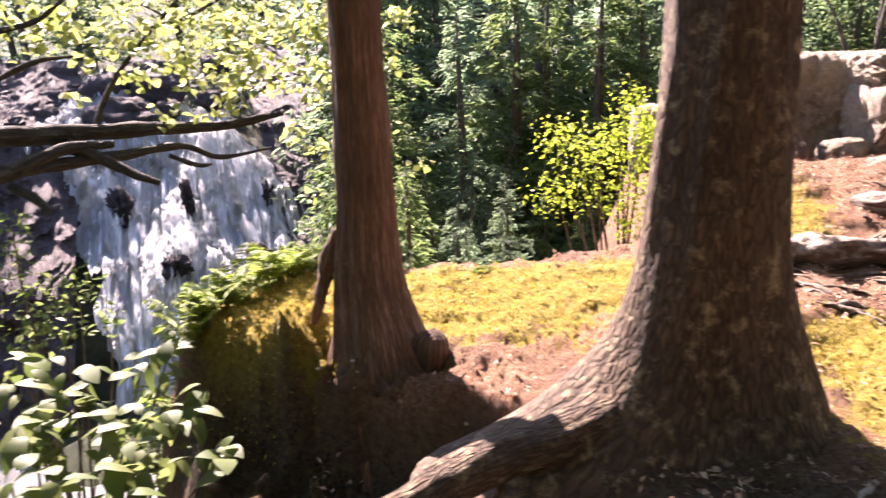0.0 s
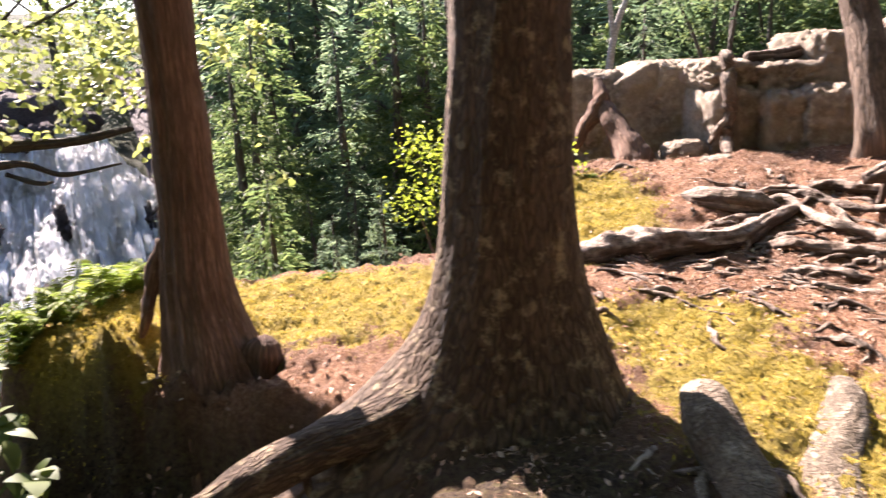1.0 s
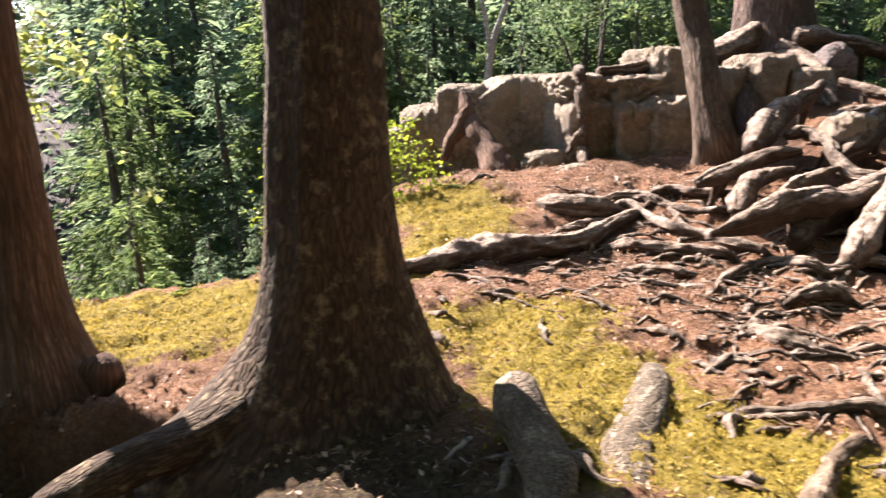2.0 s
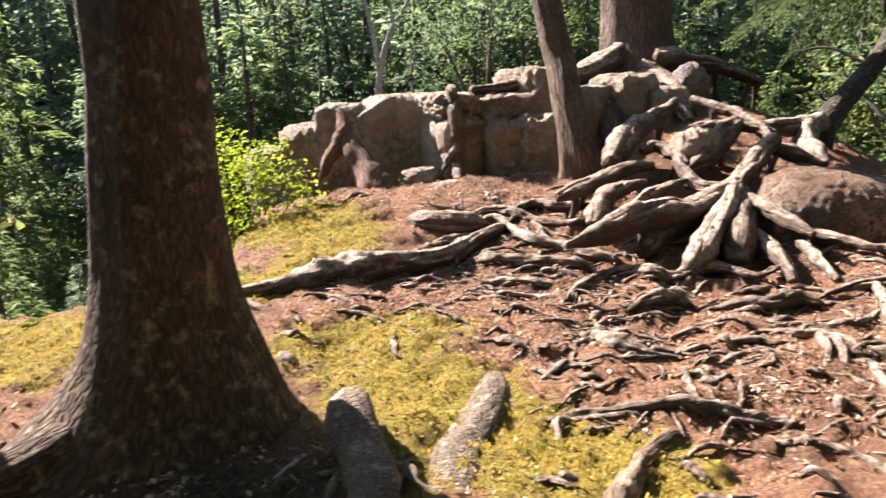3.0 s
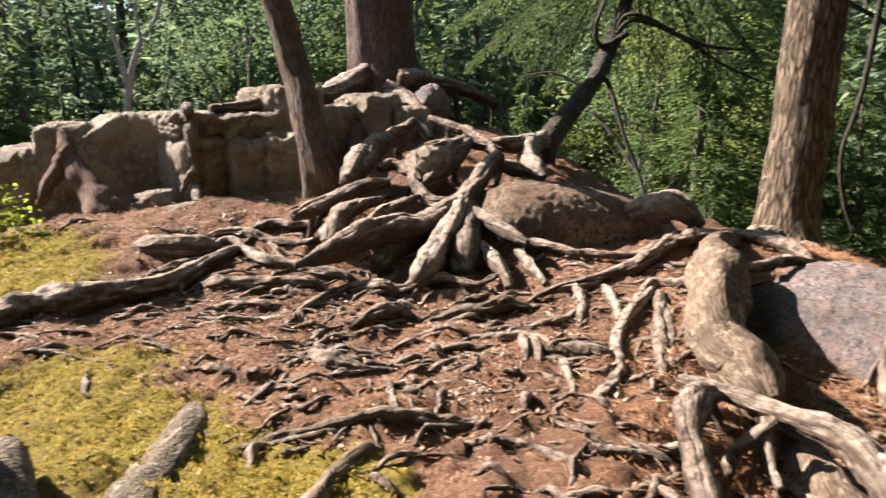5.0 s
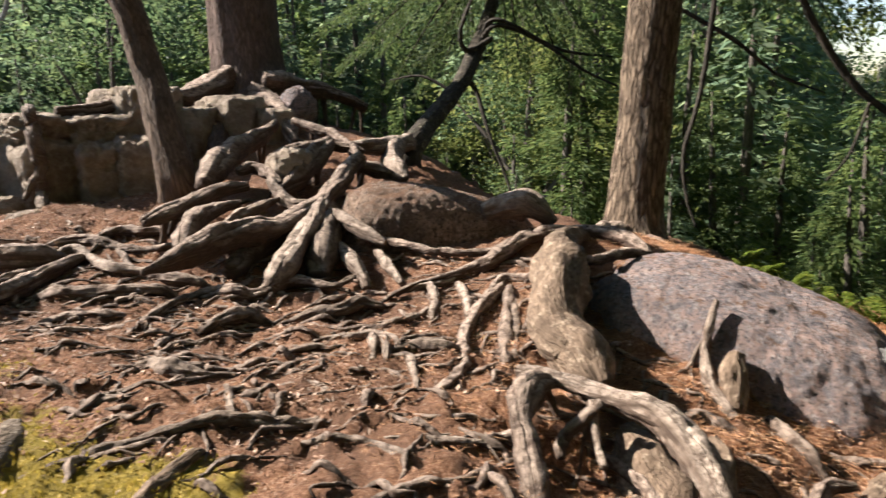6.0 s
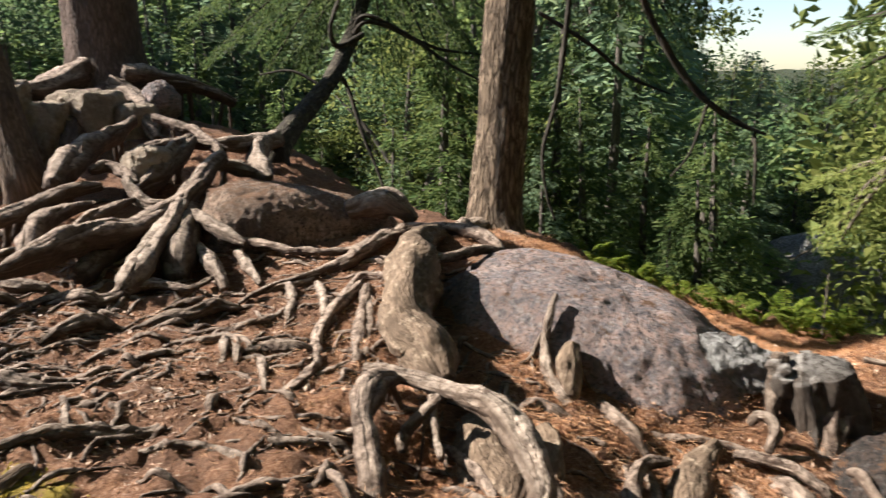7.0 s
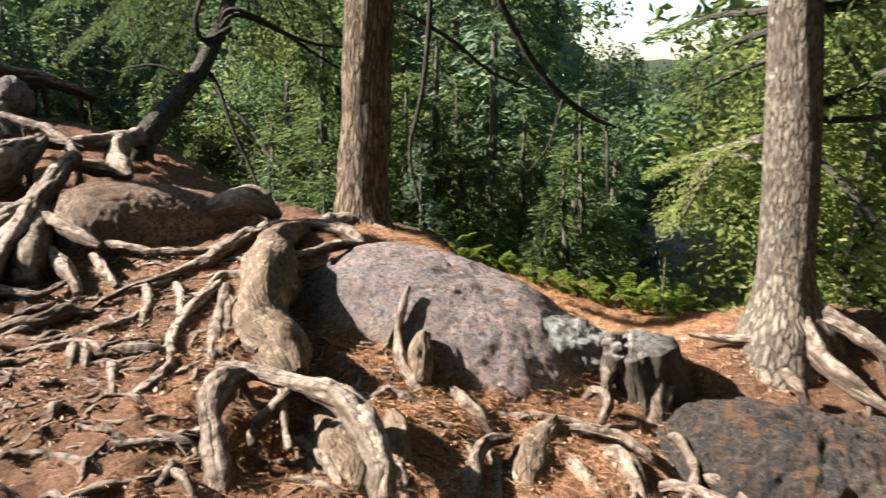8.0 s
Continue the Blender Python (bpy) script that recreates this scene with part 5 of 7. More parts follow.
root(slant, ROOT, [(5.546, 4.279, 0.874, 0.032), (5.345, 4.315, 0.830, 0.064), (5.100, 4.299, 0.756, 0.068), (4.911, 4.275, 0.711, 0.036)])
root(lean_tree, ROOT, [(6.807, 5.563, 1.532, 0.046), (6.864, 5.169, 1.420, 0.064), (6.865, 4.900, 1.376, 0.069), (6.763, 4.561, 1.266, 0.060), (6.603, 4.264, 1.151, 0.041)])
root(lean_tree, ROOT, [(6.283, 5.052, 1.270, 0.030), (6.426, 4.911, 1.289, 0.055), (6.564, 4.751, 1.273, 0.060), (6.696, 4.546, 1.260, 0.048), (6.791, 4.393, 1.200, 0.030)])
root(lean_tree, ROOT_PALE, [(7.947, 4.751, 1.240, 0.113), (7.468, 4.595, 1.227, 0.108), (7.038, 4.541, 1.247, 0.080), (6.774, 4.622, 1.287, 0.042)])
root(lean_tree, ROOT_PALE, [(7.440, 4.490, 1.233, 0.094), (7.124, 4.311, 1.117, 0.109), (6.916, 4.053, 1.008, 0.087), (6.822, 3.848, 0.940, 0.045)])
root(lean_tree, ROOT_PALE, [(6.463, 4.163, 1.100, 0.051), (6.593, 4.055, 1.061, 0.068), (6.710, 3.950, 1.000, 0.045), (6.761, 3.832, 0.947, 0.028)])
root(lean_tree, ROOT, [(5.574, 4.961, 1.097, 0.034), (5.723, 4.916, 1.109, 0.052), (5.753, 4.685, 1.052, 0.051), (5.683, 4.460, 0.975, 0.039)])
root(None, KNOB_NEAR, [(1.602, 2.221, 0.468, 0.049), (1.542, 2.090, 0.469, 0.078), (1.487, 1.922, 0.422, 0.092), (1.458, 1.764, 0.372, 0.090), (1.427, 1.631, 0.326, 0.086), (1.393, 1.496, 0.269, 0.078), (1.379, 1.440, 0.201, 0.053)])
root(None, KNOB_NEAR, [(2.468, 2.449, 0.279, 0.066), (2.371, 2.326, 0.244, 0.110), (2.199, 2.108, 0.227, 0.129), (2.010, 1.876, 0.220, 0.132), (1.853, 1.677, 0.218, 0.131), (1.744, 1.542, 0.201, 0.124), (1.649, 1.436, 0.146, 0.093)])
root(near_tree, BARK_NEAR, [(0.722, 2.564, 0.295, 0.078), (0.564, 2.520, 0.380, 0.101), (0.422, 2.460, 0.421, 0.108), (0.273, 2.393, 0.429, 0.097), (0.108, 2.323, 0.409, 0.087), (-0.072, 2.283, 0.369, 0.079), (-0.245, 2.238, 0.319, 0.077), (-0.413, 2.198, 0.251, 0.075), (-0.628, 2.178, 0.171, 0.063)])
root(None, ROOT_PALE, [(4.560, 7.060, 1.760, 0.040), (4.480, 6.870, 1.712, 0.058), (4.455, 6.815, 1.562, 0.060), (4.425, 6.750, 1.409, 0.052), (4.425, 6.715, 1.273, 0.056), (4.445, 6.710, 1.158, 0.060), (4.415, 6.710, 1.035, 0.054), (4.425, 6.700, 0.908, 0.060), (4.360, 6.570, 0.820, 0.056), (4.300, 6.480, 0.770, 0.030)])
root(None, ROOT_PALE, [(4.440, 6.715, 1.150, 0.036), (4.365, 6.730, 1.040, 0.036), (4.285, 6.760, 0.907, 0.030), (4.250, 6.770, 0.850, 0.018)])
root(mid_tree, ROOT_PALE, [(6.651, 2.696, 0.716, 0.099), (6.774, 2.559, 0.786, 0.128), (6.855, 2.370, 0.786, 0.121), (6.869, 2.211, 0.715, 0.086), (6.896, 2.108, 0.647, 0.038)])
root(mid_tree, ROOT, [(7.954, 1.852, 0.366, 0.131), (7.737, 1.407, 0.298, 0.074), (7.557, 0.980, 0.189, 0.054), (7.458, 0.614, 0.062, 0.026)])
root(mid_tree, ROOT_PALE, [(7.968, 1.961, 0.385, 0.137), (7.462, 1.887, 0.474, 0.095), (6.948, 1.809, 0.530, 0.068), (6.436, 1.699, 0.537, 0.043), (5.926, 1.557, 0.503, 0.027)])
root(pine, BARK_PINE, [(7.6, 7.5, 1.8, 0.26), (7.25, 7.2, 1.7, 0.2), (6.85, 6.95, 1.55, 0.16), (6.45, 6.6, 1.4, 0.13), (6.1, 6.1, 1, 0.09)])
root(pine, ROOT, [(7.5, 7, 1.95, 0.16), (7.9, 6.75, 1.92, 0.12), (8.4, 6.55, 1.8, 0.09), (8.8, 6.4, 1.6, 0.06)])
root(pine, ROOT, [(7.4, 7.1, 1.85, 0.2), (7.3, 6.6, 1.7, 0.14), (7.15, 6.2, 1.55, 0.1), (7, 5.8, 1.25, 0.06)])
root(pine, ROOT, [(7.2, 7.4, 2, 0.2), (6.6, 7.35, 1.8, 0.14), (6, 7.2, 1.85, 0.09), (5.3, 7, 1.72, 0.07), (4.8, 7.05, 1.7, 0.05)])


# ---- small roots, needles, moss and twigs on the ground ----
def scatter(rng, n, low, high, keep):
    """n places on the outcrop, thinned by keep(x, y)."""
    out = np.zeros((0, 2))
    while len(out) < n:
        p = rng.uniform(low, high, (n * 3, 2))
        out = np.vstack([out, p[(outside(p[:, 0], p[:, 1]) < -0.05) & (rng.random(len(p)) < keep(p[:, 0], p[:, 1]))]])
    return out[:n]


def surface_roots():
    rng = np.random.default_rng(11)
    field = lambda x, y: np.exp(-((x - 3.9) / 1.7) ** 2 - ((y - 2.9) / 1.9) ** 2) + 0.8 * np.exp(-((x - 5.0) / 0.9) ** 2 - ((y - 0.6) / 1.2) ** 2)
    many = []
    for x, y in scatter(rng, 600, (1.2, -1.6), (7.2, 6.6), lambda x, y: field(x, y) * np.clip(1.1 - mossy(x, y), 0, 1)):
        turn = rng.normal(radians(-30), 0.7)
        length, r = rng.uniform(0.12, 0.5), 0.006 + 0.017 * rng.random() ** 1.6
        pts = []
        for u in np.linspace(-0.5, 0.5, 5):
            px = x + math.cos(turn) * u * length + rng.normal() * 0.018
            py = y + math.sin(turn) * u * length + rng.normal() * 0.018
            w = r * (1.15 - 1.5 * abs(u))
            pts.append((px, py, ground_z(px, py) + r * (1.0 - 4.2 * abs(u) ** 1.6), w))
        many.append(tube_data(pts, 8, 5, 0.34, 0.15, int(x * 100)))
    tagged(bundle("small_roots", many, ROOT), "many thin bare rootlets breaking the trodden soil", "roots", kind="stuff")


surface_roots()


def ground_bits(name, n, seed, keep, low, high, length, width, mat, label, category, lift=(0.0, 0.012), tilt=0.25):
    rng = np.random.default_rng(seed)
    p = scatter(rng, n, low, high, keep)
    z = land(p[:, 0], p[:, 1]) + rng.uniform(*lift, n)
    a = rng.uniform(0, 2 * np.pi, n)
    d = np.stack([np.cos(a), np.sin(a), rng.normal(size=n) * tilt], 1)
    nrm = np.stack([rng.normal(size=n) * 0.5, rng.normal(size=n) * 0.5, np.ones(n)], 1)
    ob = leaf_cloud(name, np.column_stack([p, z]), d, nrm, rng.uniform(*length, n), rng.uniform(*width, n), mat)
    tagged(ob, label, category, kind="stuff")
    return ob


def leaf_cloud(name, pos, direction, normal, length, width, mat, parent=None, fold=0.25, oval=False):
    """Many small leaves as one mesh: each a folded four-cornered blade. pos, direction, normal: n x 3; length, width: n."""
    pos, d, n = (np.asarray(v, float) for v in (pos, direction, normal))
    d = d / (np.linalg.norm(d, axis=1)[:, None] + 1e-9)
    s = np.cross(d, n)
    s /= np.linalg.norm(s, axis=1)[:, None] + 1e-9
    n = np.cross(s, d)
    l, w = np.asarray(length)[:, None], np.asarray(width)[:, None]
    if oval:
        rows = [(0.0, 0.0), (0.12, 0.30), (0.32, 0.49), (0.55, 0.47), (0.8, 0.26), (1.0, 0.0)]
        ring = [pos + d * l * u - n * l * 0.22 * u * u + s * w * k * side + n * w * fold * abs(k) for u, k in rows for side in (-1, 0, 1)]
        i = np.arange(len(pos))[:, None] * 18
        quads = [[3 * r + c, 3 * r + c + 1, 3 * r + c + 4, 3 * r + c + 3] for r in range(5) for c in (0, 1)]
        return solid(name, np.stack(ring, 1).reshape(-1, 3), (i[:, None] + np.array(quads)[None]).reshape(-1, 4), mat, None, parent, True)
    m = pos + d * l * 0.45
    co = np.stack([pos, m + s * w * 0.5 + n * w * fold, pos + d * l, m - s * w * 0.5 + n * w * fold], 1).reshape(-1, 3)
    i = np.arange(len(pos))[:, None] * 4
    tris = np.concatenate([i + [0, 1, 2], i + [0, 2, 3]], 1).reshape(-1, 3)
    return solid(name, co, tris, mat, None, parent, False)


bare = lambda x, y: np.clip(1.0 - mossy(x, y), 0.08, 1) * np.clip(0.45 + 0.7 * rough(x * 1.2, y * 1.2, 0, 3, 0.5, 31), 0.1, 1)
ground_bits("fallen_needles", 60000, 21, bare, (0.6, -2.8), (7.6, 7.2), (0.018, 0.06), (0.003, 0.008), LITTER, "loose orange-brown needles and leaf crumbs over the soil", "needles")
ground_bits("fallen_leaves", 14000, 22, bare, (-1.0, -2.8), (7.6, 7.2), (0.02, 0.05), (0.012, 0.03), LITTER, "small dry brown leaves and bark chips on the soil", "leaves", (0.0, 0.02), 0.5)
ground_bits("moss", 30000, 23, lambda x, y: np.clip(mossy(x, y) - 0.35, 0, 1), (-1.9, 0.6), (3.6, 7.2), (0.012, 0.035), (0.006, 0.014), MOSS_TUFT, "low yellow-green moss tufts on the outcrop", "moss", (-0.004, 0.006), 1.6)
slope = lambda x, y: np.exp(-((x - 7.5) / 0.9) ** 2 - ((y + 0.2) / 1.6) ** 2) + 0.5 * np.exp(-((x - 5.2) / 1.2) ** 2 - ((y + 0.2) / 1.6) ** 2)
ground_bits("pine_needles", 75000, 24, slope, (3.4, -3.0), (8.7, 2.4), (0.05, 0.12), (0.0016, 0.0035), LITTER_ORANGE, "thick carpet of fallen orange pine needles on the slope", "needles", (0.0, 0.016), 0.18)


# ---- foliage ----
def ball(rng, n):
    v = rng.normal(size=(n, 3))
    return v / np.linalg.norm(v, axis=1)[:, None]


def clumps(name, centres, per, size, mat, parent, seed, wide=0.6, squash=0.7, lie=0.8, oval=False):
    """Leaves gathered in clumps (x, y, z, radius), denser towards each clump's rim."""
    rng = np.random.default_rng(seed)
    P = []
    for x, y, z, r in centres:
        k = max(3, int(per * (r / 0.3) ** 2))
        P.append(np.array([x, y, z]) + ball(rng, k) * rng.random((k, 1)) ** 0.5 * r * [1, 1, squash])
    P = np.vstack(P)
    k = len(P)
    l = rng.uniform(*size, k)
    return leaf_cloud(name, P, ball(rng, k) * [1, 1, 0.6] - [0, 0, 0.25], ball(rng, k) * 0.7 + [0, 0, lie], l, l * rng.uniform(wide * 0.8, wide * 1.2, k), mat, parent, 0.25, oval)


def sprays(name, boughs, count, reach, mat, parent, seed, size=(0.045, 0.10)):
    """Flat needle sprays along boughs (each a list of x, y, z, radius), drooping away from them."""
    rng = np.random.default_rng(seed)
    P, D, N = [], [], []
    for b in boughs:
        C = smooth_line(b, 8)[:, :3]
        run = np.linalg.norm(C[-1] - C[0])
        k = int(count * run)
        u = rng.random(k) ** 0.75
        i = u * (len(C) - 1.001)
        j = i.astype(int)
        base = C[j] + (C[j + 1] - C[j]) * (i - j)[:, None]
        T = C[j + 1] - C[j]
        T /= np.linalg.norm(T, axis=1)[:, None]
        S = np.cross(T, [0, 0, 1.0])
        S /= np.linalg.norm(S, axis=1)[:, None] + 1e-9
        twig = np.round(rng.random(k) * 14) / 14 * np.where(rng.random(k) < 0.5, -1, 1)
        far = np.abs(twig) * reach * (0.35 + 0.65 * np.sin(np.pi * np.clip(u, 0.05, 0.95)))
        along = far * 0.45 + rng.normal(size=k) * 0.03
        P.append(base + S * (np.sign(twig) * far)[:, None] + T * along[:, None] + np.stack([np.zeros(k), np.zeros(k), -0.45 * far ** 1.3 + rng.normal(size=k) * 0.03], 1))
        D.append(T * 0.7 + S * np.sign(twig)[:, None] * 0.6 + [0, 0, -0.3] + rng.normal(size=(k, 3)) * 0.35)
        N.append(np.tile([0, 0, 1.0], (k, 1)) + rng.normal(size=(k, 3)) * 0.35)
    P, D, N = np.vstack(P), np.vstack(D), np.vstack(N)
    l = rng.uniform(*size, len(P))
    return leaf_cloud(name, P, D, N, l, l * rng.uniform(0.25, 0.42, len(P)), mat, parent)


def conifer(seed, tall, wide, leaves, mat, bark, big=1.0):
    """A forest conifer: a thin straight stem and drooping tiers of needle sprays, uneven and gappy."""
    rng = np.random.default_rng(seed)
    tree = thing("conifer", "dark green conifer in the woods beyond the gorge", "tree", "far woods")
    tube("trunk", [(0, 0, -0.8, 0.16), (0, 0, tall * 0.3, 0.13), (0.1, 0, tall * 0.7, 0.08), (0.05, 0, tall, 0.015)], bark, tree, 8, 4, 0.05)
    P, D, N, Ln, Wd = [], [], [], [], []
    boughs = int(tall * 8)
    for b in range(boughs):
        h = 0.06 + 0.94 * (b + rng.random()) / boughs
        reach = wide * (1 - h) ** 0.8 * rng.uniform(0.5, 1.2) + 0.12
        az = rng.uniform(0, 2 * np.pi)
        k = max(6, int(leaves / boughs * reach / (wide * 0.5)))
        u = rng.random(k) ** 0.65
        side = rng.normal(size=k) * 0.17 * reach * (0.35 + u)
        ca, sa = np.cos(az), np.sin(az)
        P.append(np.stack([ca * u * reach - sa * side, sa * u * reach + ca * side, h * tall - 0.30 * reach * u ** 1.7 + 0.12 * reach * u - 0.2 * np.abs(side) + rng.normal(size=k) * 0.06], 1))
        sg = np.sign(side)
        D.append(np.stack([ca * 0.8 - sa * sg * 0.6, sa * 0.8 + ca * sg * 0.6, np.full(k, -0.3)], 1) + rng.normal(size=(k, 3)) * 0.35)
        N.append(np.tile([0, 0, 1.0], (k, 1)) + rng.normal(size=(k, 3)) * 0.45)
        Ln.append(rng.uniform(0.14, 0.34, k) * big)
        Wd.append(rng.uniform(0.05, 0.12, k) * big)
    leaf_cloud("crown", np.vstack(P), np.vstack(D), np.vstack(N), np.concatenate(Ln), np.concatenate(Wd), mat, tree)
    return tree


def broadleaf(seed, tall, wide, leaves, mat, bark, label, big=1.0):
    """A forest broadleaf: forking limbs and a crown of clumps with gaps between them."""
    rng = np.random.default_rng(seed)
    tree = thing("broadleaf_tree", label, "tree", "far woods")
    tube("trunk", [(0, 0, -0.8, 0.14), (0.1, 0, tall * 0.35, 0.11), (0.0, 0.1, tall * 0.7, 0.06), (0.1, 0.1, tall * 0.95, 0.015)], bark, tree, 8, 4, 0.05)
    C = []
    for c in range(34):
        h = rng.uniform(0.12, 1.0)
        r = wide * np.sqrt(max(0.06, 1 - ((h - 0.5) / 0.55) ** 2)) * rng.uniform(0.25, 1.0)
        az = rng.uniform(0, 2 * np.pi)
        C.append((np.cos(az) * r, np.sin(az) * r, h * tall, wide * rng.uniform(0.20, 0.40)))
        if c % 6 == 0:
            tube("limb", [(0, 0, h * tall * 0.7, 0.05), (C[-1][0] * 0.5, C[-1][1] * 0.5, h * tall * 0.88, 0.035), (*C[-1][:3], 0.01)], bark, tree, 6, 4, 0.05)
    total = sum((c[3] / 0.3) ** 2 for c in C)
    clumps("crown", C, leaves / total, (0.08 * big, 0.17 * big), mat, tree, seed)
    return tree


def woods():
    rng = np.random.default_rng(5)
    green, yellow = "leafy green tree in the woods beyond the gorge", "yellow-green young tree in the woods beyond the gorge"
    near = [conifer(3, 8.0, 2.0, 8500, LEAF_HEMLOCK, BARK_FAR, 0.62), broadleaf(4, 7.5, 2.4, 8500, LEAF_FAR, BARK_FAR, green, 0.64), broadleaf(6, 5.5, 2.1, 7500, LEAF_YELLOW, BARK_FAR, yellow, 0.62), conifer(9, 9.0, 2.2, 8500, LEAF_FIR, BARK_FAR, 0.62)]
    far = [conifer(1, 11.0, 2.4, 2600, LEAF_FIR, BARK_FAR, 1.5), conifer(2, 14.0, 2.8, 3000, LEAF_HEMLOCK, BARK_FAR, 1.5), broadleaf(7, 9.0, 3.0, 2800, LEAF_FAR, BARK_FAR, green, 1.5), broadleaf(8, 8.0, 2.6, 2600, LEAF_YELLOW, BARK_FAR, yellow, 1.5)]
    spots = []

    def plant(low, high, count, az0, az1, gap, tops, kinds, weights, skip=None):
        done = 0
        for _ in range(count * 40):
            az, r = rng.uniform(az0, az1), rng.uniform(5, 75)
            x, y = 0.5 + r * math.cos(radians(az)), r * math.sin(radians(az))
            d = float(outside(np.array([x]), np.array([y]))[0])
            if not low < d < high or any(math.hypot(x - a, y - b) < gap for a, b in spots) or (skip and skip(az, r)):
                continue
            spots.append((x, y))
            top, z = rng.uniform(*tops), ground_z(x, y) - 0.15
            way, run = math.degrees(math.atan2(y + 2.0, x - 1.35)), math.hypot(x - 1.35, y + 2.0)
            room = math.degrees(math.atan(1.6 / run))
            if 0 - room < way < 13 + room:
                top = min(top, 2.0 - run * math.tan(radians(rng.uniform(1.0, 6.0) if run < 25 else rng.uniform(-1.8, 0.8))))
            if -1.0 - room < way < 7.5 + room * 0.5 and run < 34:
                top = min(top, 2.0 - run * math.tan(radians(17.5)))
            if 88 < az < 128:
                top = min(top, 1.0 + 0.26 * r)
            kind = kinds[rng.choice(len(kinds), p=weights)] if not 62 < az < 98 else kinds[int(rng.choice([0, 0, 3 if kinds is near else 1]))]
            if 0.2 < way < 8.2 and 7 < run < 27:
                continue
            if -30 < az < 4 and way < 0.5:
                kind = kinds[2 if kinds is near else 3]
            tall = max(v.co.z for v in kind.children[0].data.vertices)
            s = min(max((top - z) / tall, 0.12), 2.0)
            c = copy_thing(kind, pose(x, y, z, rng.uniform(-3, 3), rng.uniform(-3, 3), rng.uniform(0, 360)))
            c.scale = (s * rng.uniform(0.9, 1.2),) * 2 + (s,)
            done += 1
            if done >= count:
                break

    falls_view = lambda az, r: 98 < az < 136 and r < 42
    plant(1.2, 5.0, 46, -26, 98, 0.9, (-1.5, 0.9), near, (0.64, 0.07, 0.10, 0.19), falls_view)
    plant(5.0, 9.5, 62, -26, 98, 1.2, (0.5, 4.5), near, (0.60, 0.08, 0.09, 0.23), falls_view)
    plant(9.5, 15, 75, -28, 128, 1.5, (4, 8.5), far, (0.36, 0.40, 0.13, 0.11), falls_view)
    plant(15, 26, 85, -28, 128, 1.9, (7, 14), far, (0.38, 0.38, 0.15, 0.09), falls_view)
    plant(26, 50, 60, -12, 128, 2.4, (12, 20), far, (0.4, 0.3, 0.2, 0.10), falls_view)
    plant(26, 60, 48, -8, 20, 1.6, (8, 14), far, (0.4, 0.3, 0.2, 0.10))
    # unseen tall trees added behind the camera to cut the sky's fill light
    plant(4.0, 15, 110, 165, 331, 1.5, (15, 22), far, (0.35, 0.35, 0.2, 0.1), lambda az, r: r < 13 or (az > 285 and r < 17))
    for k in near + far:
        for o in (*k.children_recursive, k):
            bpy.data.objects.remove(o)


woods()


# ---- the falls ----
FALL_V = [0, 0.18, 0.34, 0.40, 0.62, 0.72, 1.0]
FALL_Z = [1.56, 0.4, -0.67, -1.5, -3.6, -4.0, -7.7]
FALL_B = [14.0, 11.0, 8.0, 6.5, 2.5, 1.2, -3.0]
FALL_K = [1.1, 1.15, 1.27, 1.27, 1.12, 1.09, 0.96]
FALL_X, FALL_Y = -6.3, 18.9
ax, ay = math.cos(radians(106.5)), math.sin(radians(106.5))


def by_falls(across, back):
    return FALL_X + ax * back + ay * across, FALL_Y + ay * back - ax * across


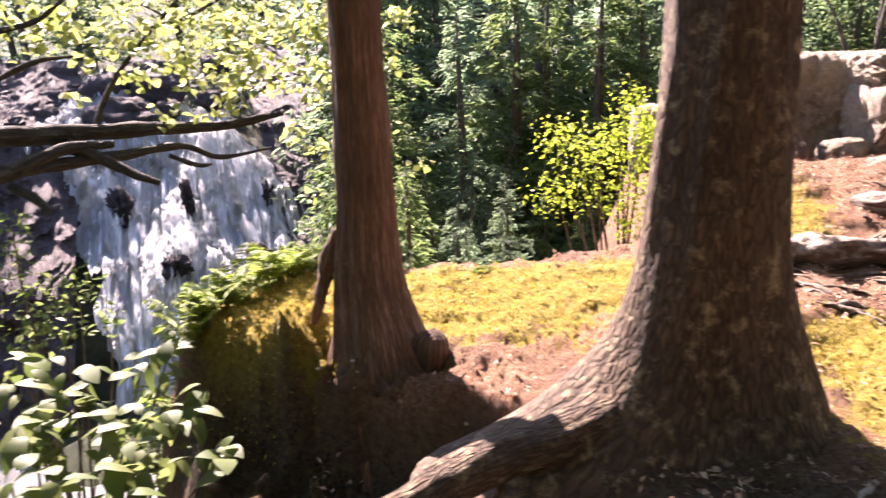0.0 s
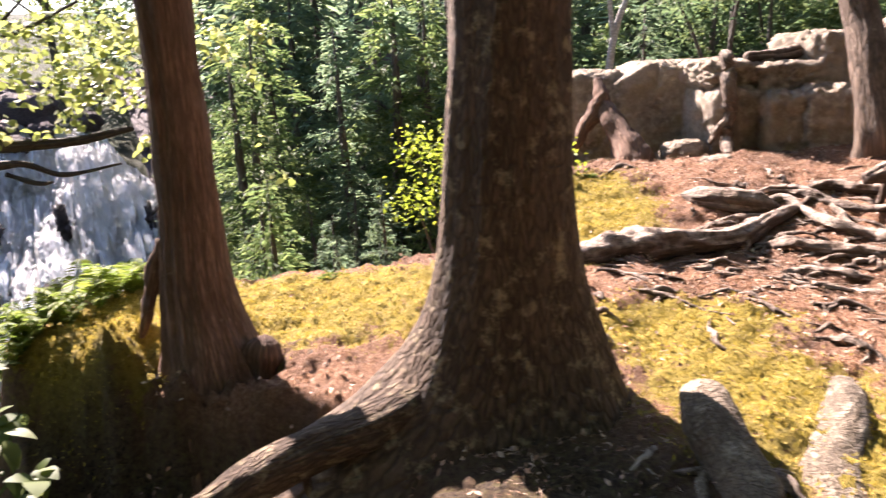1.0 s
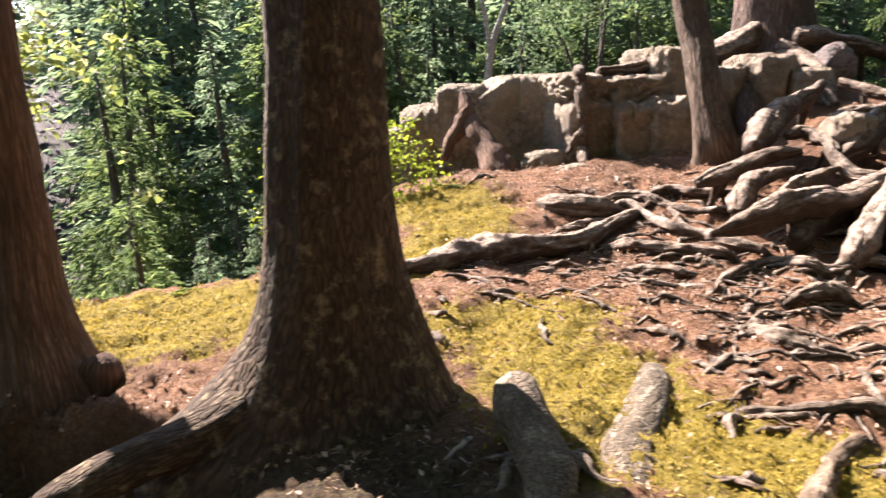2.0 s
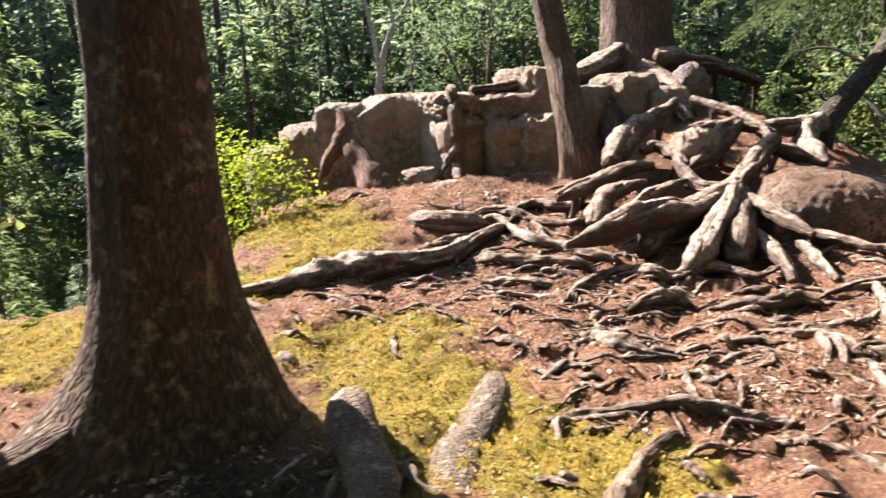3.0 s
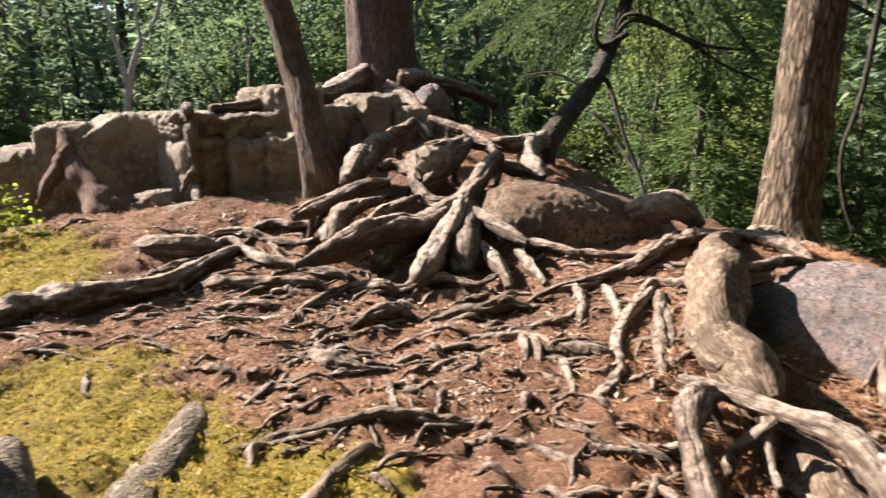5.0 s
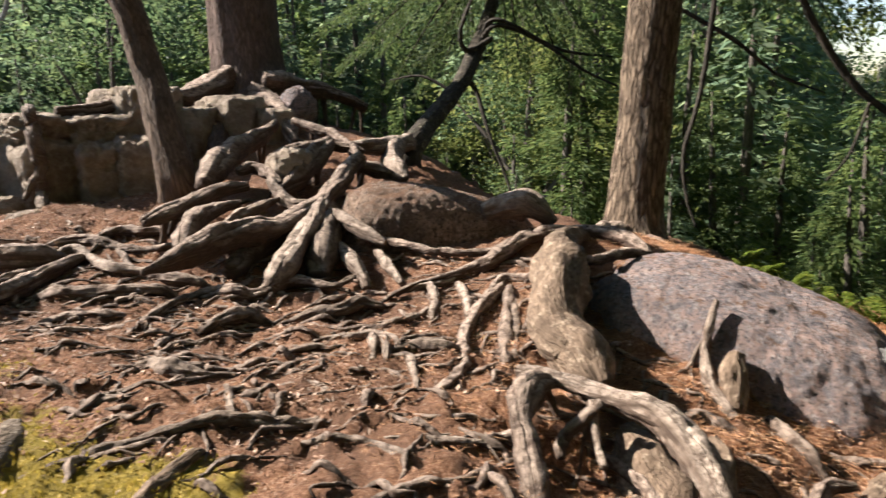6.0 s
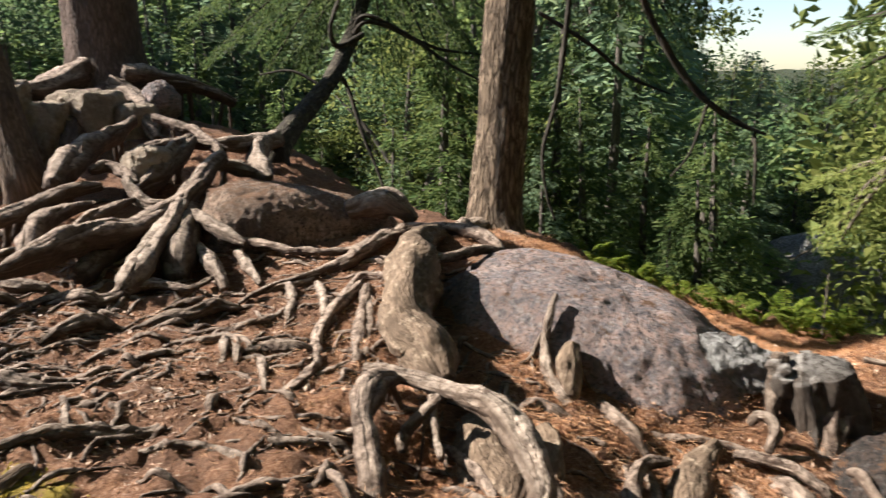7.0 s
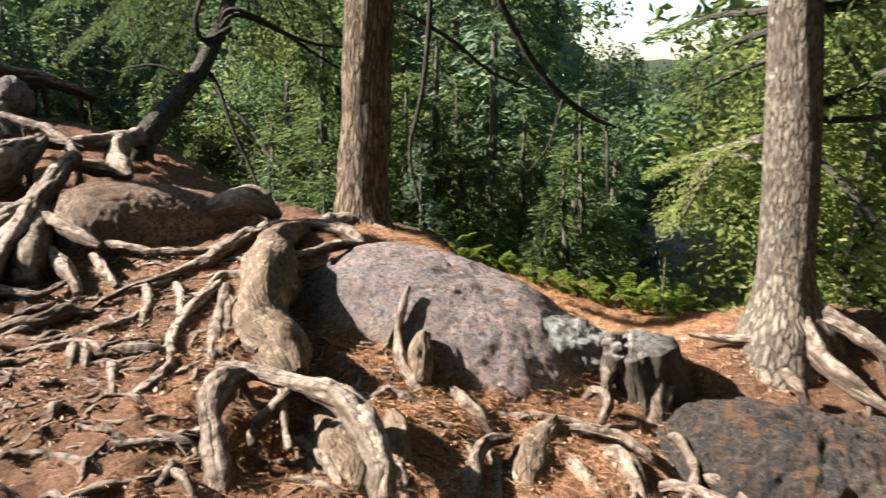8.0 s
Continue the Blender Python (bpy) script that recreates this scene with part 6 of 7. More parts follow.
def falls():
    s, v = np.meshgrid(np.linspace(0, 1, 260), np.linspace(0, 1, 300))
    zc, back = np.interp(v, FALL_V, FALL_Z), np.interp(v, FALL_V, FALL_B)
    left = np.interp(v, [0, 0.3, 0.45, 0.65, 0.70, 1.0], [-8.5, -5.0, -3.2, -2.4, -1.9, -2.6])
    right = np.interp(v, [0, 0.18, 0.34, 0.45, 0.70, 1.0], [-3.2, -1.0, 1.2, 2.1, 3.6, 3.2])
    right = right + 0.35 * rough(v * 9, 0.5, 0, 3, 0.5, 4)
    left = left + 0.35 * rough(v * 9, 7.5, 0, 3, 0.5, 4)
    across = (left + (right - left) * s) * 1.08 * np.interp(v, FALL_V, FALL_K) + 0.25
    lobes = np.abs(rough(across * 1.5, v * 1.2, 0, 3, 0.5, 8))
    back = back - 0.6 * rough(across * 0.7, v * 3.5, 0, 4, 0.55, 5) + 0.5 * np.exp(-(lobes / 0.07) ** 2) * sstep(0.3, 0.42, v) - 0.3 * rough(across * 5.0, v * 2.6, 0, 5, 0.65, 18) - 0.16 * rough(across * 4, v * 26, 0, 4, 0.7, 19) + 1.2 * np.abs(2 * s - 1) ** 6
    zc = zc + 0.25 * rough(across * 0.9, v * 8, 0, 4, 0.5, 6) + 0.12 * rough(across * 4, v * 22, 0, 4, 0.65, 16)
    back = back - 0.5 * rough(across * 1.1, v * 7, 0, 4, 0.6, 23) - 0.22 * rough(across * 3.0, v * 20, 0, 4, 0.65, 29)
    X, Y = by_falls(across, back)
    tagged(sheet("waterfall", X, Y, zc, WATER, np.stack([across, v * 14], -1).reshape(-1, 2)), "white water tumbling over a stepped rock face", "waterfall")
    for k, (a0, a1, lift) in enumerate(((3.0, 11.5, 2.4), (-11.0, -3.0, 0.6))):
        s, v = np.meshgrid(np.linspace(0, 1, 130), np.linspace(0, 1, 130))
        a = a0 + (a1 - a0) * s
        edge = s if k == 0 else 1 - s
        z = np.interp(v, FALL_V, FALL_Z) + lift * edge * (1 - v)
        b = np.interp(v, FALL_V, FALL_B) * (1 - 0.55 * edge) + 0.5 - 1.6 * edge
        block = np.floor(rough(a * 0.5, z * 0.6, 0, 3, 0.55, 60 + k) * 4) / 4
        b = b - 0.8 * block - 0.35 * rough(a * 1.3, z * 1.3, 0, 4, 0.6, 64 + k)
        X, Y = by_falls(a, b)
        tagged(sheet("cliff", X, Y, z, CLIFF, None, None, False), "broken purple-brown rock face beside the falls", "cliff")
    rng = np.random.default_rng(3)
    for k in range(22):
        v = rng.uniform(0.05, 0.33)
        a = rng.uniform(-8.5, 2.2)
        x, y = by_falls(a, np.interp(v, FALL_V, FALL_B))
        h = rng.uniform(0.35, 1.0)
        tagged(boulder("cliff_rock", (x, y, float(np.interp(v, FALL_V, FALL_Z))), (h, h * 0.8, h * 0.7), 100 + k, CLIFF, rng.uniform(0, 90), 10, 4.0, 0.16, 0.05, 24), "dark purple-brown rock in the rapids above the falls", "rock", group="rocks in the rapids")
    for a, z, b, h in ((-1.75, -2.75, 4.2, (0.30, 0.5, 0.45)), (0.2, -2.65, 4.2, (0.14, 0.5, 0.5)), (2.7, -2.75, 4.1, (0.16, 0.5, 0.3)), (-0.4, -4.0, 1.4, (0.3, 0.4, 0.2)), (1.9, -3.9, 1.5, (0.25, 0.4, 0.2))):
        x, y = by_falls(a, b)
        tagged(boulder("wet_rock", (x, y, z), h, 160 + int(a * 10), WET_ROCK, 20, 0, 3.0, 0.5, 0.2, 30), "dark wet rock standing in the falling water", "rock", group="rocks in the falls")


falls()
for k, (x, y, z, h) in enumerate(((31.6, -0.9, -6.4, (1.6, 1.5, 2.0)), (31.0, 0.6, -6.6, (1.8, 1.4, 2.6)), (30.2, -2.0, -7.0, (0.9, 0.8, 0.6)), (29.5, -2.9, -7.0, (0.7, 0.9, 0.4)))):
    tagged(boulder("river_rock", (x, y, z), h, 140 + k, LEDGE, 30 * k, 0, 4.0, 0.14, 0.06, 30, 5), "dark blue-grey rock standing by the river", "rock", group="rocks by the river")
rx, ry = np.meshgrid(np.linspace(-60, 90, 90), np.linspace(-70, 60, 90))
tagged(sheet("river", rx, ry, -7.0 + 0.12 * rough(rx, ry, 0, 3, 0.5, 2), WATER, np.stack([rx, ry], -1).reshape(-1, 2)), "foaming river in the gorge below the outcrop", "river", kind="structure")


# ---- maple over the gorge ----
maple = thing("maple_tree", "sunlit maple with sparse yellow-green leaves over the gorge", "tree")
tube("trunk", [(-4.6, 4.9, -6.0, 0.2), (-4.55, 4.95, -2.0, 0.17), (-4.45, 5.05, 0.5, 0.14), (-4.3, 5.2, 1.4, 0.11), (-4.0, 5.5, 2.6, 0.08), (-3.8, 5.8, 4.0, 0.04)], BARK_DARK, maple, 14, 10, 0.1)
for p in [[(-4.32, 5.25, 1.41, 0.104), (-3.84, 5.78, 1.34, 0.091), (-3.36, 6.25, 1.30, 0.083), (-2.75, 6.71, 1.27, 0.068), (-2.12, 7.09, 1.24, 0.047), (-1.61, 7.40, 1.31, 0.024)],
        [(-4.08, 5.13, 1.10, 0.081), (-3.58, 5.67, 1.06, 0.073), (-3.40, 5.88, 1.13, 0.063), (-3.21, 6.09, 1.20, 0.048), (-2.92, 6.32, 1.19, 0.027)],
        [(-3.25, 6.18, 1.21, 0.060), (-2.98, 6.17, 1.09, 0.054), (-2.75, 6.13, 0.97, 0.042), (-2.50, 6.10, 0.87, 0.026)],
        [(-3.57, 5.67, 1.08, 0.057), (-3.26, 6.05, 1.07, 0.054), (-2.85, 6.33, 1.09, 0.044), (-2.42, 6.58, 1.12, 0.033), (-2.12, 6.75, 0.98, 0.022), (-1.69, 7.05, 1.01, 0.011)],
        [(-2.52, 6.54, 1.04, 0.022), (-2.27, 6.50, 0.95, 0.022), (-2.15, 6.53, 0.95, 0.011)],
        [(-3.12, 6.46, 1.23, 0.034), (-3.08, 6.60, 1.49, 0.028), (-2.92, 6.79, 1.82, 0.023), (-2.66, 6.98, 2.16, 0.017), (-2.30, 7.17, 2.56, 0.012)],
        [(-3.73, 5.87, 1.71, 0.027), (-3.40, 6.16, 1.90, 0.022), (-3.16, 6.37, 1.94, 0.011)],
        [(-3.63, 5.93, 2.13, 0.027), (-3.35, 6.18, 2.22, 0.022), (-3.13, 6.27, 2.39, 0.016)],
        [(-3.52, 5.68, 0.97, 0.042), (-3.34, 5.64, 0.87, 0.036), (-3.20, 5.58, 0.77, 0.025)],
        [(-2.82, 6.82, 2.12, 0.023), (-2.39, 7.16, 2.26, 0.018), (-1.95, 7.46, 2.52, 0.012)]]:
    tube("limb", p, BARK_DARK, maple, 10, 8, 0.16, 0.0, int(-p[0][2] * 100))
clumps("crown", [(-3.49, 6.22, 2.27, 0.30),
        (-3.20, 6.35, 2.19, 0.33),
        (-2.92, 6.68, 2.12, 0.40),
        (-2.54, 6.91, 2.16, 0.40),
        (-2.15, 7.22, 2.15, 0.41),
        (-1.71, 7.51, 2.20, 0.45),
        (-1.30, 7.78, 2.08, 0.47),
        (-2.42, 7.05, 1.80, 0.35),
        (-2.07, 7.34, 1.67, 0.39),
        (-1.66, 7.62, 1.70, 0.40),
        (-1.30, 7.87, 1.56, 0.38),
        (-2.14, 7.31, 1.42, 0.21),
        (-1.93, 7.58, 1.87, 0.37),
        (-2.82, 6.82, 1.77, 0.23),
        (-2.57, 6.88, 1.42, 0.16),
        (-1.51, 7.80, 1.09, 0.24),
        (-1.34, 7.80, 0.87, 0.18),
        (-3.46, 6.24, 2.00, 0.19),
        (-3.12, 6.50, 1.89, 0.17),
        (-0.39, 8.33, 2.23, 0.23),
        (-0.44, 8.33, 1.75, 0.15),
        (-0.38, 8.18, 1.03, 0.10),
        (-0.21, 8.02, 0.62, 0.15),
        (-3.24, 6.44, 1.61, 0.12),
        (-1.39, 7.91, 0.38, 0.13),
        (-0.80, 8.32, 2.07, 0.40),
        (-1.13, 7.99, 2.36, 0.45),
        (-2.60, 6.76, 1.33, 0.11),
        (-2.34, 6.94, 1.35, 0.13)],
       42, (0.06, 0.115), LEAF_MAPLE, maple, 77, 0.85, 0.7, 0.9, True)

# ---- bushes and shrubs on the rim ----
bush = thing("hobblebush", "bush of large pale-edged leaves growing below the bank", "bush")
BUSH = [(-2.26, 3.17, 0.46, 0.19),
        (-2.10, 3.30, 0.30, 0.20),
        (-1.91, 3.60, 0.27, 0.17),
        (-1.80, 3.77, 0.30, 0.14),
        (-2.08, 2.74, 0.38, 0.23),
        (-1.86, 2.90, 0.25, 0.24),
        (-1.68, 3.27, 0.12, 0.19),
        (-1.41, 3.16, -0.03, 0.17),
        (-1.90, 2.51, 0.26, 0.22),
        (-1.65, 2.68, 0.14, 0.20),
        (-1.60, 3.41, 0.11, 0.16),
        (-2.00, 2.37, 0.34, 0.16)]
for k, (x, y, z, r) in enumerate(BUSH):
    tube("stem", [(-2.3 + 0.03 * k, 2.9, -1.6, 0.012), (x * 0.5 - 1.1, y * 0.5 + 1.4, z * 0.5 - 0.6, 0.01), (x, y, z, 0.005)], TWIG, bush, 6, 6, 0.1)
clumps("leaves", BUSH, 44, (0.10, 0.19), LEAF_BUSH, bush, 31, 0.55, 0.5, 2.2, True)
bramble = thing("rim_bush", "small-leaved bush hanging over the gorge", "bush")
BRAMBLE = [(-3.24, 5.03, 0.49, 0.21),
        (-3.07, 4.82, 0.26, 0.28),
        (-2.92, 5.14, 0.31, 0.24),
        (-2.78, 5.21, 0.00, 0.22),
        (-3.04, 4.53, 0.08, 0.22),
        (-2.91, 4.82, 0.03, 0.18),
        (-3.35, 5.26, 0.74, 0.20)]
for k, (x, y, z, r) in enumerate(BRAMBLE):
    tube("stem", [(-3.0, 4.7, -2.5, 0.012), (x, y, z - 0.5, 0.009), (x, y, z, 0.004)], TWIG, bramble, 6, 6, 0.1)
clumps("leaves", BRAMBLE, 90, (0.05, 0.09), LEAF_BUSH, bramble, 35, 0.55, 0.9, 1.0)
shrub = thing("rim_shrub", "bright yellow-green leafy shrub below the mossy shoulder", "shrub")
SHRUB = [(1.98, 6.89, 1.16, 0.33),
        (2.20, 6.73, 0.92, 0.36),
        (1.81, 6.77, 0.79, 0.33),
        (2.57, 6.86, 0.93, 0.25),
        (2.01, 6.51, 0.58, 0.38),
        (1.66, 6.42, 0.42, 0.26),
        (2.40, 6.54, 0.58, 0.32),
        (2.68, 6.70, 0.70, 0.21),
        (1.75, 6.16, 0.24, 0.25),
        (2.47, 6.92, 1.28, 0.15),
        (1.71, 6.81, 1.02, 0.27),
        (1.46, 6.67, 0.57, 0.32),
        (1.33, 6.94, 0.94, 0.36),
        (1.06, 6.69, 0.52, 0.35),
        (1.99, 7.55, 1.28, 0.28),
        (1.65, 7.38, 0.84, 0.28),
        (1.20, 7.50, 0.96, 0.28)]
for k, (x, y, z, r) in enumerate(SHRUB):
    tube("stem", [(1.6 + 0.03 * k, 6.9, -2.2, 0.02), (x * 0.6 + 0.7, y * 0.6 + 2.75, z - 0.9, 0.014), (x, y, z, 0.005)], TWIG, shrub, 6, 6, 0.1)
SHRUB += [(2.05, 6.7, 1.1, 0.3), (2.3, 6.85, 1.15, 0.25)]
clumps("leaves", SHRUB, 130, (0.035, 0.075), LEAF_SHRUB, shrub, 39, 0.6, 1.0, 0.7)


# ---- ferns ----
def fern(x, y, z, seed, fronds, length, rise=0.85):
    """A tuft of arching fronds, each a stalk with paired leaflets."""
    rng = np.random.default_rng(seed)
    tuft = thing("fern", "green fern tuft on the rim of the outcrop", "fern", "ferns on the rim")
    P, D, N, Ln = [], [], [], []
    stalks = []
    for f in range(fronds):
        az, l = rng.uniform(0, 2 * np.pi), length * rng.uniform(0.6, 1.1)
        u = np.linspace(0.05, 1, 16)
        c = np.stack([x + np.cos(az) * l * 0.5 * u, y + np.sin(az) * l * 0.5 * u, z - 0.02 + l * (rise * u - 0.62 * u ** 2)], 1)
        stalks.append(tube_data([(*c[0], 0.004), (*c[7], 0.003), (*c[-1], 0.0015)], 4, 4, 0.0))
        for sd in (-1, 1):
            P.append(c)
            D.append(np.tile([-np.sin(az) * sd + np.cos(az) * 0.35, np.cos(az) * sd + np.sin(az) * 0.35, -0.15], (16, 1)))
            N.append(np.tile([0, 0, 1.0], (16, 1)) + rng.normal(size=(16, 3)) * 0.55)
            Ln.append(l * 0.20 * np.sin(np.pi * np.clip(1.02 - u * 0.9, 0, 1)) + 0.01)
    Ln = np.concatenate(Ln)
    bundle("stem", stalks, FERN, tuft)
    leaf_cloud("fronds", np.vstack(P), np.vstack(D), np.vstack(N), Ln, Ln * 0.30, FERN, tuft, 0.1)


frng = np.random.default_rng(8)
for k, (x, y, z) in enumerate([(-1.11, 5.01, 0.26),
        (-1.26, 4.97, 0.20),
        (-1.40, 4.82, 0.17),
        (-1.56, 4.77, 0.13),
        (-1.69, 4.62, 0.11),
        (-1.84, 4.57, 0.07),
        (-1.98, 4.52, 0.06),
        (-2.08, 4.48, 0.04),
        (-2.18, 4.43, 0.03),
        (-1.71, 4.29, 0.10)]):
    g = ground_z(x, y)
    fern(x, y, g, 300 + k, 14, min(0.7, max(0.34, (z - g) * 2.2 + 0.2)), 1.1)
for k in range(13):
    u = k / 12
    x, y = -1.1 - 0.72 * u + frng.normal() * 0.05, 5.1 - 1.05 * u - 0.25 * math.sin(3.1 * u) * (1 - u) + frng.normal() * 0.05
    fern(x, y, ground_z(x, y), 410 + k, 11, frng.uniform(0.22, 0.5), 1.25)
for k in range(22):
    y = 1.0 - 3.0 * k / 21 + frng.normal() * 0.05
    x = 8.2 - 0.25 * max(0.0, -0.6 - y) + 0.08 * math.sin(y * 3) + frng.uniform(-0.05, 0.2)
    fern(x, y, ground_z(x, y), 340 + k, 10, frng.uniform(0.26, 0.46), 1.25)
for x, y in ((8.1, -1.15), (8.0, -1.3), (0.1, 4.75), (0.2, 4.7), (1.55, 4.85), (1.68, 4.95), (2.75, 6.35), (1.45, 4.9)):
    fern(x, y, ground_z(x, y), 380 + int(x * 10), 7, 0.15)

sapling = thing("sapling", "small yellow-green fir sapling at the crest of the slope", "sapling")
TOP = [(8.10, -1.22, ground_z(8.10, -1.22) + 0.07 * k, 0.17 - 0.022 * k) for k in range(1, 8)]
tube("stem", [(8.10, -1.22, ground_z(8.10, -1.22) - 0.03, 0.012), (8.11, -1.22, ground_z(8.10, -1.22) + 0.3, 0.008), (8.10, -1.22, ground_z(8.10, -1.22) + 0.56, 0.003)], TWIG, sapling, 6, 6, 0.1)
clumps("needles", TOP, 130, (0.03, 0.07), LEAF_SHRUB, sapling, 83, 0.25, 0.35, 0.8)

# ---- limbs and needles of the trees on the outcrop ----
for p in [[(10.40, 5.35, 2.55, 0.081), (9.97, 5.47, 2.38, 0.071), (9.81, 5.45, 2.64, 0.061), (9.90, 5.31, 3.09, 0.044)],
        [(10.55, 5.34, 2.75, 0.063), (11.13, 4.98, 2.52, 0.056), (11.62, 4.52, 2.09, 0.038), (11.90, 4.07, 1.82, 0.028)],
        [(9.86, 5.23, 1.80, 0.060), (9.76, 4.92, 1.17, 0.050), (9.75, 4.65, 0.63, 0.041), (9.68, 4.47, 0.25, 0.033)],
        [(10.55, 5.34, 2.83, 0.063), (11.44, 4.79, 2.39, 0.046), (12.07, 4.25, 2.27, 0.028)],
        [(9.78, 5.51, 1.80, 0.044), (9.61, 6.04, 2.04, 0.035), (9.45, 6.53, 2.00, 0.018)]]:
    joint = min(LEAN_STEM, key=lambda c: math.dist(c[:3], p[0][:3]))
    tube("limb", [(*joint[:3], p[0][3] * 0.6)] + [(*q[:3], q[3] * 0.55) for q in p], BARK_DARK, lean_tree, 8, 8, 0.14)
LEAN_BOUGHS = [[(11.5, 5.95, 4.0, 0.03), ((11.5 + x) / 2, (5.95 + y) / 2, (4.0 + z) / 2 + 0.25, 0.02), (x, y, z, 0.006)] for x, y, z in
               ((9.37, 7.48, 2.27), (9.74, 6.75, 1.97), (10.35, 6.39, 2.39), (11.57, 4.68, 1.78), (12.06, 4.19, 2.15), (10.96, 4.19, 2.64), (10.23, 7.73, 2.76), (11.81, 5.78, 2.15), (12.55, 3.58, 2.27), (10.72, 7.12, 1.91), (12.67, 6.63, 1.66), (11.69, 7.48, 2.03), (13.16, 5.41, 2.03), (9.74, 8.34, 2.88), (11.20, 8.34, 2.52))]
for b in LEAN_BOUGHS:
    tube("bough", b, BARK_DARK, lean_tree, 6, 6, 0.1)
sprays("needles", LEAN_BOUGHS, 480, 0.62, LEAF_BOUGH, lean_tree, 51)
for p in [[(9.57, 1.73, 3.12, 0.049), (9.61, 1.80, 2.37, 0.049), (9.47, 1.84, 1.66, 0.041), (9.27, 1.91, 1.07, 0.034), (9.23, 1.84, 0.60, 0.028), (9.23, 1.72, 0.27, 0.020)],
        [(9.41, 0.99, 3.06, 0.067), (9.62, 0.86, 2.59, 0.060), (9.85, 0.60, 2.04, 0.061), (10.04, 0.30, 1.64, 0.056), (10.24, -0.07, 1.36, 0.042), (10.28, -0.33, 1.25, 0.021)],
        [(10.26, -0.21, 1.29, 0.028), (10.11, -0.27, 0.92, 0.028), (10.06, -0.29, 0.49, 0.013)],
        [(9.66, 2.17, 2.65, 0.036), (10.04, 1.67, 2.28, 0.037), (10.42, 1.30, 1.90, 0.030), (10.69, 0.85, 1.68, 0.014)],
        [(10.05, 0.27, 1.60, 0.028), (9.97, 0.41, 1.05, 0.021), (9.88, 0.59, 0.78, 0.013)]]:
    tube("dead_limb", [(*q[:3], q[3] * 0.7) for q in p], BARK_DARK, mid_tree, 8, 8, 0.14)
MID_BOUGHS = [[(8.6, 2.15, 4.6, 0.03), ((8.6 + x) / 2, (2.15 + y) / 2, (4.6 + z) / 2 + 0.2, 0.02), (x, y, z, 0.005)] for x, y, z in
              ((10.00, 1.23, 2.67), (10.44, 0.35, 2.45), (10.66, 1.89, 2.56), (11.21, 0.79, 2.23))]
for b in MID_BOUGHS:
    tube("bough", b, BARK_DARK, mid_tree, 6, 6, 0.1)
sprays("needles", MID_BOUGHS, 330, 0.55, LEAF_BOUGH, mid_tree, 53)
RIGHT_LIMBS = [[(8.22, -1.94, 1.36, 0.037), (8.51, -1.76, 1.25, 0.044), (8.78, -1.49, 1.03, 0.040), (9.02, -1.31, 0.73, 0.030), (9.16, -1.18, 0.44, 0.018)],
        [(8.22, -1.92, 1.33, 0.026), (8.60, -1.62, 1.23, 0.028), (8.97, -1.29, 1.08, 0.024), (9.22, -1.00, 0.92, 0.012)],
        [(8.60, -1.67, 1.16, 0.022), (8.75, -1.43, 0.84, 0.023), (8.86, -1.24, 0.42, 0.012)],
        [(7.73, -2.29, 1.61, 0.039), (7.63, -2.49, 1.74, 0.039), (7.51, -2.71, 1.90, 0.038), (7.38, -2.92, 2.03, 0.033)],
        [(7.94, -2.19, 2.32, 0.040), (7.83, -2.44, 2.39, 0.040), (7.70, -2.71, 2.45, 0.034)],
        [(7.83, -2.30, 1.54, 0.025), (7.81, -2.60, 1.56, 0.025), (7.67, -2.94, 1.62, 0.020)],
        [(8.35, -1.87, 2.22, 0.032), (8.74, -1.59, 2.14, 0.028), (9.12, -1.22, 1.94, 0.018)],
        [(8.35, -1.89, 1.99, 0.027), (8.74, -1.56, 1.84, 0.023), (9.11, -1.19, 1.64, 0.012)],
        [(8.34, -1.85, 2.40, 0.032), (8.92, -1.41, 2.40, 0.029), (9.48, -0.94, 2.28, 0.019)]]
for n, p in enumerate(RIGHT_LIMBS):
    z = p[0][2]
    tube("limb", [(7.36 + 0.075 * (z - 1.0), -2.17 + 0.045 * (z - 1.0), z + 0.03, p[0][3] * 1.2)] + p[0 if n > 5 or n < 3 else 1:], BARK_GREY if n < 3 else BARK_DARK, right_tree, 8, 8, 0.14)
sprays("needles", RIGHT_LIMBS[:3], 520, 0.42, LEAF_YELLOW, right_tree, 55, (0.03, 0.07))
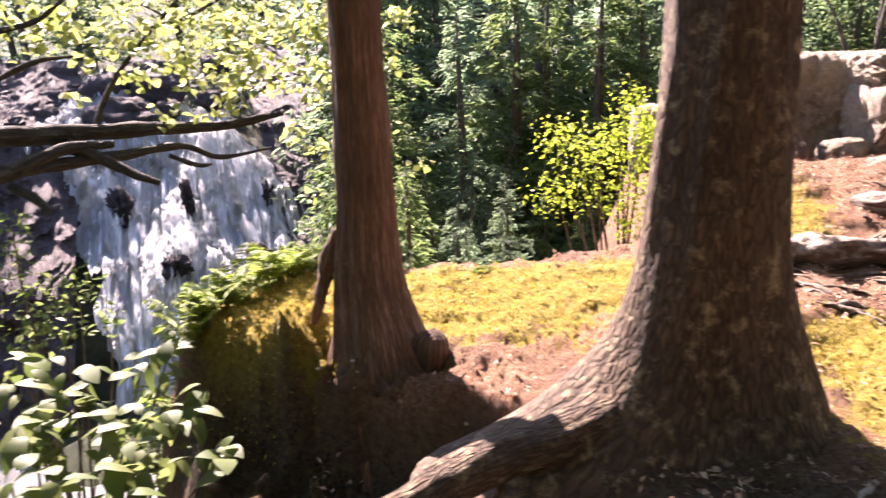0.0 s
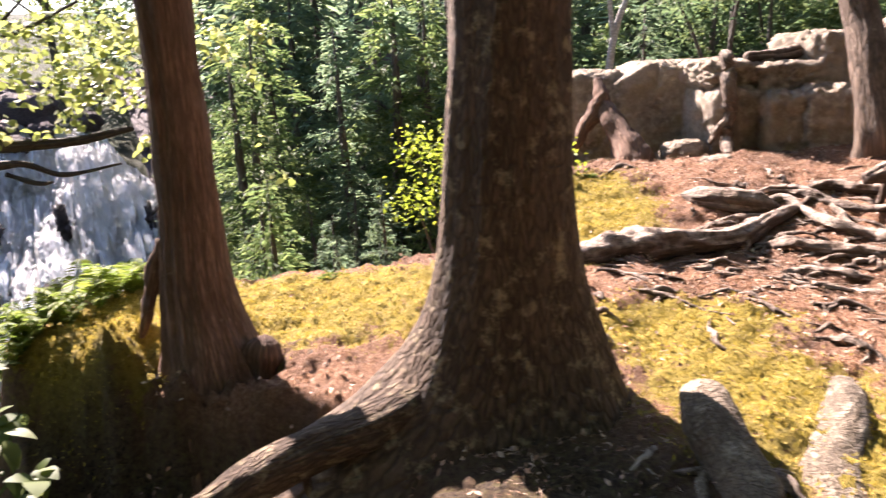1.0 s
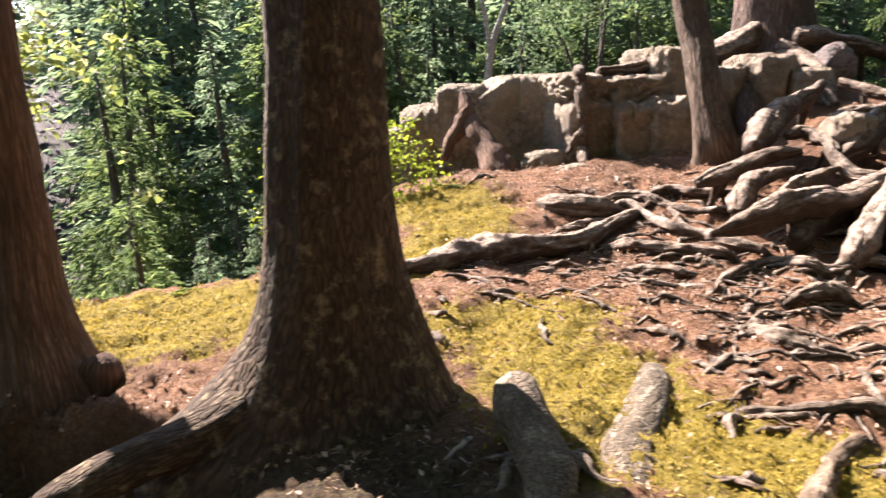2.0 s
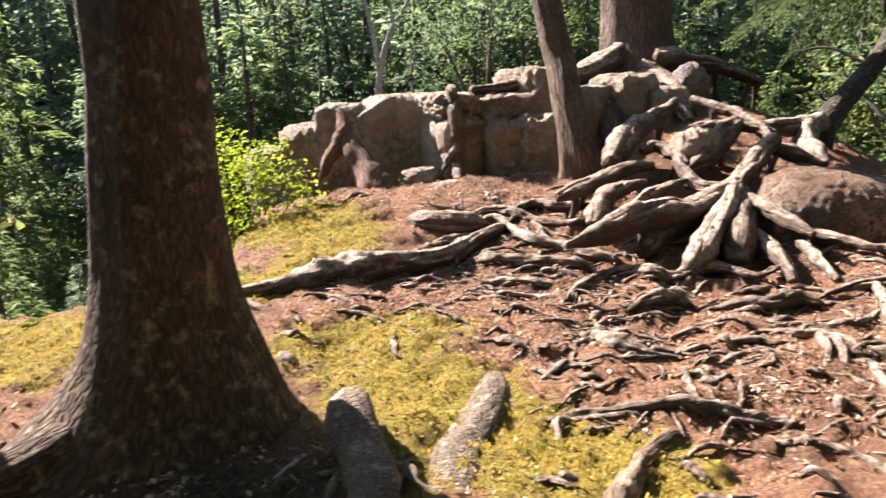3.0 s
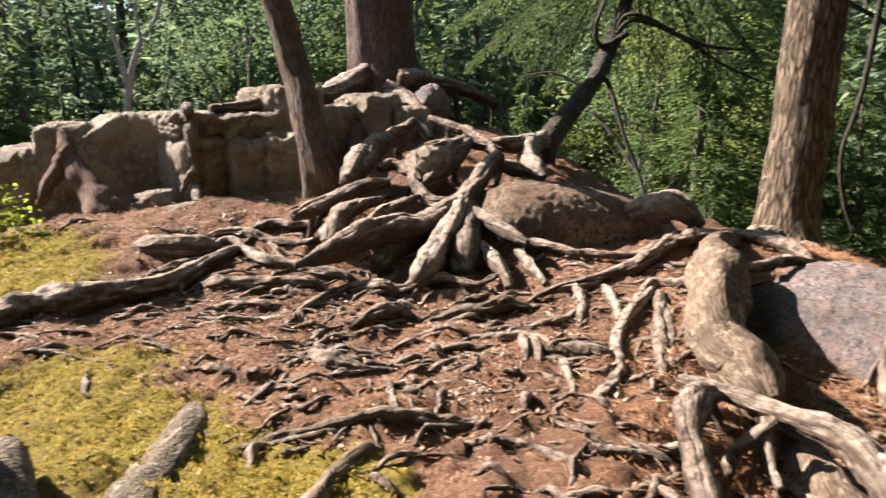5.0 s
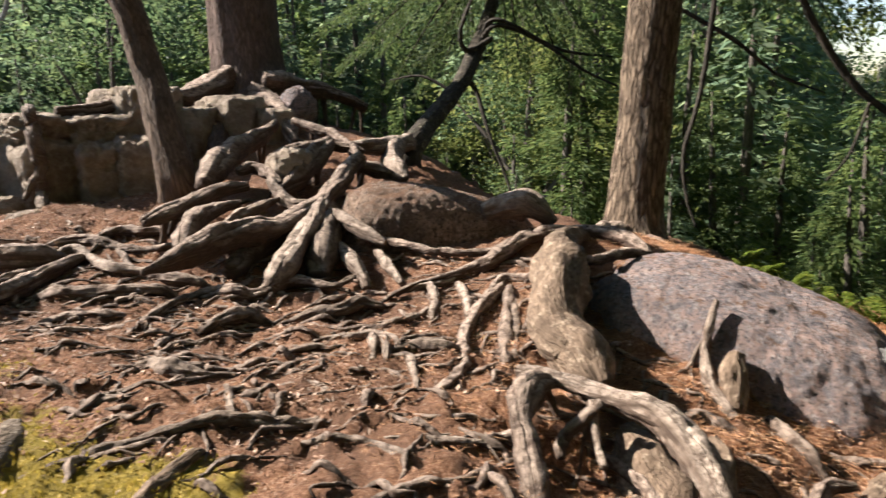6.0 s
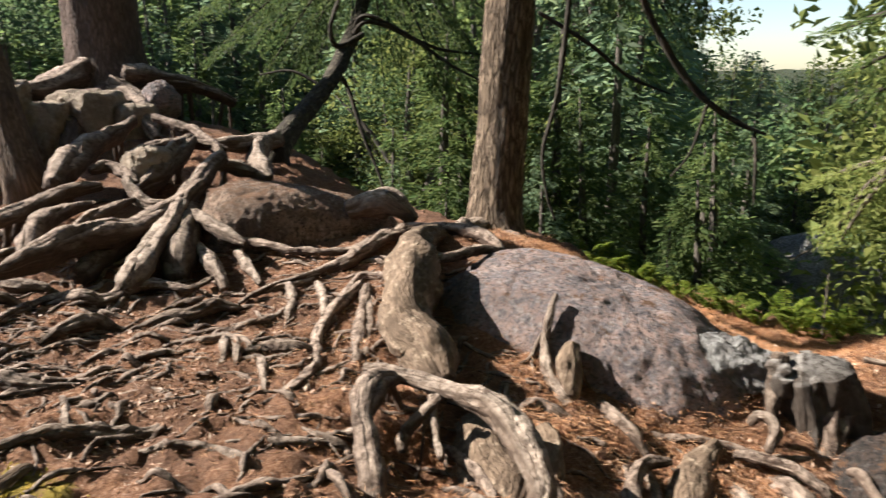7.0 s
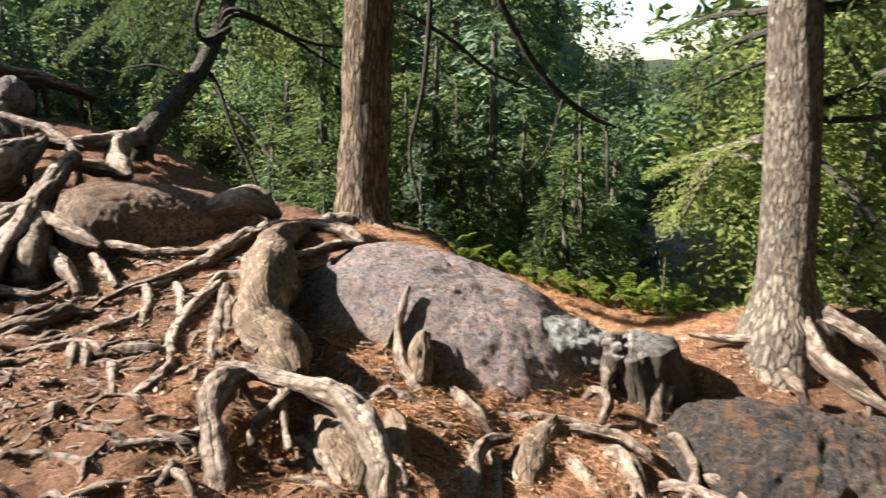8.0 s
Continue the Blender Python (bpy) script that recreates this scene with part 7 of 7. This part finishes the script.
HIGH = [[(7.55, -2.05, 2.9, 0.03), ((7.5 + x) / 2, (-2.1 + y) / 2, (2.9 + z) / 2 + 0.2, 0.02), (x, y, z, 0.005)] for x, y, z in
        ((8.6, -2.9, 2.0), (8.3, -3.4, 1.7), (8.9, -3.2, 1.5), (7.9, -3.6, 2.2))]
sprays("needles", HIGH + RIGHT_LIMBS[3:], 260, 0.45, LEAF_HEMLOCK, right_tree, 57)

# ---- unseen crowns added high above the path, to shut out light from the sky ----
for n, (owner, x, y, z, wide, count, mat) in enumerate(((near_tree, 1.0, 0.4, 8.8, 4.4, 75, LEAF_FAR), (left_tree, -1.8, 1.6, 9.0, 3.2, 45, LEAF_FAR), (pine, 7.8, 7.8, 11.0, 3.4, 30, LEAF_FIR), (slant, 4.2, 7.0, 13.5, 2.4, 30, LEAF_FAR),
                                                        (mid_tree, 8.6, 0.2, 9.2, 4.2, 70, LEAF_HEMLOCK), (right_tree, 7.0, -3.6, 8.6, 4.6, 80, LEAF_HEMLOCK), (lean_tree, 11.6, 6.0, 7.5, 2.6, 30, LEAF_HEMLOCK))):
    crng = np.random.default_rng(700 + n)
    C = [(x + wide * a * math.cos(t), y + wide * a * math.sin(t), z + h, wide * 0.3) for a, t, h in zip(crng.random(count) ** 0.5, crng.uniform(0, 6.28, count), crng.uniform(-1.2, 2.6, count))]
    clumps("crown", C, 8, (0.2, 0.36), mat, owner, 720 + n, 0.6, 0.7, 1.2)

# ---- bare birch across the gorge ----
birch = thing("birch_tree", "bare white forked birch across the gorge", "tree")
tube("trunk", [(6.3, 14.4, -2.5, 0.10), (6.35, 14.4, 0.8, 0.085), (6.45, 14.4, 2.0, 0.075), (6.75, 14.35, 2.9, 0.06), (7.2, 14.3, 3.6, 0.045), (7.4, 14.3, 4.8, 0.02)], BIRCH, birch, 10, 8, 0.08)
tube("limb", [(6.45, 14.4, 2.0, 0.06), (6.35, 14.4, 2.8, 0.05), (6.2, 14.4, 3.7, 0.035), (6.25, 14.4, 5.0, 0.015)], BIRCH, birch, 8, 8, 0.08)
tube("limb", [(6.8, 14.35, 3.0, 0.04), (6.75, 14.3, 3.6, 0.03), (6.9, 14.3, 4.3, 0.012)], BIRCH, birch, 8, 8, 0.08)
